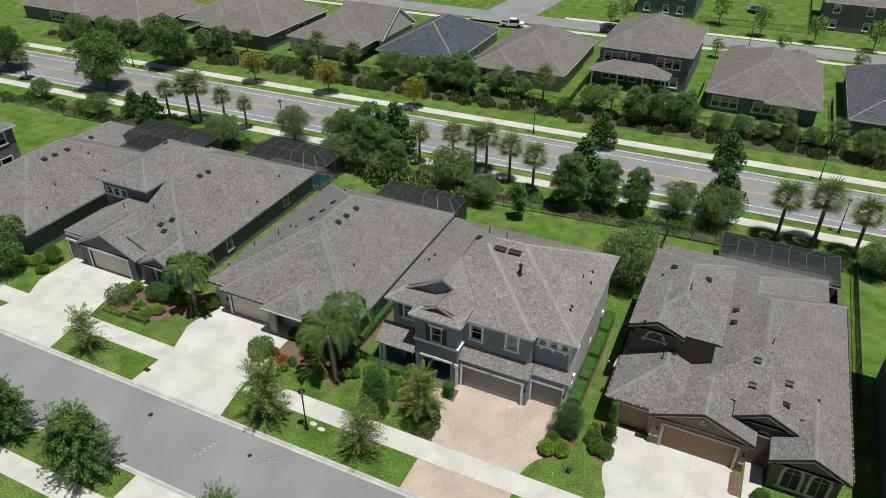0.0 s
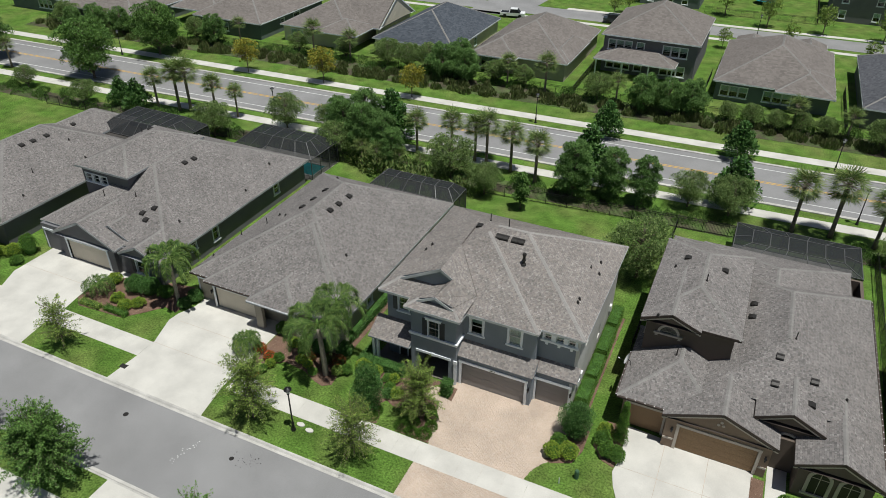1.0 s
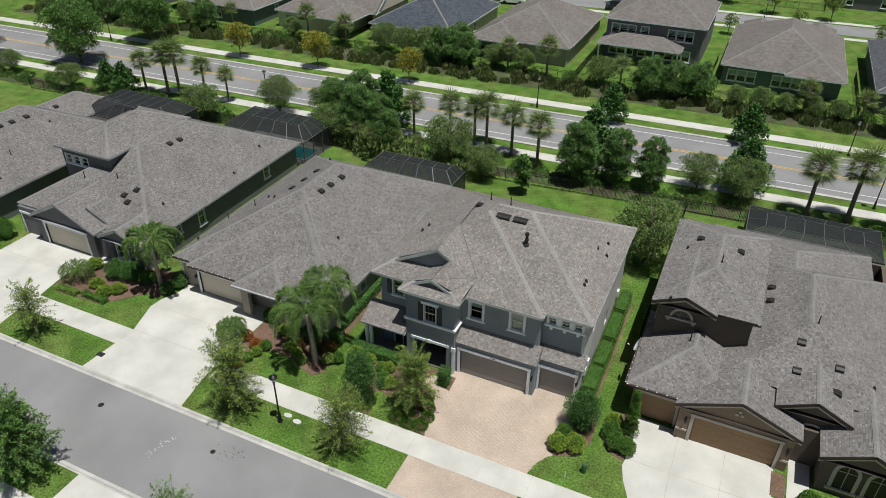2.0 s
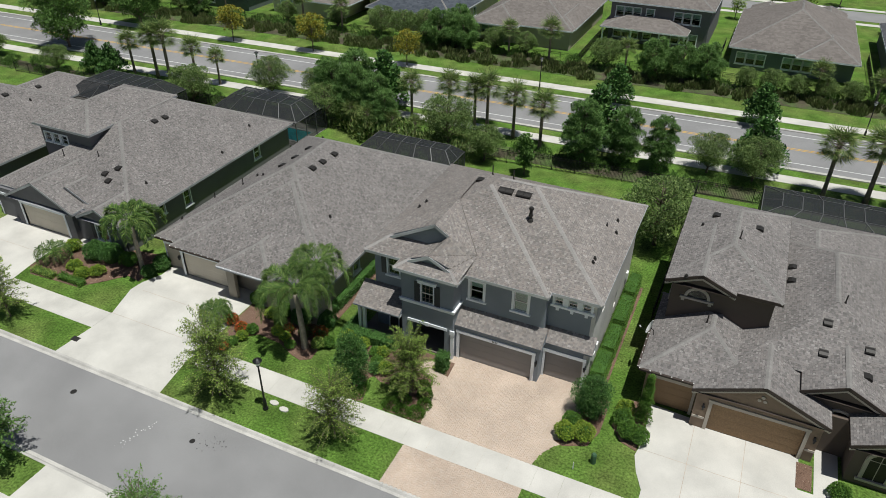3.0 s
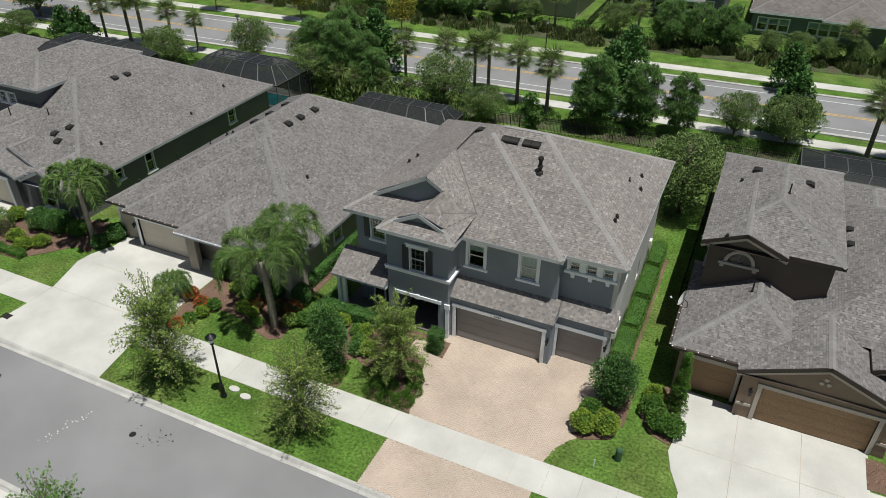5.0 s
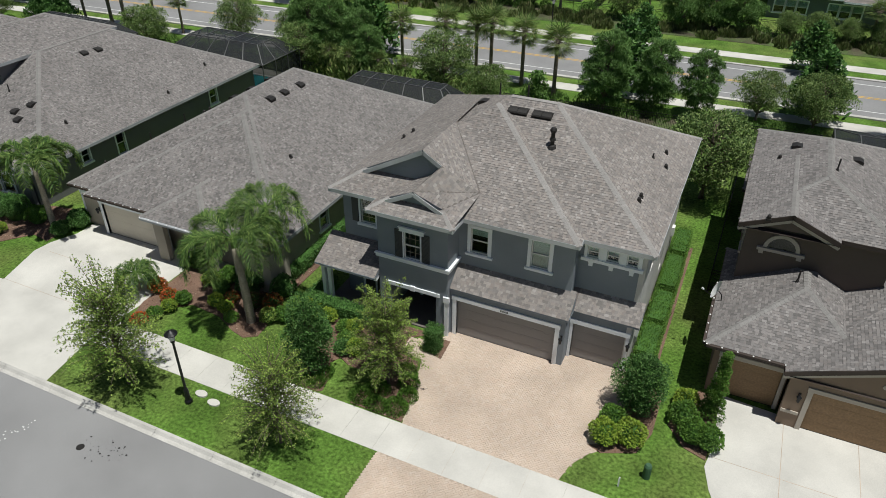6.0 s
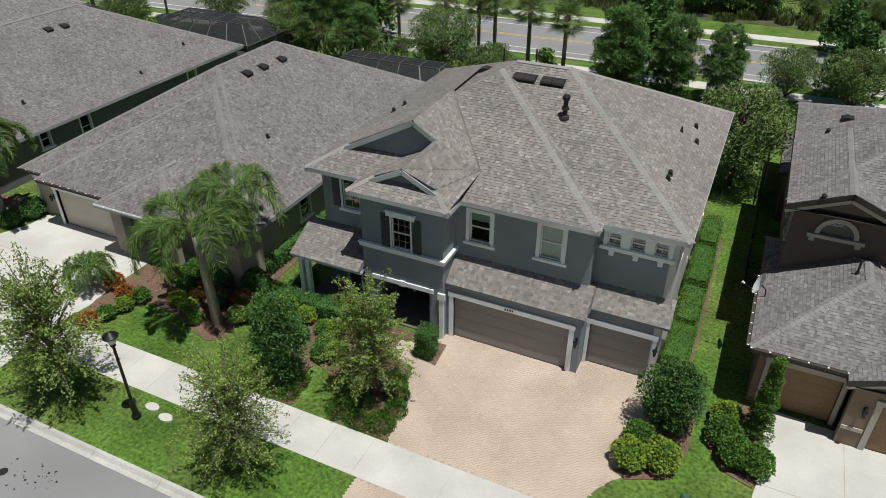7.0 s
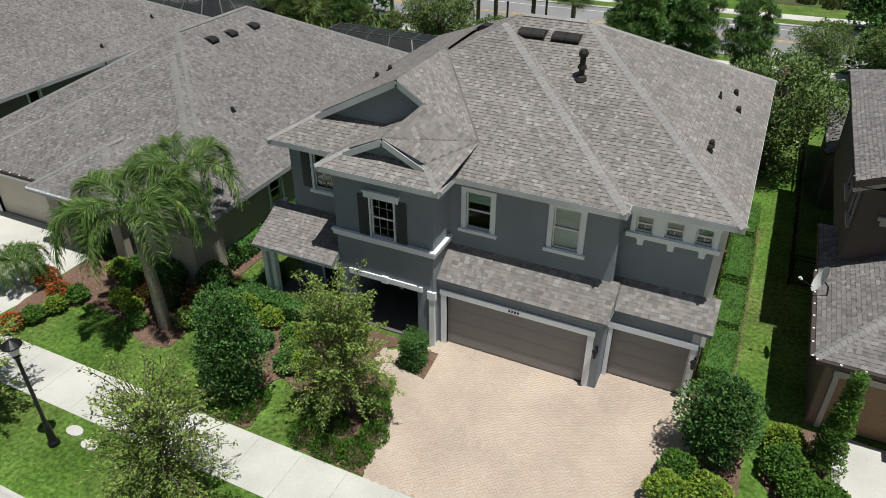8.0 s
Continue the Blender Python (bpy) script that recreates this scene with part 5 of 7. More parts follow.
def feather_palm(name, label, x, y, h, seed, fronds=14, reach=2.6, leaflets=46, lean=(0, 0), group="feather palms in front gardens", trunk=0.15, mat=None, blade=0.04):
    """Queen palm: smooth ringed trunk and long arching feather fronds."""
    t = plant(name, label, "palm", group, x, y)
    g = np.random.default_rng(seed)
    s, c, ribs = Shape(), Shape(), Shape()
    top = np.array([x + lean[0], y + lean[1], h])
    pts, rad = [], []
    for k in range(25):
        f = k / 24
        pts.append(tuple(np.array([x, y, -0.1]) * (1 - f) + top * f + np.array([lean[0], lean[1], 0]) * (f * f - f)))
        rad.append(trunk * (1.25 - 0.4 * f) * (1.05 if k % 2 else 0.98))
    s.tube(pts, rad, 10)
    shaft = Shape().tube([tuple(top - [0, 0, 0.15]), tuple(top + [0, 0, 0.35]), tuple(top + [0, 0, 0.8])], [trunk * 0.9, trunk * 0.8, trunk * 0.25], 9)
    for i in range(fronds):
        a = i * 2.4 + g.normal() * 0.15
        el = math.radians(80 - 58 * i / fronds)
        rl = reach * (0.85 + 0.25 * g.random())
        hd = np.array([math.cos(a), math.sin(a), 0.0])
        b = top + np.array([0, 0, 0.5])
        ts = np.linspace(0, 1, 9)
        out, up = rl * math.cos(el * 0.62), rl * math.sin(el)
        curve = b + hd * (out * np.sin(ts * 1.5))[:, None] + np.array([0, 0, 1.0]) * (ts * up * 1.0 - ts ** 2.9 * (0.52 * rl + 0.78 * up))[:, None]
        ribs.tube([tuple(q) for q in curve], [0.03, 0.026, 0.022, 0.019, 0.016, 0.013, 0.01, 0.008, 0.004], 4, False)
        side = np.array([-hd[1], hd[0], 0.0])
        for sg in (-1, 1):
            u = np.linspace(0.13, 0.99, leaflets)
            idx = np.clip((u * 8).astype(int), 0, 7)
            fr = (u * 8 - idx)[:, None]
            pos = curve[idx] * (1 - fr) + curve[idx + 1] * fr
            dr = curve[idx + 1] - curve[idx]
            dr /= np.linalg.norm(dr, axis=1)[:, None]
            nor = np.cross(dr, side)
            turn = g.uniform(-0.55, 0.5, leaflets)[:, None]
            al = (side * np.cos(turn) + nor * np.sin(turn) * sg * -1.0) * sg * 0.85 + dr * 0.6 + np.array([0, 0, -0.12]) + g.normal(size=(leaflets, 3)) * 0.09
            al /= np.linalg.norm(al, axis=1)[:, None]
            ac = np.cross(al, [0, 0, 1.0] + g.normal(size=(leaflets, 3)) * 0.3)
            ac /= np.linalg.norm(ac, axis=1)[:, None] + 1e-6
            ln = (reach * 0.165 * np.sin(np.clip(u * 2.7, 0, 3.1)) ** 0.5 + 0.08) * (0.75 + 0.4 * g.random(leaflets))
            c.leaves(pos + al * (ln / 2)[:, None], al, ac, ln, blade, droop=0.12)
            hang = al * 0.75 + dr * 0.3 + np.array([0, 0, -0.5])
            hang /= np.linalg.norm(hang, axis=1)[:, None]
            c.leaves(pos + al * (ln * 0.82)[:, None] + hang * (ln * 0.24)[:, None], hang, ac, ln * 0.5, blade * 0.85, droop=0.05)
    part("trunk", s, PALE_BARK, t, smooth=True)
    part("crownshaft", shaft, LEAF_QUEEN, t, smooth=True)
    part("rib_mass", ribs, LEAF_QUEEN, t)
    part("crown", c, mat or LEAF_QUEEN, t, "long arching feather fronds")
    return t


def shrub(name, label, x, y, rx, ry, h, mat, seed, n=420, leaf=0.1, tight=0.9, group="shrubs in the garden beds", boxy=False, z0=0.0):
    """A shrub: woody stems, a dense inner mass and leaves all over it."""
    t = plant(name, label, "shrub", group, x, y)
    g = np.random.default_rng(seed)
    c, s = Shape(), Shape()
    for i in range(5):
        a = i * 1.3
        s.tube([(x, y, z0 - 0.05), (x + math.cos(a) * rx * 0.4, y + math.sin(a) * ry * 0.4, z0 + h * 0.7)], [0.03, 0.012], 5)
    d = rand_unit(g, n)
    d[:, 2] = np.abs(d[:, 2]) * 1.15 - 0.12
    if boxy:
        d = np.sign(d) * np.abs(d) ** 0.35
        d /= np.abs(d).max(axis=1)[:, None]
        d = np.where(np.abs(d) > 1, np.sign(d), d)
    rr = (tight + (1.06 - tight) * g.random(n))[:, None]
    lump = 1 + 0.10 * np.sin(d[:, :1] * 5 + seed) * np.cos(d[:, 1:2] * 6)
    pos = np.array([x, y, z0 + h * 0.42]) + d * rr * lump * np.array([rx, ry, h * 0.58])
    pos[:, 2] = np.maximum(pos[:, 2], z0 + 0.03)
    al, ac = leaf_axes(g, d * 0.8, 0.75)
    sz = leaf * (0.7 + 0.6 * g.random(n))
    c.leaves(pos, al, ac, sz, sz * 0.6)
    part("stem_mass", s, BARK, t)
    part("foliage", c, mat, t)
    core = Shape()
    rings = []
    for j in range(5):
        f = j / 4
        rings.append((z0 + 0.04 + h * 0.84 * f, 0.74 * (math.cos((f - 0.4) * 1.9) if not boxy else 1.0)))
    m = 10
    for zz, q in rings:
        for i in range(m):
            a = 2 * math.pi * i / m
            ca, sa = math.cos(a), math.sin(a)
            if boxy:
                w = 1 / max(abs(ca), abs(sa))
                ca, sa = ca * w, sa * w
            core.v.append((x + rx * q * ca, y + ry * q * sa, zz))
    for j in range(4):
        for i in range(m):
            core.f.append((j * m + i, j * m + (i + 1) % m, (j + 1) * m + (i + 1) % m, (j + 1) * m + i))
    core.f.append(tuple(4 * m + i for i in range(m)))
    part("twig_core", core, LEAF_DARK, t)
    return t


def at(x, y, turn=0.0, size=1.0):
    return pose(x, y, 0, 0, 0, turn) @ Matrix.Scale(size, 4)


def repeat(proto, places, h0):
    """Copies of a plant at (x, y, height), each turned its own way."""
    r = random.Random(len(places) + int(h0 * 10))
    for x, y, h in places:
        copy_thing(proto, at(x, y, r.uniform(0, 360), h / h0))


# street trees of the near street
sprays_tree("street_tree", "airy young street tree in the grass verge", -11.9, -9.4, 5.9, 2.15, LEAF_OLIVE, 31, twigs=150, per=85, leaf=0.115)
sprays_tree("street_tree", "thin young street tree in the grass verge", -3.7, -9.3, 4.9, 1.95, LEAF_OLIVE, 32, twigs=140, per=85, leaf=0.09)
sprays_tree("garden_tree", "airy small tree with arching twigs in the bed", -1.3, -4.5, 5.1, 1.75, LEAF_OLIVE, 33, twigs=150, per=95, leaf=0.09)
sprays_tree("street_tree", "airy young street tree in the grass verge", -30.3, -9.6, 4.4, 1.8, LEAF_OLIVE, 34, twigs=90, per=46, leaf=0.13)
sprays_tree("street_tree", "full young street tree across the street", -20.3, -19.0, 5.6, 2.5, LEAF_OAK, 35, twigs=240, per=110, leaf=0.15)
sprays_tree("street_tree", "full young street tree across the street", -28.2, -18.9, 4.8, 2.3, LEAF_OAK, 36, twigs=220, per=100, leaf=0.15)
sprays_tree("street_tree", "young street tree across the street", -8.0, -19.0, 4.6, 1.8, LEAF_OAK, 37, twigs=100, per=50, leaf=0.12)
crown_tree("street_tree", "dense dark street tree beside the drive", -46.6, -5.0, 4.6, 2.0, 0.8, LEAF_OAK, 38, leaves=3500, leaf=0.2, group="street trees")
crown_tree("magnolia_shrub", "dense dark green upright magnolia", -5.0, -5.2, 4.3, 0.92, 0.1, LEAF_DARK, 39, clumps=44, leaves=13000, leaf=0.105, shape="column", trunk=0.07, group="street trees", clump_r=0.45)
crown_tree("round_shrub_tree", "dense rounded dark green shrub tree by the drive", 9.1, -1.4, 3.1, 0.8, 0.05, LEAF_DARK, 40, clumps=40, leaves=13000, leaf=0.10, trunk=0.06, group="street trees", clump_r=0.5)
feather_palm("queen_palm", "tall feather palm with a leaning pale trunk", -9.7, -3.5, 4.2, 41, fronds=13, reach=2.9, leaflets=190, lean=(-0.45, 0.25), trunk=0.19, blade=0.03)
feather_palm("queen_palm", "shorter feather palm close to the taupe wall", -10.4, -1.0, 4.7, 46, fronds=11, reach=2.5, leaflets=160, lean=(0.45, 0.1), trunk=0.16, blade=0.03)
feather_palm("queen_palm", "feather palm beside the drive", -26.0, -1.4, 4.2, 42, fronds=14, reach=2.5, leaflets=150, blade=0.055, trunk=0.15)
feather_palm("queen_palm", "feather palm by a garage", -48.6, -2.6, 3.2, 43, fronds=13, reach=2.2, leaflets=80, blade=0.06, trunk=0.15)
feather_palm("pygmy_palm", "low clump of feather fronds in the bed", -16.7, -3.9, 0.6, 44, fronds=22, reach=1.3, leaflets=60, trunk=0.08, blade=0.03)
feather_palm("pygmy_palm", "low clump of feather fronds in the bed", -33.2, -3.3, 0.5, 45, fronds=18, reach=1.5, leaflets=34, trunk=0.08)

# trees along the wide road
oak = crown_tree("road_oak", "broad rounded oak with glossy leaves beside the wide road", -77.4, 36.6, 9.5, 4.3, 0.9, LEAF_OAK, 51, clumps=64, leaves=15000, leaf=0.3, trunk=0.2, clump_r=0.27)
repeat(oak, [(-76.8, 49.8, 9.0), (-99.5, 36.2, 8.0), (-112, 37.0, 8.5)], 9.5)
gold = crown_tree("golden_tree", "thin young tree with yellow leaves", -58.2, 49.3, 5.4, 1.9, 1.4, LEAF_YELLOW, 52, clumps=24, leaves=2200, leaf=0.28, trunk=0.08)
repeat(gold, [(-44.9, 50.4, 5.6), (-30.1, 50.9, 5.0), (-88, 46.9, 4.4)], 5.4)
pal = fan_palm("cabbage_palm", "cabbage palm beside the footpath", -8.9, 34.7, 5.8, 53, fronds=46, r=1.75)
repeat(pal, [(-59.9, 31.7, 5.4), (-56.6, 32.3, 6.6), (-51.2, 33.4, 5.3), (-47.9, 33.9, 4.4), (-21.0, 34.5, 5.2), (-16.7, 35.2, 5.7), (-5.4, 33.2, 5.9), (21.6, 34.5, 6.4), (25.2, 35.0, 7.1), (29.1, 34.5, 6.2), (-13.7, 35.4, 5.6), (-93, 34.5, 4.6)], 5.8)
fan = fan_palm("cabbage_palm", "full headed cabbage palm in the planting strip", -12.4, 35.9, 6.0, 54, fronds=44, r=2.0)
repeat(fan, [(-55.2, 32.9, 7.0), (-13.2, 61.0, 5.6), (-2.6, 60.5, 4.5), (-53.5, 60.8, 5.6), (-46.3, 60.6, 5.0), (-69, 61, 4.2), (20.5, 61.5, 4.6), (27.0, 61.0, 4.4), (-19.3, 61.5, 4.6), (-85, 57, 5.0), (-20.2, 28.4, 3.2), (-22.8, 27.8, 3.4), (-17.6, 28.6, 3.0), (-25.4, 28.6, 3.3), (-15.6, 29.6, 3.0)], 6.0)
pine = crown_tree("pine_tree", "bushy dark green young pine", -0.6, 31.6, 7.0, 2.35, 0.6, LEAF_PINE, 55, clumps=64, leaves=19000, leaf=0.36, shape="column", trunk=0.12, clump_r=0.2, slim=0.13, least=0.3)
repeat(pine, [(3.2, 33.0, 6.4), (6.6, 33.6, 5.8), (-26.2, 30.5, 7.2), (-29.4, 31.5, 6.8), (-23.0, 30.0, 6.6), (-31.5, 33.5, 6.0), (-21.4, 29.0, 5.4), (-27.6, 33.6, 7.6)], 7.0)
pin2 = crown_tree("pine_tree", "bushy dark green young pine beyond the wide road", -29.5, 60.2, 5.6, 2.6, 0.5, LEAF_PINE, 56, clumps=50, leaves=12000, leaf=0.4, shape="column", trunk=0.12, clump_r=0.2, slim=0.14, least=0.3)
repeat(pin2, [(-25.8, 60.0, 5.4), (-27.4, 62.6, 5.8), (1.2, 60.0, 5.6), (4.6, 60.4, 5.2), (7.5, 61.2, 5.4), (-95, 53.5, 5.5), (-91, 55.5, 5.0), (-72.5, 58.5, 5.2), (-100, 53, 4.6), (-82, 57.8, 4.4)], 5.6)
mag = crown_tree("magnolia_tree", "upright dark magnolia on the road verge", 14.9, 50.2, 5.0, 1.9, 0.5, LEAF_DARK, 57, clumps=34, leaves=3400, leaf=0.34, shape="cone", trunk=0.1, clump_r=0.45)
repeat(mag, [(-1.2, 49.6, 5.0), (15.4, 37.4, 6.0), (-65.4, 30.6, 4.2), (-61.8, 30.0, 4.6), (-0.4, 36.6, 6.8), (-25.4, 36.2, 7.0)], 5.0)
crown_tree("slim_tree", "slim dark young tree by the back fence", -4.9, 26.9, 4.4, 0.95, 0.7, LEAF_OAK, 60, clumps=26, leaves=5200, leaf=0.17, shape="column", trunk=0.06, clump_r=0.3)
live = crown_tree("live_oak", "spreading grey green oak behind the fence line", 9.0, 19.6, 6.2, 3.3, 1.0, LEAF_LIVE, 58, clumps=60, leaves=15000, leaf=0.17, trunk=0.15, clump_r=0.22)
repeat(live, [(-14.4, 29.8, 5.6), (15.4, 34.6, 4.8), (11.2, 35.2, 4.2), (-46.5, 27.5, 4.8), (-39.5, 33.5, 5.0), (-33.5, 35.0, 4.2), (15.4, 61.5, 3.2), (18.4, 61.2, 3.0), (12.4, 61.5, 3.0), (-36, 61.5, 4.4), (-40, 61.5, 4.6), (-33, 62.5, 4.6), (-9.6, 28.2, 3.8), (31, 60, 4.6), (36, 62, 4.8), (-48, 62, 3.6), (-57, 61.5, 3.4), (-21.5, 61.8, 3.6), (-17, 62.2, 3.4), (-5.5, 61.6, 4.2), (21.5, 61.6, 3.0), (24.5, 61.6, 3.0), (-97, 56, 4.4), (-104, 55, 4.8), (-77, 59, 4.2), (-87, 57.5, 4.2), (-29, 29.2, 4.6), (-70, 28.5, 3.6), (-83, 29.5, 3.4), (31.0, 31.5, 4.0), (34.5, 29.5, 4.2)], 6.2)
light_oak = crown_tree("young_oak", "young tree in a distant lawn", 14.2, 113.5, 6.0, 2.0, 1.6, LEAF_OLIVE, 59, clumps=22, leaves=1000, leaf=0.36, trunk=0.1)
repeat(light_oak, [(6.0, 119, 6.4), (34, 112, 6.0), (24, 112.8, 5.6), (-14, 108, 5.0), (41, 113, 6.5), (18.5, 103, 4.0), (8.0, 96, 3.6), (31, 97, 4.0), (-12, 112, 5.0)], 6.0)

# planting strips, hedges and shrubs
def thicket(name, label, places, mat, seed, n, leaf, rise=0.9):
    """Mixed low planting that nobody could count."""
    g = np.random.default_rng(seed)
    c = Shape()
    for x, y, rx, ry, h in places:
        k = int(n * rx * ry * 1.4)
        d = rand_unit(g, k)
        d[:, 2] = np.abs(d[:, 2])
        lump = 0.75 + 0.35 * g.random(k)[:, None]
        pos = np.array([x, y, 0.05]) + d * lump * np.array([rx, ry, h])
        al, ac = leaf_axes(g, d * 0.4 + np.array([0, 0, rise]), 0.6)
        sz = leaf * (0.6 + 0.8 * g.random(k))
        c.leaves(pos, al, ac, sz, sz * 0.35)
    return tagged(part(name, c, mat), label, "planting", "", "stuff")


structure("bed_back_fence", road_strip(-14.2, -11.4, -0.05, 0.02, -105, 48), SOIL_DARK, "mulched bed along the back fences")
structure("bed_far_bank", road_strip(12.9, 18.4, -0.05, 0.02, -112, 62), SOIL_DARK, "mulched bed along the far bank")
rs = random.Random(7)
strip = [(*on_road(u + rs.uniform(-1, 1), -12.3 + rs.uniform(-1.6, 1.2))[:2], rs.uniform(0.5, 1.3), rs.uniform(0.5, 1.0), rs.uniform(0.4, 1.3)) for u in np.arange(-100, 45, 1.1)]
thicket("hedge_strip_plants", "mixed green shrubs along the back fences", strip, LEAF_OAK, 61, 420, 0.2)
strip = [(*on_road(u + rs.uniform(-1, 1), 15.0 + rs.uniform(-2.2, 1.6))[:2], rs.uniform(0.6, 1.3), rs.uniform(0.5, 1.0), rs.uniform(0.5, 1.2)) for u in np.arange(-110, 60, 1.0)]
thicket("far_strip_grasses", "bronze and green grasses along the far bank", strip, LEAF_BROWN, 62, 300, 0.5, 1.4)
strip = [(*on_road(u + rs.uniform(-1, 1), 17.5 + rs.uniform(-1.2, 1.2))[:2], rs.uniform(0.6, 1.4), rs.uniform(0.6, 1.1), rs.uniform(0.7, 1.7)) for u in np.arange(-110, 60, 1.7)]
thicket("far_strip_shrubs", "dark green shrubs along the far fence", strip, LEAF_OAK, 63, 380, 0.22)
thicket("palmetto_thicket", "dense palmetto and shrub thicket behind the pool cages", [(-20 + i * 1.3, 27 + 1.2 * math.sin(i * 2.1), 1.2, 1.2, 2.2 + 0.6 * math.sin(i)) for i in range(8)] + [(-27 + i * 1.6, 28.2 + math.cos(i), 1.4, 1.2, 2.6) for i in range(4)], LEAF_PALM, 64, 150, 0.45, 0.5)


def hedge(label, x0, x1, y0, y1, h, seed, mat=None, group="clipped hedges", leaf=0.075, dens=420):
    """A clipped hedge: twiggy core and a skin of small leaves."""
    t = thing("hedge", (x0 + x1) / 2, (y0 + y1) / 2, 0, label, "hedge", group)
    g = np.random.default_rng(seed)
    w, d = x1 - x0, y1 - y0
    areas = [w * d, w * h, w * h, d * h, d * h]
    c = Shape()
    for i, a in enumerate(areas):
        n = int(a * dens)
        p, q = g.random(n), g.random(n)
        z = np.zeros(n)
        if i == 0:
            pos, nor = np.stack([x0 + p * w, y0 + q * d, z + h], 1), (0, 0, 1)
        elif i < 3:
            pos, nor = np.stack([x0 + p * w, z + (y0, y1)[i - 1], q * h], 1), (0, (-1, 1)[i - 1], 0)
        else:
            pos, nor = np.stack([z + (x0, x1)[i - 3], y0 + p * d, q * h], 1), ((-1, 1)[i - 3], 0, 0)
        pos = pos + g.normal(size=(n, 3)) * 0.045
        pos[:, 2] += 0.05 * np.sin(pos[:, 0] * 3.1) * np.cos(pos[:, 1] * 2.3) * (pos[:, 2] / h)
        al, ac = leaf_axes(g, np.tile(np.array(nor, float) * 0.7, (n, 1)), 0.8)
        c.leaves(pos, al, ac, leaf * (0.7 + 0.6 * g.random(n)), leaf * 0.55)
    part("foliage", c, mat or LEAF_HEDGE, t)
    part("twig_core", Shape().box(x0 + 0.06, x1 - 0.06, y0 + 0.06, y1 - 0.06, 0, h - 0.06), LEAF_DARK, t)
    return t


# ---- garden beds, hedges and shrubs ----
def bed(name, poly, label, seed, n=40):
    """A mulched bed: a low soil sheet with loose bark chips."""
    b = structure(name, flat_slab(poly, -0.05, 0.03), SOIL, label)
    xs, ys = [p[0] for p in poly], [p[1] for p in poly]
    g = np.random.default_rng(seed)
    area = (max(xs) - min(xs)) * (max(ys) - min(ys))
    pts = np.stack([g.uniform(min(xs), max(xs), int(area * n)), g.uniform(min(ys), max(ys), int(area * n))], 1)
    ok = []
    for px, py in pts:
        c = False
        for i in range(len(poly)):
            (xa, ya), (xb, yb) = poly[i], poly[i - 1]
            if (ya > py) != (yb > py) and px < (xb - xa) * (py - ya) / (yb - ya) + xa:
                c = not c
        if c:
            ok.append((px, py, 0.045))
    if ok:
        pos = np.array(ok)
        al, ac = leaf_axes(g, np.tile(np.array([0.3, 0.2, 0.05]), (len(pos), 1)), 0.9)
        c = Shape().leaves(pos, al, ac, 0.11, 0.05)
        ob = part("bark_chip", c, MULCH, b)
        tagged(ob, kind="stuff")
    return b


bed("bed_by_palm", [(-14.9, -6.0), (-14.0, -4.3), (-13.3, -3.7), (-12.3, -3.8), (-11.4, -3.9), (-10.1, -4.5), (-9.3, -4.7), (-8.7, -4.3), (-8.8, -3.4), (-9.3, -1.8), (-9.3, 0.4), (-9.4, 7.0), (-10.2, 7.0), (-10.2, -0.2), (-13.6, -0.2), (-13.6, -1.1), (-15.8, -1.1), (-15.8, -4.6), (-15.4, -5.9)], "bark mulched bed round the palm", 71)
bed("bed_by_porch", [(-8.4, -1.1), (-4.1, -1.4), (-3.95, -0.5), (-1.0, -0.5), (-1.9, -1.2), (-1.9, -2.3), (-3.0, -3.0), (-3.0, -4.2), (-3.6, -4.2), (-4.2, -3.9), (-4.5, -4.4), (-4.0, -5.2), (-3.8, -6.1), (-4.0, -6.25), (-6.4, -6.25), (-6.4, -5.0), (-5.8, -3.8), (-7.4, -2.6)], "bark mulched bed before the porch", 72)
bed("bed_small_tree", [(-2.3, -6.2), (0.25, -6.25), (0.05, -5.1), (-0.35, -3.6), (-0.8, -2.6), (-1.8, -2.4), (-2.0, -3.4), (-2.2, -4.4), (-2.3, -5.4)], "bark mulched bed under the small tree", 73)
bed("bed_box_shrub", [(-1.2, -1.7), (0.1, -2.0), (0.0, -0.65), (-0.8, -0.65)], "small red brown mulch bed at the entry", 74)
bed("bed_beside_house", [(8.2, 0.9), (9.45, 0.9), (9.45, 13.0), (8.2, 13.0)], "narrow mulch bed along the house wall", 75, 20)
bed("bed_drive_end", [(7.7, -4.1), (8.3, -4.3), (9.6, -3.7), (10.0, -2.4), (10.0, 0.3), (8.7, 0.3), (8.7, -3.6)], "mulch bed at the edge of the drive", 76)
bed("bed_brown_house", [(10.5, -1.6), (11.3, -2.6), (12.2, -2.9), (12.3, 1.0), (10.9, 1.0)], "mulch bed beside the pale drive", 77)
bed("bed_slate_house", [(-34.5, -4.6), (-33.5, -5.4), (-31.0, -5.2), (-29.0, -5.1), (-27.9, -4.0), (-26.6, -2.4), (-25.3, -2.6), (-25.3, 1.0), (-28.2, 0.6), (-32.8, -0.6), (-34.3, -1.4)], "bark mulched bed in front of the slate house", 78)
bed("bed_entry_brown", [(20.5, -1.7), (21.3, -1.7), (21.3, 0.2), (20.5, 0.2)], "small mulch bed by the garage", 79)
for i, (xa, xb, ya, yb, h) in enumerate(((8.35, 9.25, 1.3, 3.6, 1.15), (8.35, 9.25, 4.0, 6.6, 1.1), (8.35, 9.25, 7.0, 10.2, 1.15), (8.35, 9.2, 10.6, 13.2, 1.15))):
    hedge("clipped green hedge along the house wall", xa, xb, ya, yb, h, 80 + i)
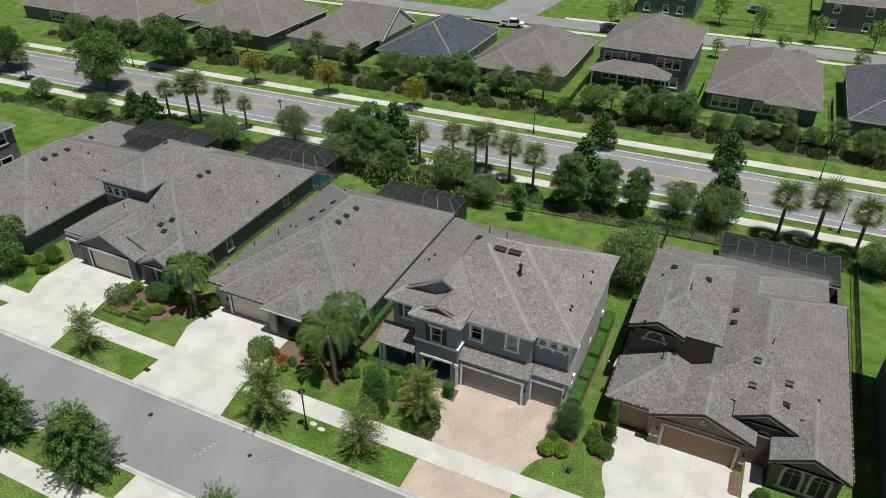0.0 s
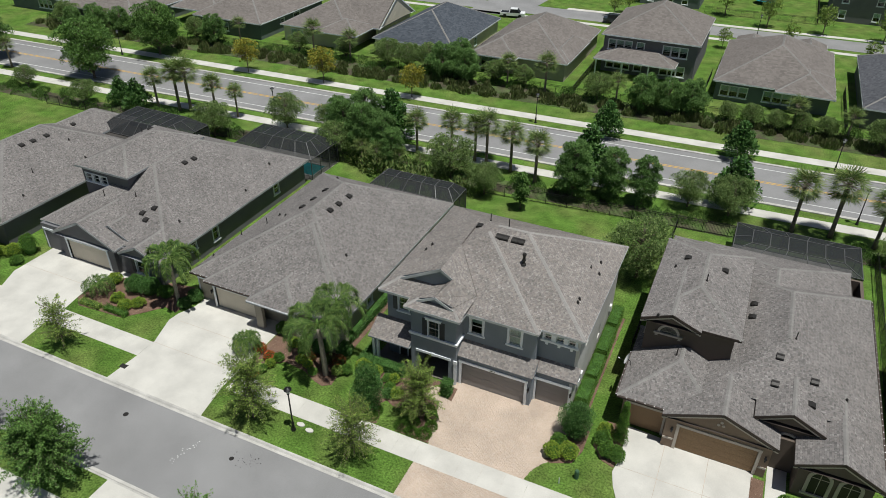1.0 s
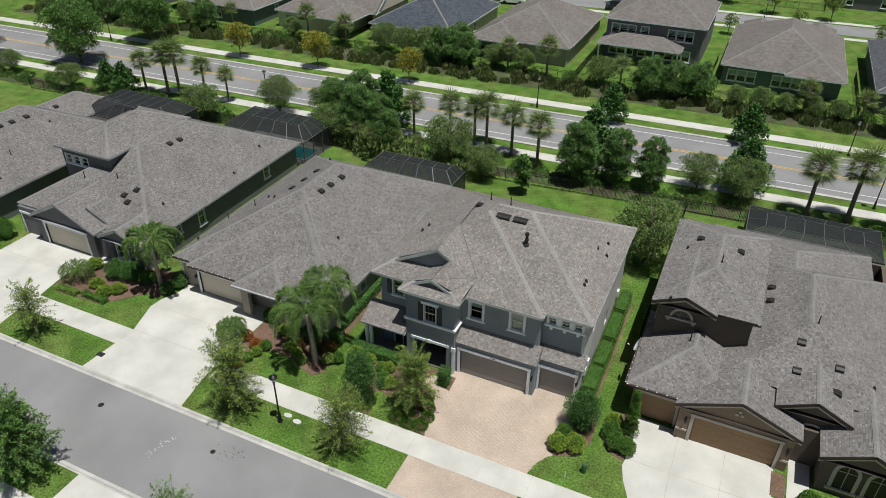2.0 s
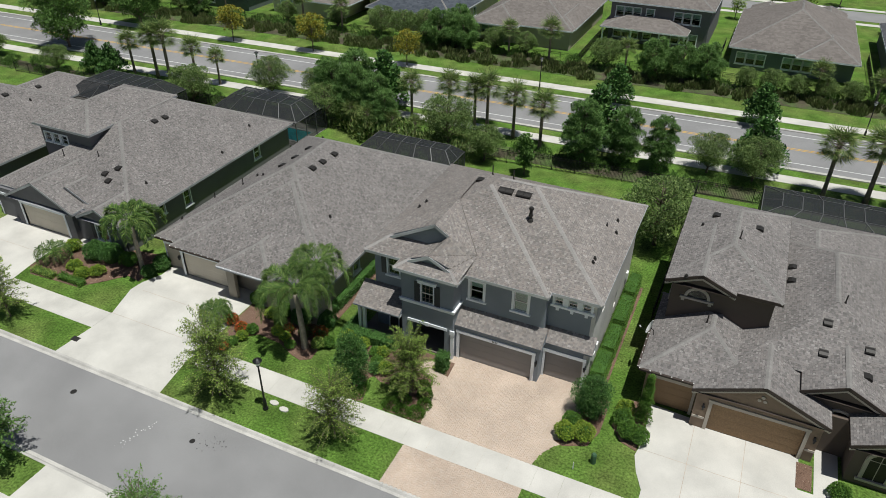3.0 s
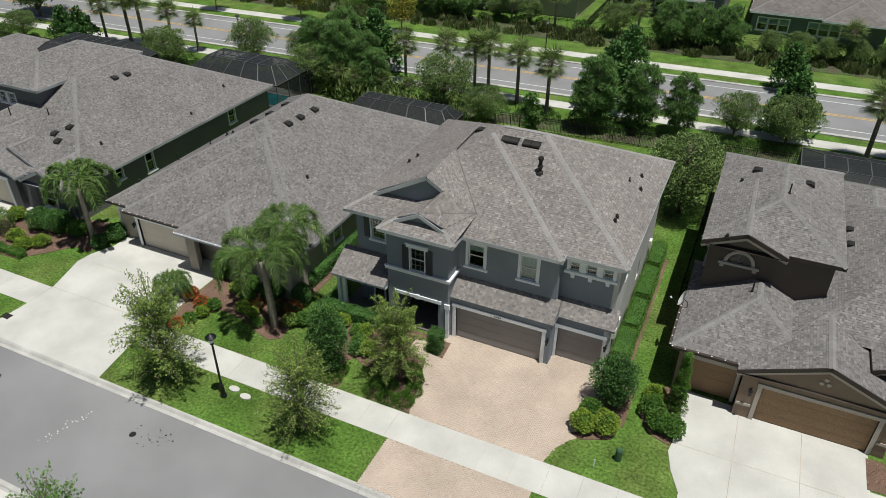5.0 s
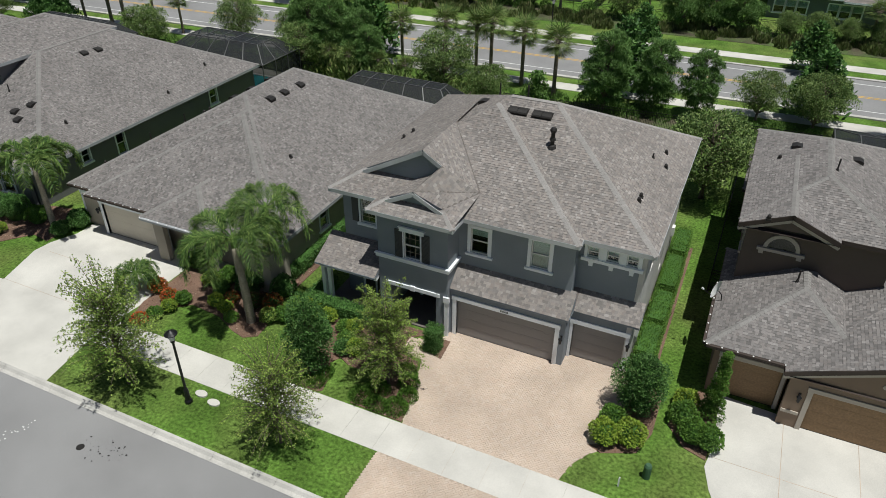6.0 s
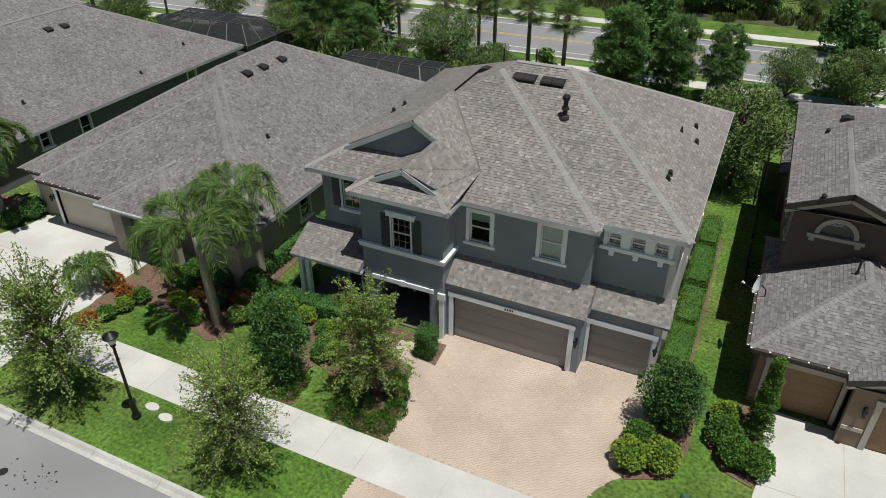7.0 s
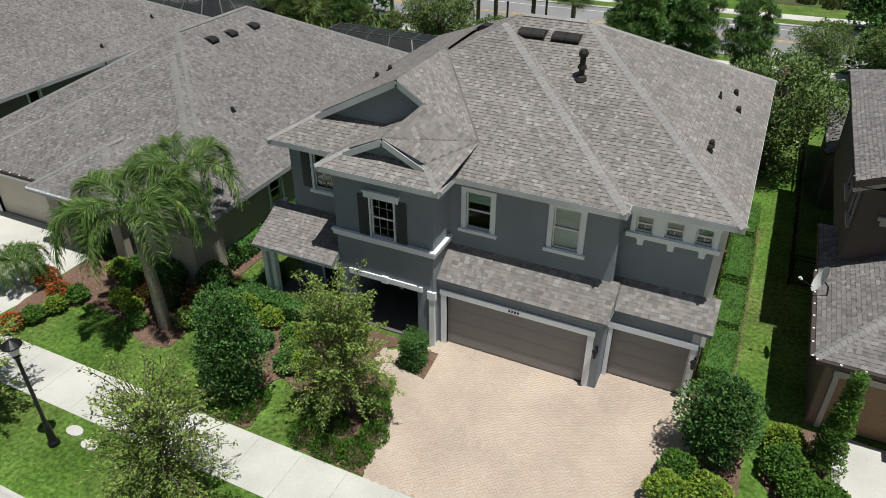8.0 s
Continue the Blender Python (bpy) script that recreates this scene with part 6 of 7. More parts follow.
hedge("clipped dark hedge before the porch", -7.7, -4.3, -1.45, -0.75, 0.75, 85, LEAF_DARK, leaf=0.1)
hedge("clipped dark hedge beside the porch", -8.0, -7.4, -1.5, 0.9, 0.75, 86, LEAF_DARK, leaf=0.1)
hedge("clipped dark box shrub at the entry", -0.85, -0.2, -1.85, -1.1, 1.3, 87, LEAF_DARK, leaf=0.075, dens=800)
hedge("low dark hedge along the taupe wall", -10.3, -9.7, 0.4, 7.0, 0.8, 88, LEAF_DARK, leaf=0.12, dens=150)
hedge("low clipped edging hedge in the slate house bed", -33.6, -31.4, -5.2, -4.7, 0.4, 89, LEAF_OLIVE, leaf=0.1)
hedge("low clipped edging hedge in the slate house bed", -31.0, -28.6, -5.0, -4.5, 0.4, 90, LEAF_HEDGE, leaf=0.1)
for i, (x, y, r, h, m, lb) in enumerate((
    (8.2, -3.6, 0.62, 1.05, LEAF_LIME, "round clipped lime green shrub beside the drive"), (9.2, -3.2, 0.66, 1.05, LEAF_LIME, "round clipped lime green shrub beside the drive"), (8.35, -2.6, 0.55, 1.0, LEAF_HEDGE, "round clipped green shrub beside the drive"),
    (11.0, -0.3, 0.55, 1.0, LEAF_LIME, "round clipped green shrub by the cypress"), (11.0, -1.2, 0.6, 1.05, LEAF_HEDGE, "round clipped green shrub by the cypress"), (11.5, -2.0, 0.62, 1.05, LEAF_HEDGE, "round clipped green shrub by the cypress"), (12.15, -2.1, 0.6, 1.05, LEAF_HEDGE, "round clipped green shrub by the cypress"),
    (-15.8, -3.5, 0.5, 0.75, LEAF_FLOWER, "red flowering shrub in the bed"), (-14.6, -3.9, 0.45, 0.7, LEAF_FLOWER, "red flowering shrub in the bed"), (-14.6, -6.0, 0.45, 0.65, LEAF_FLOWER, "red flowering shrub in the bed"),
    (-14.3, -5.3, 0.42, 0.6, LEAF_HEDGE, "round clipped green shrub in the bed"), (-14.05, -4.55, 0.42, 0.6, LEAF_LIME, "round yellow green shrub in the bed"), (-13.8, -3.75, 0.42, 0.7, LEAF_HEDGE, "round clipped green shrub in the bed"), (-12.15, -3.2, 0.42, 0.7, LEAF_LIME, "round yellow green shrub in the bed"),
    (-15.5, -0.75, 0.65, 0.9, LEAF_HEDGE, "round green shrub at the end of the drive"), (-13.6, -1.8, 0.5, 0.8, LEAF_LIME, "lime shrub in the bed"), (-10.3, -2.4, 0.5, 0.8, LEAF_BRONZE, "dark red leaved shrub under the palm"), (-9.3, -2.2, 0.55, 0.9, LEAF_RED, "dark red leaved shrub under the palm"), (-11.3, -1.4, 0.8, 1.2, LEAF_DARK, "dark shrub under the palm"), (-9.6, -0.9, 0.7, 1.1, LEAF_DARK, "dark shrub under the palm"),
    (-7.3, -1.9, 0.65, 1.0, LEAF_LIME, "yellow green shrub before the porch"), (-6.2, -1.8, 0.45, 0.75, LEAF_LIME, "round lime shrub before the porch"), (-5.8, -2.9, 0.45, 0.6, LEAF_DARK, "low grey green shrub before the porch"), (-5.1, -2.1, 0.4, 0.6, LEAF_HEDGE, "low green shrub before the porch"), (-4.6, -2.0, 0.45, 0.7, LEAF_LIME, "lime shrub before the porch"), (-4.5, -2.9, 0.45, 0.65, LEAF_HEDGE, "low green shrub before the porch"), (-4.3, -3.5, 0.45, 0.65, LEAF_DARK, "low green shrub before the porch"), (-3.7, -3.3, 0.5, 0.8, LEAF_LIME, "lime shrub before the porch"), (-2.9, -1.6, 0.5, 0.8, LEAF_HEDGE, "green shrub by the entry"),
    (-33.2, -1.5, 0.65, 0.9, LEAF_LIME, "round lime shrub by the garage"), (-31.0, -3.4, 0.6, 0.7, LEAF_LIME, "yellow green shrub in the slate house bed"), (-29.6, -3.9, 0.65, 0.7, LEAF_LIME, "yellow green shrub in the slate house bed"), (-28.8, -3.2, 0.6, 0.7, LEAF_LIME, "yellow green shrub in the slate house bed"), (-30.6, -1.6, 0.9, 1.5, LEAF_DARK, "large dark shrub in the slate house bed"), (-29.2, -1.4, 0.9, 1.6, LEAF_DARK, "large dark shrub in the slate house bed"), (-27.6, -1.2, 0.7, 1.1, LEAF_HEDGE, "green shrub in the slate house bed"), (-24.9, -0.5, 0.7, 1.1, LEAF_DARK, "dark shrub by the garage"), (-25.2, -1.6, 0.6, 0.8, LEAF_DARK, "dark red shrub by the garage"),
    (-44.2, -1.4, 0.8, 2.0, LEAF_HEDGE, "tall green shrub by the drive"), (-45.6, -2.2, 0.8, 0.9, LEAF_LIME, "lime shrub by the drive"), (-46.8, -3.0, 0.8, 0.8, LEAF_LIME, "lime shrub by the drive"), (-43.8, -3.2, 0.6, 0.8, LEAF_HEDGE, "green shrub by the drive"),
    (-12.6, -2.2, 0.45, 0.7, LEAF_HEDGE, "low green shrub in the bed"), (-11.6, -2.6, 0.4, 0.6, LEAF_RED, "red flowering shrub in the bed"), (-11.4, -3.4, 0.4, 0.6, LEAF_LIME, "round yellow green shrub in the bed"), (-10.6, -3.9, 0.38, 0.55, LEAF_HEDGE, "round clipped green shrub in the bed"), (-12.9, -1.2, 0.6, 0.9, LEAF_HEDGE, "green shrub close to the taupe wall"), (-8.9, -3.1, 0.45, 0.8, LEAF_OLIVE, "loose green shrub under the palm"), (-8.3, -2.7, 0.45, 0.8, LEAF_HEDGE, "loose green shrub under the palm"),
    (21.2, -4.0, 0.6, 0.8, LEAF_HEDGE, "low green shrub by the entry path"), (22.2, -4.1, 0.55, 0.7, LEAF_HEDGE, "low green shrub by the entry path"), (22.6, -1.4, 0.6, 0.8, LEAF_HEDGE, "low green shrub by the entry path"))):
    shrub("shrub", lb, x, y, r, r, h, m, 100 + i, n=int(900 * r * r / 0.25), leaf=0.10, tight=0.86)
crown_tree("cypress", "slim dark green cypress beside the garage", 12.05, -0.5, 4.0, 0.36, 0.05, LEAF_HEDGE, 150, clumps=40, leaves=8000, leaf=0.08, shape="cone", trunk=0.05, clump_r=0.35, least=0.16)
thicket("ground_cover", "low dark ground cover shrubs under the trees", [(-2.0, -5.7, 0.6, 0.5, 0.45), (-1.1, -5.9, 0.6, 0.4, 0.45), (-0.3, -5.7, 0.55, 0.5, 0.5), (-0.15, -4.9, 0.45, 0.5, 0.5), (-0.5, -4.1, 0.5, 0.5, 0.5), (-0.9, -3.5, 0.5, 0.4, 0.45), (-1.6, -5.0, 0.6, 0.5, 0.4),
    (-5.8, -6.0, 0.6, 0.35, 0.35), (-4.9, -6.0, 0.6, 0.35, 0.4), (-4.3, -5.8, 0.45, 0.4, 0.4), (-4.2, -5.2, 0.35, 0.5, 0.35)], LEAF_HEDGE, 151, 4200, 0.10, 0.5)

# ---- blades on the nearest lawns ----
def blades(name, poly, seed, n=420):
    g = np.random.default_rng(seed)
    xs, ys = [p[0] for p in poly], [p[1] for p in poly]
    k = int((max(xs) - min(xs)) * (max(ys) - min(ys)) * n)
    px, py = g.uniform(min(xs), max(xs), k), g.uniform(min(ys), max(ys), k)
    c = np.zeros(k, bool)
    for i in range(len(poly)):
        (xa, ya), (xb, yb) = poly[i], poly[i - 1]
        if ya != yb:
            c ^= ((ya > py) != (yb > py)) & (px < (xb - xa) * (py - ya) / (yb - ya) + xa)
    pos = np.stack([px[c], py[c], np.full(int(c.sum()), 0.02)], 1)
    al, ac = leaf_axes(g, np.tile(np.array([0.0, 0.0, 0.6]), (len(pos), 1)), 0.9)
    al[:, 2] = np.abs(al[:, 2])
    ln = 0.03 + 0.04 * g.random(len(pos))
    s = Shape().leaves(pos + al * (ln / 2)[:, None], al, ac, ln, 0.011)
    tagged(part(name, s, LEAF_GRASS), "short green grass blades of the lawn", "grass", "", "stuff")


blades("verge_grass", [(-15.4, KY + 0.02), (0.05, KY + 0.02), (0.1, -8.1), (-15.8, -8.1)], 301)
blades("verge_grass", [(-34.0, KY + 0.02), (-24.5, KY + 0.02), (-24.3, -8.1), (-34.1, -8.1)], 302, 160)
blades("verge_grass", [(7.3, KY + 0.02), (12.3, KY + 0.02), (12.5, -8.1), (7.25, -8.1)], 303)
blades("lawn_grass", [(-15.4, -6.25), (-6.5, -6.25), (-6.4, -5.0), (-5.9, -3.8), (-7.4, -2.6), (-8.4, -1.1), (-8.6, 2.0), (-9.2, 2.0), (-9.2, -1.8), (-8.7, -3.4), (-8.6, -4.4), (-9.3, -4.8), (-10.1, -4.6), (-11.4, -4.0), (-13.3, -3.8), (-14.0, -4.4), (-14.9, -6.1)], 304)
blades("lawn_grass", [(-3.2, -6.25), (-2.55, -6.25), (-2.7, -5.4), (-3.0, -4.4), (-3.6, -4.25), (-4.1, -4.0), (-4.4, -4.3), (-3.5, -5.2)], 305)
blades("lawn_grass", [(7.25, -6.25), (12.9, -6.25), (12.4, -4.3), (12.1, -3.0), (11.2, -2.7), (10.4, -1.7), (10.8, 1.0), (10.7, 16.0), (9.5, 16.0), (9.5, 0.8), (10.05, 0.3), (10.05, -2.4), (9.65, -3.8), (8.3, -4.4), (7.9, -4.6)], 306, 260)
blades("lawn_grass", [(-33.4, -6.25), (-24.3, -6.25), (-25.1, -3.6), (-26.6, -2.5), (-28.0, -4.1), (-29.0, -5.2), (-33.5, -5.5)], 307, 140)

# ---- street furniture ----
def lamp_post(x, y, h, label, group):
    t = thing("street_lamp", x, y, 0, label, "street lamp", group)
    part("base", Shape().tube([(x, y, -0.05), (x, y, 0.12), (x, y, 0.2), (x, y, 0.75), (x, y, 0.85)], [0.17, 0.17, 0.12, 0.1, 0.07], 10), BLACK, t)
    part("pole", Shape().tube([(x, y, 0.8), (x, y, h - 0.62)], [0.06, 0.05], 10), BLACK, t)
    part("collar", Shape().tube([(x, y, h - 0.66), (x, y, h - 0.6), (x, y, h - 0.5)], [0.06, 0.1, 0.08], 10), BLACK, t)
    part("lantern", Shape().tube([(x, y, h - 0.5), (x, y, h - 0.2)], [0.11, 0.19], 12), WHITE, t, "frosted lantern glass")
    part("cap", Shape().tube([(x, y, h - 0.21), (x, y, h - 0.17), (x, y, h - 0.08), (x, y, h)], [0.27, 0.27, 0.16, 0.02], 14), BLACK, t)


lamp_post(-8.68, -9.15, 4.05, "black post lamp in the grass verge", "street lamps")
for u, w in ((-43.7, -6.0), (27.5, -6.2), (-10.6, 6.2), (-82, 6.2), (26, 6.4)):
    p = on_road(u, w)
    lamp_post(p[0], p[1], 4.2, "black post lamp beside the wide road", "street lamps")
lamp_post(13.0, 105.5, 4.2, "black post lamp in the distance", "street lamps")
for x, y in ((-8.5, -8.55), (-7.65, -8.75)):
    s = Shape().tube([(x, y, -0.02), (x, y, 0.075)], [0.27, 0.27], 12)
    s.v = [(x + (a - x) * 1.15, y + (b - y) * 0.7, c) for a, b, c in s.v]
    tagged(part("utility_cover", s, CONCRETE), "pale oval utility cover in the grass", "utility cover", "utility covers")
for x, y in ((-24.2, -9.4), (-23.8, -18.9), (-22.1, -18.4)):
    tagged(part("valve_box", Shape().box(x - 0.3, x + 0.3, y - 0.2, y + 0.2, -0.02, 0.03), VENT), "dark valve box lid in the grass", "utility cover", "valve boxes")
tagged(part("utility_pedestal", Shape().tube([(10.2, -4.7, -0.02), (10.2, -4.7, 0.62), (10.2, -4.7, 0.72)], [0.16, 0.15, 0.1], 12), GREEN_BOX), "green utility pedestal in the lawn", "utility box")
tagged(part("marker_stake", Shape().box(9.28, 9.34, -5.63, -5.6, 0, 0.55), WHITE), "thin white marker stake in the lawn", "stake")
rr = random.Random(5)
for x, y, r in ((-20.4, -12.95, 0.2), (-11.05, -12.9, 0.17)):
    s = Shape().tube([(x, y, -0.14), (x, y, -0.124)], [r, r], 12)
    tagged(part("valve_cover", s, VENT), "dark round valve cover in the asphalt", "utility cover", "valve covers")
spots = Shape()
for i in range(34):
    x, y, r = -9.9 + rr.gauss(0, 0.55), -12.5 + rr.gauss(0, 0.3), rr.uniform(0.012, 0.045)
    spots.poly([(x + r * math.cos(a) * rr.uniform(0.6, 1.3), y + r * math.sin(a) * rr.uniform(0.6, 1.3), -0.1265) for a in [k * math.pi / 4 for k in range(8)]])
tagged(part("oil_stain", spots, VENT), "dark oil spots on the asphalt", "stain", "", "stuff")
chalk = Shape()
for i in range(26):
    x, y = -13.9 + rr.gauss(0, 0.12) - i * 0.028, -12.7 - i * 0.09 + rr.gauss(0, 0.06)
    r = rr.uniform(0.015, 0.055)
    chalk.poly([(x + r * math.cos(a) * rr.uniform(0.5, 1.3), y + r * math.sin(a) * rr.uniform(0.3, 1.0), -0.1265) for a in [k * math.pi / 4 for k in range(8)]])
tagged(part("paint_scuff", chalk, LINE_W), "pale paint scuffs on the asphalt", "stain", "", "stuff")


# ---- roof vents, dish, gutters ----
def place_vents(key, boxes, pipes=(), hoods=()):
    for x, y in boxes:
        z, (dx, dy), p = on_roof(key, x, y)
        box_vent(x, y, z + 0.02, dx, dy, p)
    for x, y, h in pipes:
        z = on_roof(key, x, y)[0]
        pipe_vent(x, y, z, h)
    for x, y in hoods:
        small_vent(x, y, on_roof(key, x, y)[0] + 0.05)


place_vents("a", [(-0.05, 6.75), (0.45, 6.75), (1.2, 6.75), (1.7, 6.75), (-2.2, 8.2)], [(6.75, 8.6, 0.25), (0.2, 8.2, 0.7), (-1.6, 9.0, 0.7)], [(7.2, 9.9), (7.45, 8.5), (7.0, 4.1), (7.0, 4.55), (-5.6, 5.6), (-5.4, 6.3)])
pipe_vent(2.5, 5.2, on_roof("a", 2.5, 5.2)[0], 0.75, 0.1, VENT, True, "tall dark capped flue on the shingle roof")
place_vents("b", [(-16.4, 8.5), (-16.35, 9.85), (-16.3, 11.5), (-19.4, 8.6), (-19.2, 10.1), (-19.1, 11.9)], [(-22.3, 7.0, 0.6), (-24.6, 6.0, 0.5)], [(-13.0, 5.4), (-20.6, 7.6), (-21.9, 8.4), (-24.6, 2.2), (-20.6, 16.2)])
place_vents("c", [(-34.8, 10.7), (-34.7, 11.9), (-32.9, 3.0), (-32.85, 4.2), (-33.7, 3.5), (-41.4, 13.3)], [(-42.6, 13.2, 0.6), (-39.0, 4.1, 0.6), (-35.6, 4.8, 0.5)], [(-29.4, 12.7), (-30.4, 4.5), (-30.3, 17.9)])
place_vents("d", [(13.2, 13.2), (16.0, 12.5), (18.6, 12.6), (18.6, 10.9), (20.6, 6.4), (20.6, 4.6), (22.9, 5.4), (22.9, 3.7)], [(14.9, 9.9, 0.6), (21.4, 8.2, 0.6), (14.2, 4.8, 0.6)], [(12.5, 12.0), (12.4, 5.4), (25.0, 5.4)])
place_vents("e", [(-52.7, 6.5), (-52.65, 7.8), (-52.6, 9.4), (-57.0, 16.0)], [(-49.7, 4.8, 0.5)], [(-48.7, 10.3), (-51.2, 10.8), (-48.0, 2.0)])
dish = thing("satellite_dish", 11.15, 4.0, 3.1, "pale grey satellite dish on the roof edge", "satellite dish")
s = Shape()
dn = Vector((-0.92, -0.1, 0.35)).normalized()
dx_ = dn.cross(Vector((0, 0, 1))).normalized()
dy_ = dx_.cross(dn)
dc = Vector((11.05, 3.95, 3.6))
for k in range(5):
    for i in range(18):
        a, q = 2 * math.pi * i / 18, 0.46 * k / 4
        s.v.append(tuple(dc + (dx_ * math.cos(a) * 0.85 + dy_ * math.sin(a)) * q - dn * 0.10 * (1 - (k / 4) ** 2)))
for k in range(4):
    for i in range(18):
        s.f.append((k * 18 + i, k * 18 + (i + 1) % 18, (k + 1) * 18 + (i + 1) % 18, (k + 1) * 18 + i))
part("reflector", s, WHITE, dish, smooth=True)
part("mast", Shape().tube([(11.4, 4.0, 2.95), (11.35, 4.0, 3.35), tuple(dc - dn * 0.1)], [0.025] * 3, 6), BLACK, dish)
part("feed_arm", Shape().tube([tuple(dc - dy_ * 0.38), tuple(dc - dy_ * 0.3 + dn * 0.45)], [0.015, 0.015], 5), BLACK, dish)
part("feed_horn", Shape().tube([tuple(dc - dy_ * 0.3 + dn * 0.42), tuple(dc - dy_ * 0.26 + dn * 0.52)], [0.04, 0.05], 8), WHITE, dish)


def gutter(house, a, b, mat):
    """A box gutter along an eave with pale hangers."""
    a, b = Vector(a), Vector(b)
    gt = part("gutter", Shape().beam(a, b, 0.12, 0.13), mat, house)
    n = max(2, int((b - a).length / 0.6))
    for i in range(n + 1):
        c = a + (b - a) * i / n + Vector((0, 0, 0.07))
        part("hanger", Shape().box(c.x - 0.03, c.x + 0.03, c.y - 0.03, c.y + 0.03, c.z - 0.005, c.z + 0.012), WHITE, gt)


gutter(HD, (11.08, 0.9, 2.83), (11.08, 5.6, 2.83), FASCIA_BROWN)
gutter(HD, (11.2, 0.78, 2.83), (14.3, 0.78, 2.83), FASCIA_BROWN)
gutter(HD, (27.5, 0.0, 2.83), (27.5, 20.0, 2.83), FASCIA_BROWN)
gutter(HB, (-23.2, -0.83, 2.72), (-18.4, -0.83, 2.72), FASCIA_BROWN)
gutter(HB, (-25.2, -0.28, 2.72), (-23.4, -0.28, 2.72), FASCIA_BROWN)
gutter(HB, (-18.2, -1.58, 2.83), (-13.7, -1.58, 2.83), FASCIA_GREY)
for y, z in ((12.2, 1.1), (3.0, 1.4), (2.3, 1.2)):
    b = thing("meter_box", 8.2, y, z, "pale electrical box on the house wall", "electrical box", "electrical boxes")
    part("case", Shape().box(8.121, 8.27, y - 0.2, y + 0.2, z, z + 0.55), WHITE, b)
    part("conduit", Shape().tube([(8.18, y, 0.0), (8.18, y, z)], [0.025, 0.025], 6), WHITE, b)


# ---- fences and pool cages ----
def fence(points, h, label, step=2.4):
    for (xa, ya), (xb, yb) in zip(points, points[1:]):
        t = thing("fence", xa, ya, 0, label, "fence", "black metal fences")
        length = math.hypot(xb - xa, yb - ya)
        n = max(1, round(length / step))
        for i in range(n):
            p = [Vector((xa + (xb - xa) * k / n, ya + (yb - ya) * k / n, 0)) for k in (i, i + 1)]
            part("post", Shape().box(p[0].x - 0.03, p[0].x + 0.03, p[0].y - 0.03, p[0].y + 0.03, 0, h + 0.06), BLACK, t)
            s = Shape()
            for z in (0.15, h - 0.2, h):
                s.beam(p[0] + Vector((0, 0, z)), p[1] + Vector((0, 0, z)), 0.03, 0.035)
            m = 18
            for k in range(1, m):
                q = p[0].lerp(p[1], k / m)
                s.beam(q + Vector((0, 0, 0.08)), q + Vector((0, 0, h)), 0.02, 0.02, (1, 0, 0))
            tagged(part("panel", s, BLACK, t), kind="stuff")


FL = "black metal picket fence behind the gardens"
fence([(-9.6, 28.4), (10.9, 30.2), (28.0, 31.4)], 1.4, FL)
fence([(10.9, 30.2), (10.75, 9.0), (11.7, 9.0)], 1.4, "black metal picket fence between the gardens")
fence([(29.0, 31.5), (28.8, 10.0)], 1.4, "black metal picket fence between the gardens")
fence([(-75, 26.0), (-46.5, 27.6), (-26.0, 28.2)], 1.4, FL)
fence([(-110, 56.0), (-64, 59.5), (-40, 61.0), (-9.4, 61.6), (9.5, 63.0), (45, 64.5)], 1.3, FL)
fence([(-9.4, 61.6), (-9.6, 76.0)], 1.3, FL)
fence([(8.2, 63.0), (8.2, 80.0)], 1.3, FL)
fence([(27.0, 64.0), (27.0, 80.0)], 1.3, FL)
fence([(2.0, 119.0), (23.0, 119.5), (23.0, 150.0)], 1.4, "black metal fence round a distant lawn")


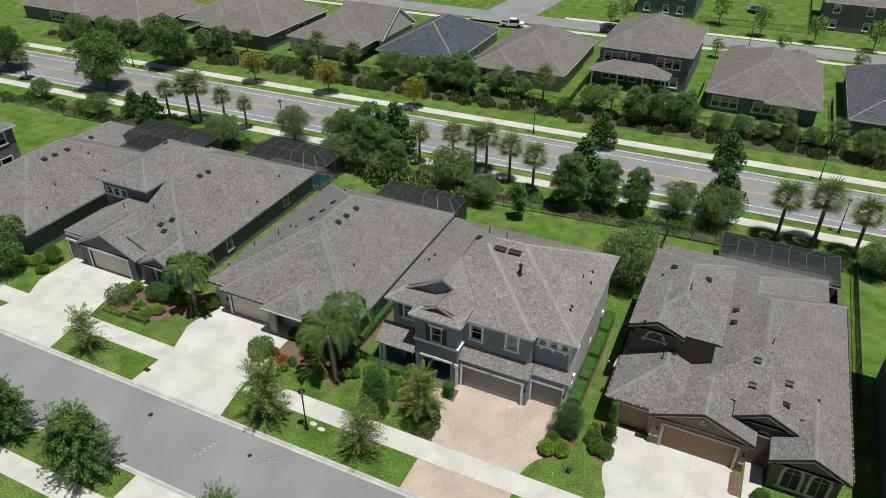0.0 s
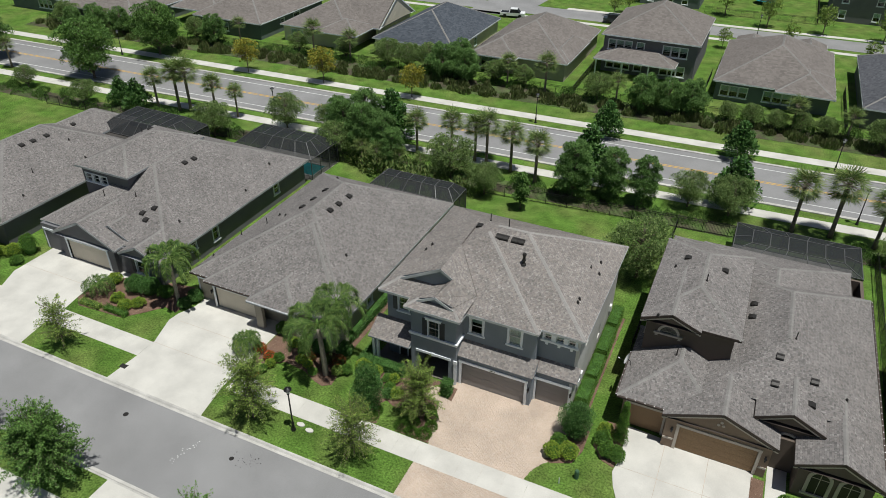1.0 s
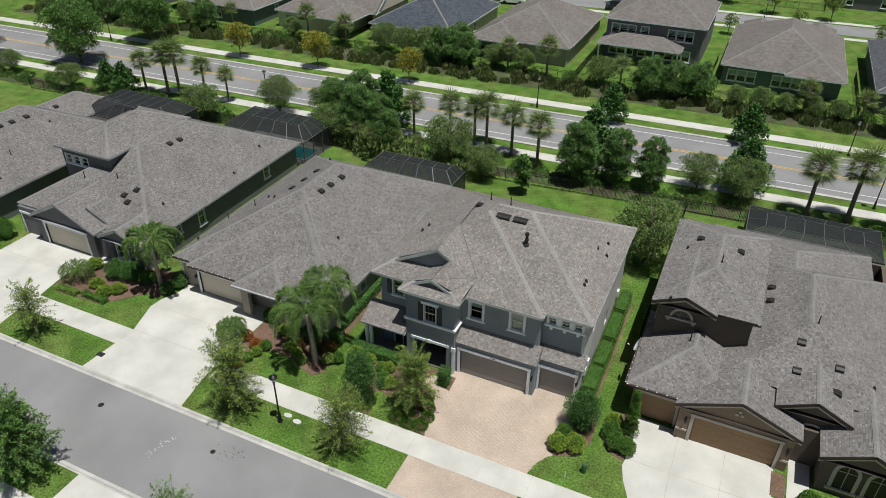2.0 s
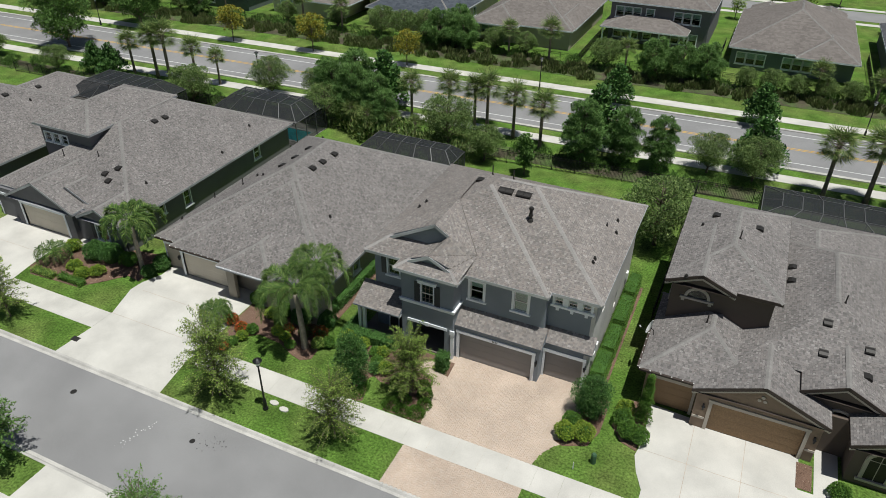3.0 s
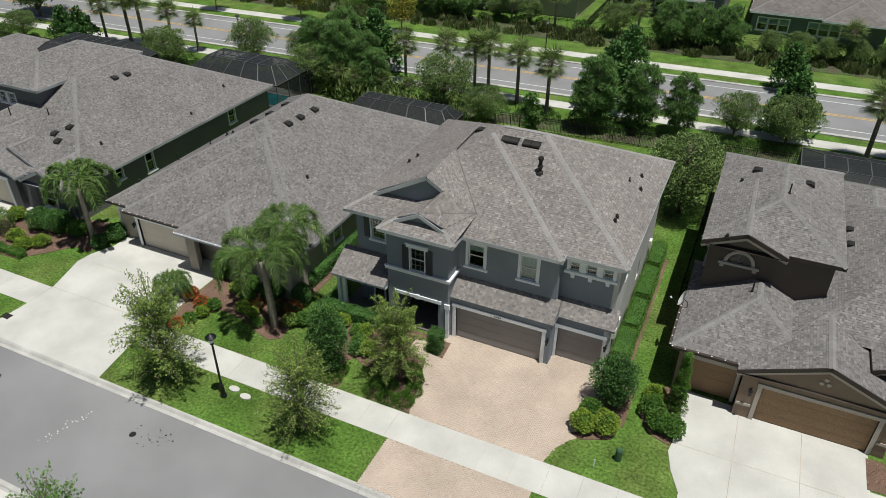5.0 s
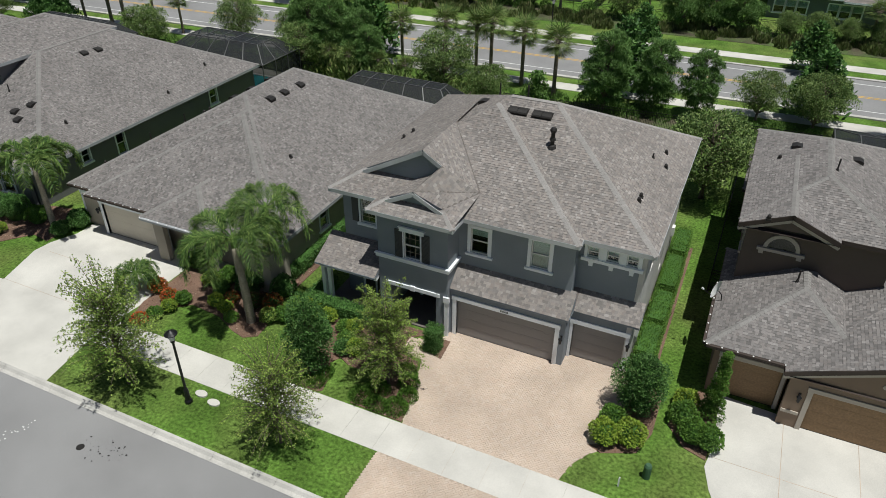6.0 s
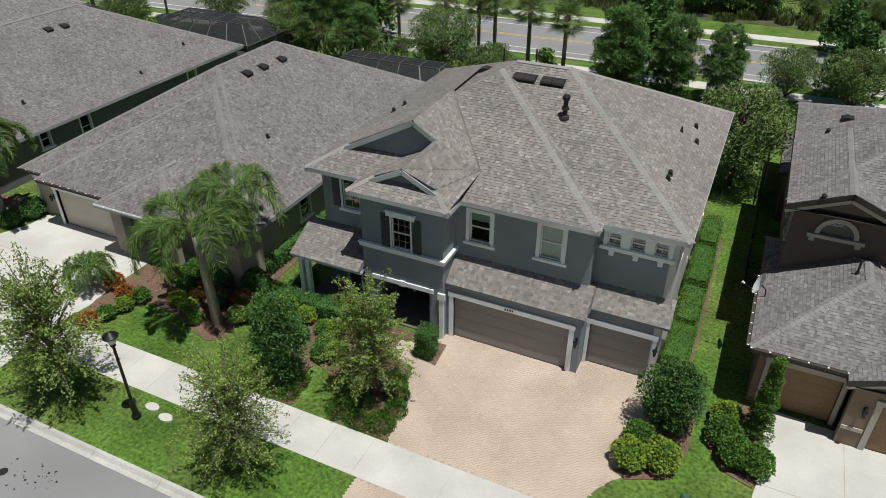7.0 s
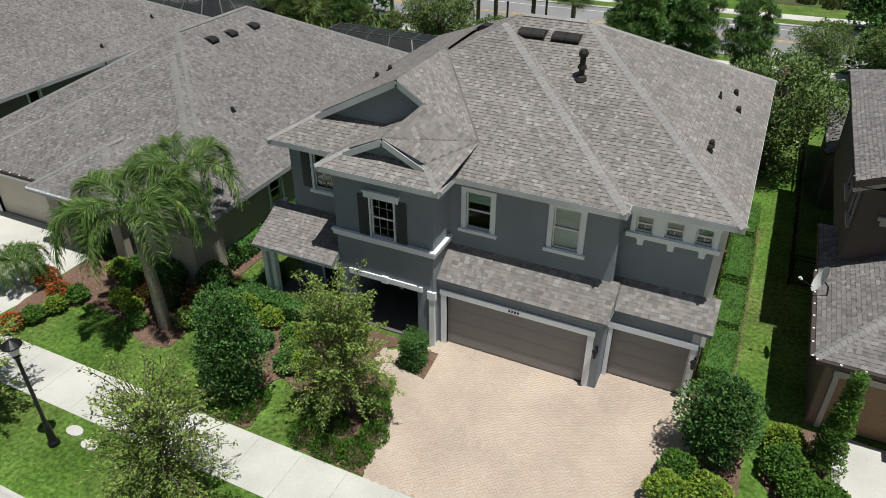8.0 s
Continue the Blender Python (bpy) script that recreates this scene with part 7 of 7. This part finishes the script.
def cage(x0, x1, y0, y1, h, rise, label, pool=None, nx=5, ny=3):
    """A pool enclosure: thin metal frame with fine dark screen, raised roof."""
    t = thing("pool_cage", x0, y0, 0, label, "pool cage", "pool cages")
    ins = min(1.5, (y1 - y0) * 0.3)
    lo = [(x0, y0), (x1, y0), (x1, y1), (x0, y1)]
    hi = [(x0 + ins, y0 + ins), (x1 - ins, y0 + ins), (x1 - ins, y1 - ins), (x0 + ins, y1 - ins)]
    bar = lambda a, b: part("beam", Shape().beam(a, b, 0.07, 0.07), FRAME, t)
    for i in range(4):
        j = (i + 1) % 4
        bar((*lo[i], h), (*lo[j], h))
        bar((*hi[i], h + rise), (*hi[j], h + rise))
        bar((*lo[i], h), (*hi[i], h + rise))
        bar((*lo[i], 0), (*lo[i], h))
        n = nx if i % 2 == 0 else ny
        sc = Shape()
        sc.poly([(*lo[i], 0.05), (*lo[j], 0.05), (*lo[j], h), (*lo[i], h)])
        part("screen", sc, SCREEN, t)
        sc = Shape()
        sc.poly([(*lo[i], h), (*lo[j], h), (*hi[j], h + rise), (*hi[i], h + rise)])
        part("screen", sc, SCREEN, t)
        for k in range(1, n):
            f = k / n
            a = (lo[i][0] + (lo[j][0] - lo[i][0]) * f, lo[i][1] + (lo[j][1] - lo[i][1]) * f)
            b = (hi[i][0] + (hi[j][0] - hi[i][0]) * f, hi[i][1] + (hi[j][1] - hi[i][1]) * f)
            bar((*a, 0), (*a, h))
            bar((*a, h), (*b, h + rise))
    for k in range(1, nx):
        f = k / nx
        bar((hi[0][0] + (hi[1][0] - hi[0][0]) * f, hi[0][1], h + rise), (hi[3][0] + (hi[2][0] - hi[3][0]) * f, hi[3][1], h + rise))
    sc = Shape()
    sc.poly([(*q, h + rise) for q in hi])
    part("screen", sc, SCREEN, t)
    structure("pool_deck", flat_slab(lo, -0.02, 0.04), CONCRETE, "pale pool deck under the cage")
    if pool:
        a, b, c, d = pool
        structure("pool_water", Shape().box(a, b, c, d, -0.02, 0.06), POOL, "turquoise pool water")
        s = Shape().box(a - 0.25, b + 0.25, c - 0.25, c, 0.0, 0.12).box(a - 0.25, b + 0.25, d, d + 0.25, 0.0, 0.12).box(a - 0.25, a, c, d, 0.0, 0.12).box(b, b + 0.25, c, d, 0.0, 0.12)
        structure("pool_edge", s, WHITE, "white pool coping")


FRAME = material("dark bronze frame", (0.10, 0.10, 0.10), 0.5, 0.2, fine=40, vary=0.08, bump=0.05)
cage(16.4, 27.1, 23.9, 29.4, 2.5, 0.35, "dark screened pool enclosure with flat roof", (18.5, 25.2, 24.7, 27.4), 5, 2)
cage(-19.6, -10.0, 20.7, 24.0, 2.6, 0.9, "dark screened pool enclosure with raised roof", None, 5, 2)
cage(-38.9, -28.3, 22.6, 28.0, 2.6, 1.2, "dark screened pool enclosure over a turquoise pool", (-35.0, -29.0, 23.6, 26.2), 5, 3)
cage(-56.3, -45.2, 18.6, 25.3, 2.6, 1.3, "dark screened pool enclosure with raised roof", (-53.0, -48.0, 20.0, 23.0), 6, 3)


# ---- vehicles in the distance ----
def vehicle(label, x, y, turn, mat, pickup):
    t = thing("car", 0, 0, 0, label, "car")
    s = Shape().box(-2.4, 2.4, -0.9, 0.9, 0.4, 0.95)
    body = part("body", s, mat, t)
    c = Shape()
    xs = (-0.6, 1.1) if pickup else (-1.7, 1.0)
    k = [(xs[0], -0.85, 0.95), (xs[1] + 0.4, -0.85, 0.95), (xs[1] + 0.4, 0.85, 0.95), (xs[0], 0.85, 0.95), (xs[0] + 0.2, -0.72, 1.6), (xs[1] - 0.2, -0.72, 1.6), (xs[1] - 0.2, 0.72, 1.6), (xs[0] + 0.2, 0.72, 1.6)]
    c.v += k
    c.f += [(4, 5, 6, 7), (0, 1, 5, 4), (1, 2, 6, 5), (2, 3, 7, 6), (3, 0, 4, 7)]
    part("cabin", c, BLACK, t, "dark glazed cabin")
    part("cab_roof", Shape().box(xs[0] + 0.15, xs[1] - 0.15, -0.72, 0.72, 1.6, 1.66), mat, t)
    if pickup:
        part("truck_bed", Shape().box(-2.3, -0.75, -0.78, 0.78, 0.95, 0.97), BLACK, t)
    for wx in (-1.5, 1.5):
        for wy in (-0.85, 0.85):
            part("wheel", Shape().tube([(wx, wy - 0.11, 0.36), (wx, wy + 0.11, 0.36)], [0.36, 0.36], 14), BLACK, t)
    t.matrix_basis = pose(x, y, 0.03, 0, 0, turn)
    return t


CAR_WHITE = material("white car paint", (0.75, 0.75, 0.75), 0.25, fine=20, vary=0.02, bump=0.0, spec=0.5)
CAR_DARK = material("dark car paint", (0.03, 0.035, 0.045), 0.25, fine=20, vary=0.02, bump=0.0, spec=0.5)
vehicle("white pickup parked in the distant street", -32.0, 98.6, 12, CAR_WHITE, True)
vehicle("dark car parked in the distant street", -12.5, 103.4, 6, CAR_DARK, False)
tr = thing("trampoline", 12.6, 133, 0, "round blue trampoline in a distant lawn", "trampoline")
part("mat", Shape().tube([(12.6, 133, 0.85), (12.6, 133, 0.9)], [1.9, 1.9], 18), BLACK, tr)
part("rim", Shape().tube([(12.6, 133, 0.78), (12.6, 133, 0.86)], [2.2, 2.2], 18), POOL, tr)
for i in range(5):
    a = i * 1.257
    part("leg", Shape().tube([(12.6 + 2 * math.cos(a), 133 + 2 * math.sin(a), 0), (12.6 + 2 * math.cos(a), 133 + 2 * math.sin(a), 0.8)], [0.04, 0.04], 6), BLACK, tr)


# ---- pavers of the drive ----
def inside(poly, px, py):
    c = False
    for i in range(len(poly)):
        (xa, ya), (xb, yb) = poly[i], poly[i - 1]
        if (ya > py) != (yb > py) and px < (xb - xa) * (py - ya) / (yb - ya) + xa:
            c = not c
    return c


def paver_mesh(w, d):
    s = Shape()
    b = 0.003
    s.v += [(-w, -d, 0), (w, -d, 0), (w, d, 0), (-w, d, 0), (-w, -d, 0.008), (w, -d, 0.008), (w, d, 0.008), (-w, d, 0.008), (-w + b, -d + b, 0.011), (w - b, -d + b, 0.011), (w - b, d - b, 0.011), (-w + b, d - b, 0.011)]
    for k in (0, 4):
        for i in range(4):
            j = (i + 1) % 4
            s.f.append((k + i, k + j, k + 4 + j, k + 4 + i))
    s.f.append((8, 9, 10, 11))
    return s


U = 0.1
piece = paver_mesh(U - 0.0018, U / 2 - 0.0018)
one = piece.mesh("paver", PAVER_ONE)
drive_way = tagged(new("driveway"), "tan and pink herringbone paver drive", "", "", "structure")
rest = Shape()
count = 0
ca, sa = math.cos(radians(45)), math.sin(radians(45))
rz = random.Random(9)
for c in range(-150, 151):
    for r in range(-150, 151):
        k = (c - r) % 4
        if k not in (0, 3):
            continue
        lx, ly = (c + 1, r + 0.5) if k == 0 else (c + 0.5, r + 1)
        x, y = 3.5 + U * (lx * ca - ly * sa), -4.0 + U * (lx * sa + ly * ca)
        if not inside(PAVED, x, y) or -8.1 < y < -6.25:
            continue
        turn = 45 if k == 0 else 135
        dz = rz.uniform(-0.001, 0.001)
        if 0.6 < x < 4.4 and -6.2 < y < -4.6 and count < 300:
            ob = new("paver", one)
            ob.matrix_basis = pose(x, y, 0.014 + dz, 0, 0, turn)
            ob.parent = drive_way
            count += 1
        else:
            ct, st_ = math.cos(radians(turn)), math.sin(radians(turn))
            q = len(rest.v)
            rest.v += [(x + a * ct - b * st_, y + a * st_ + b * ct, z + 0.014 + dz) for a, b, z in piece.v]
            rest.f += [tuple(q + i for i in f) for f in piece.f]
ob = part("paver_field", rest, PAVER, drive_way, "tan herringbone pavers")
tagged(ob, kind="stuff")

# ---- single shingles on the garage roof ----
def single_shingles(roof_part, x0, x1, y0, y1, z0, z1, seed):
    g = random.Random(seed)
    slope = math.hypot(y1 - y0, z1 - z0)
    ang = math.degrees(math.atan2(z1 - z0, y1 - y0))
    meshes = []
    for w in (0.07, 0.09, 0.12, 0.14, 0.17, 0.19):
        s = Shape()
        s.v += [(0, 0, 0), (w, 0, 0), (0, 0, 0.012), (w, 0, 0.012), (w, 0.134, 0.003), (0, 0.134, 0.003)]
        s.f += [(0, 1, 3, 2), (2, 3, 4, 5), (1, 4, 3), (0, 2, 5)]
        meshes.append((w, s.mesh("shingle", SHINGLE_ONE)))
    b = 0.0
    while b < slope - 0.02:
        x = x0
        while x < x1 - 0.02:
            w, me = meshes[g.randrange(6)]
            sx = min(1.0, (x1 - x) / w)
            f = b / slope
            o = new("shingle", me)
            o.matrix_basis = pose(x, y0 + (y1 - y0) * f, z0 + (z1 - z0) * f, ang, 0, 0) @ Matrix.Diagonal((sx, 1, 0.9 if g.random() < 0.42 else 0.45, 1))
            o.parent = roof_part
            x += w
        b += 0.128


LOWER = [o for o in HOUSE_A.children if o.name.startswith("roof")]
single_shingles(LOWER[6], -0.33, 5.45, -0.1, 0.95, 2.765, 3.605, 3)
single_shingles(LOWER[7], 5.46, 8.4, 0.7, 1.55, 2.785, 3.505, 4)
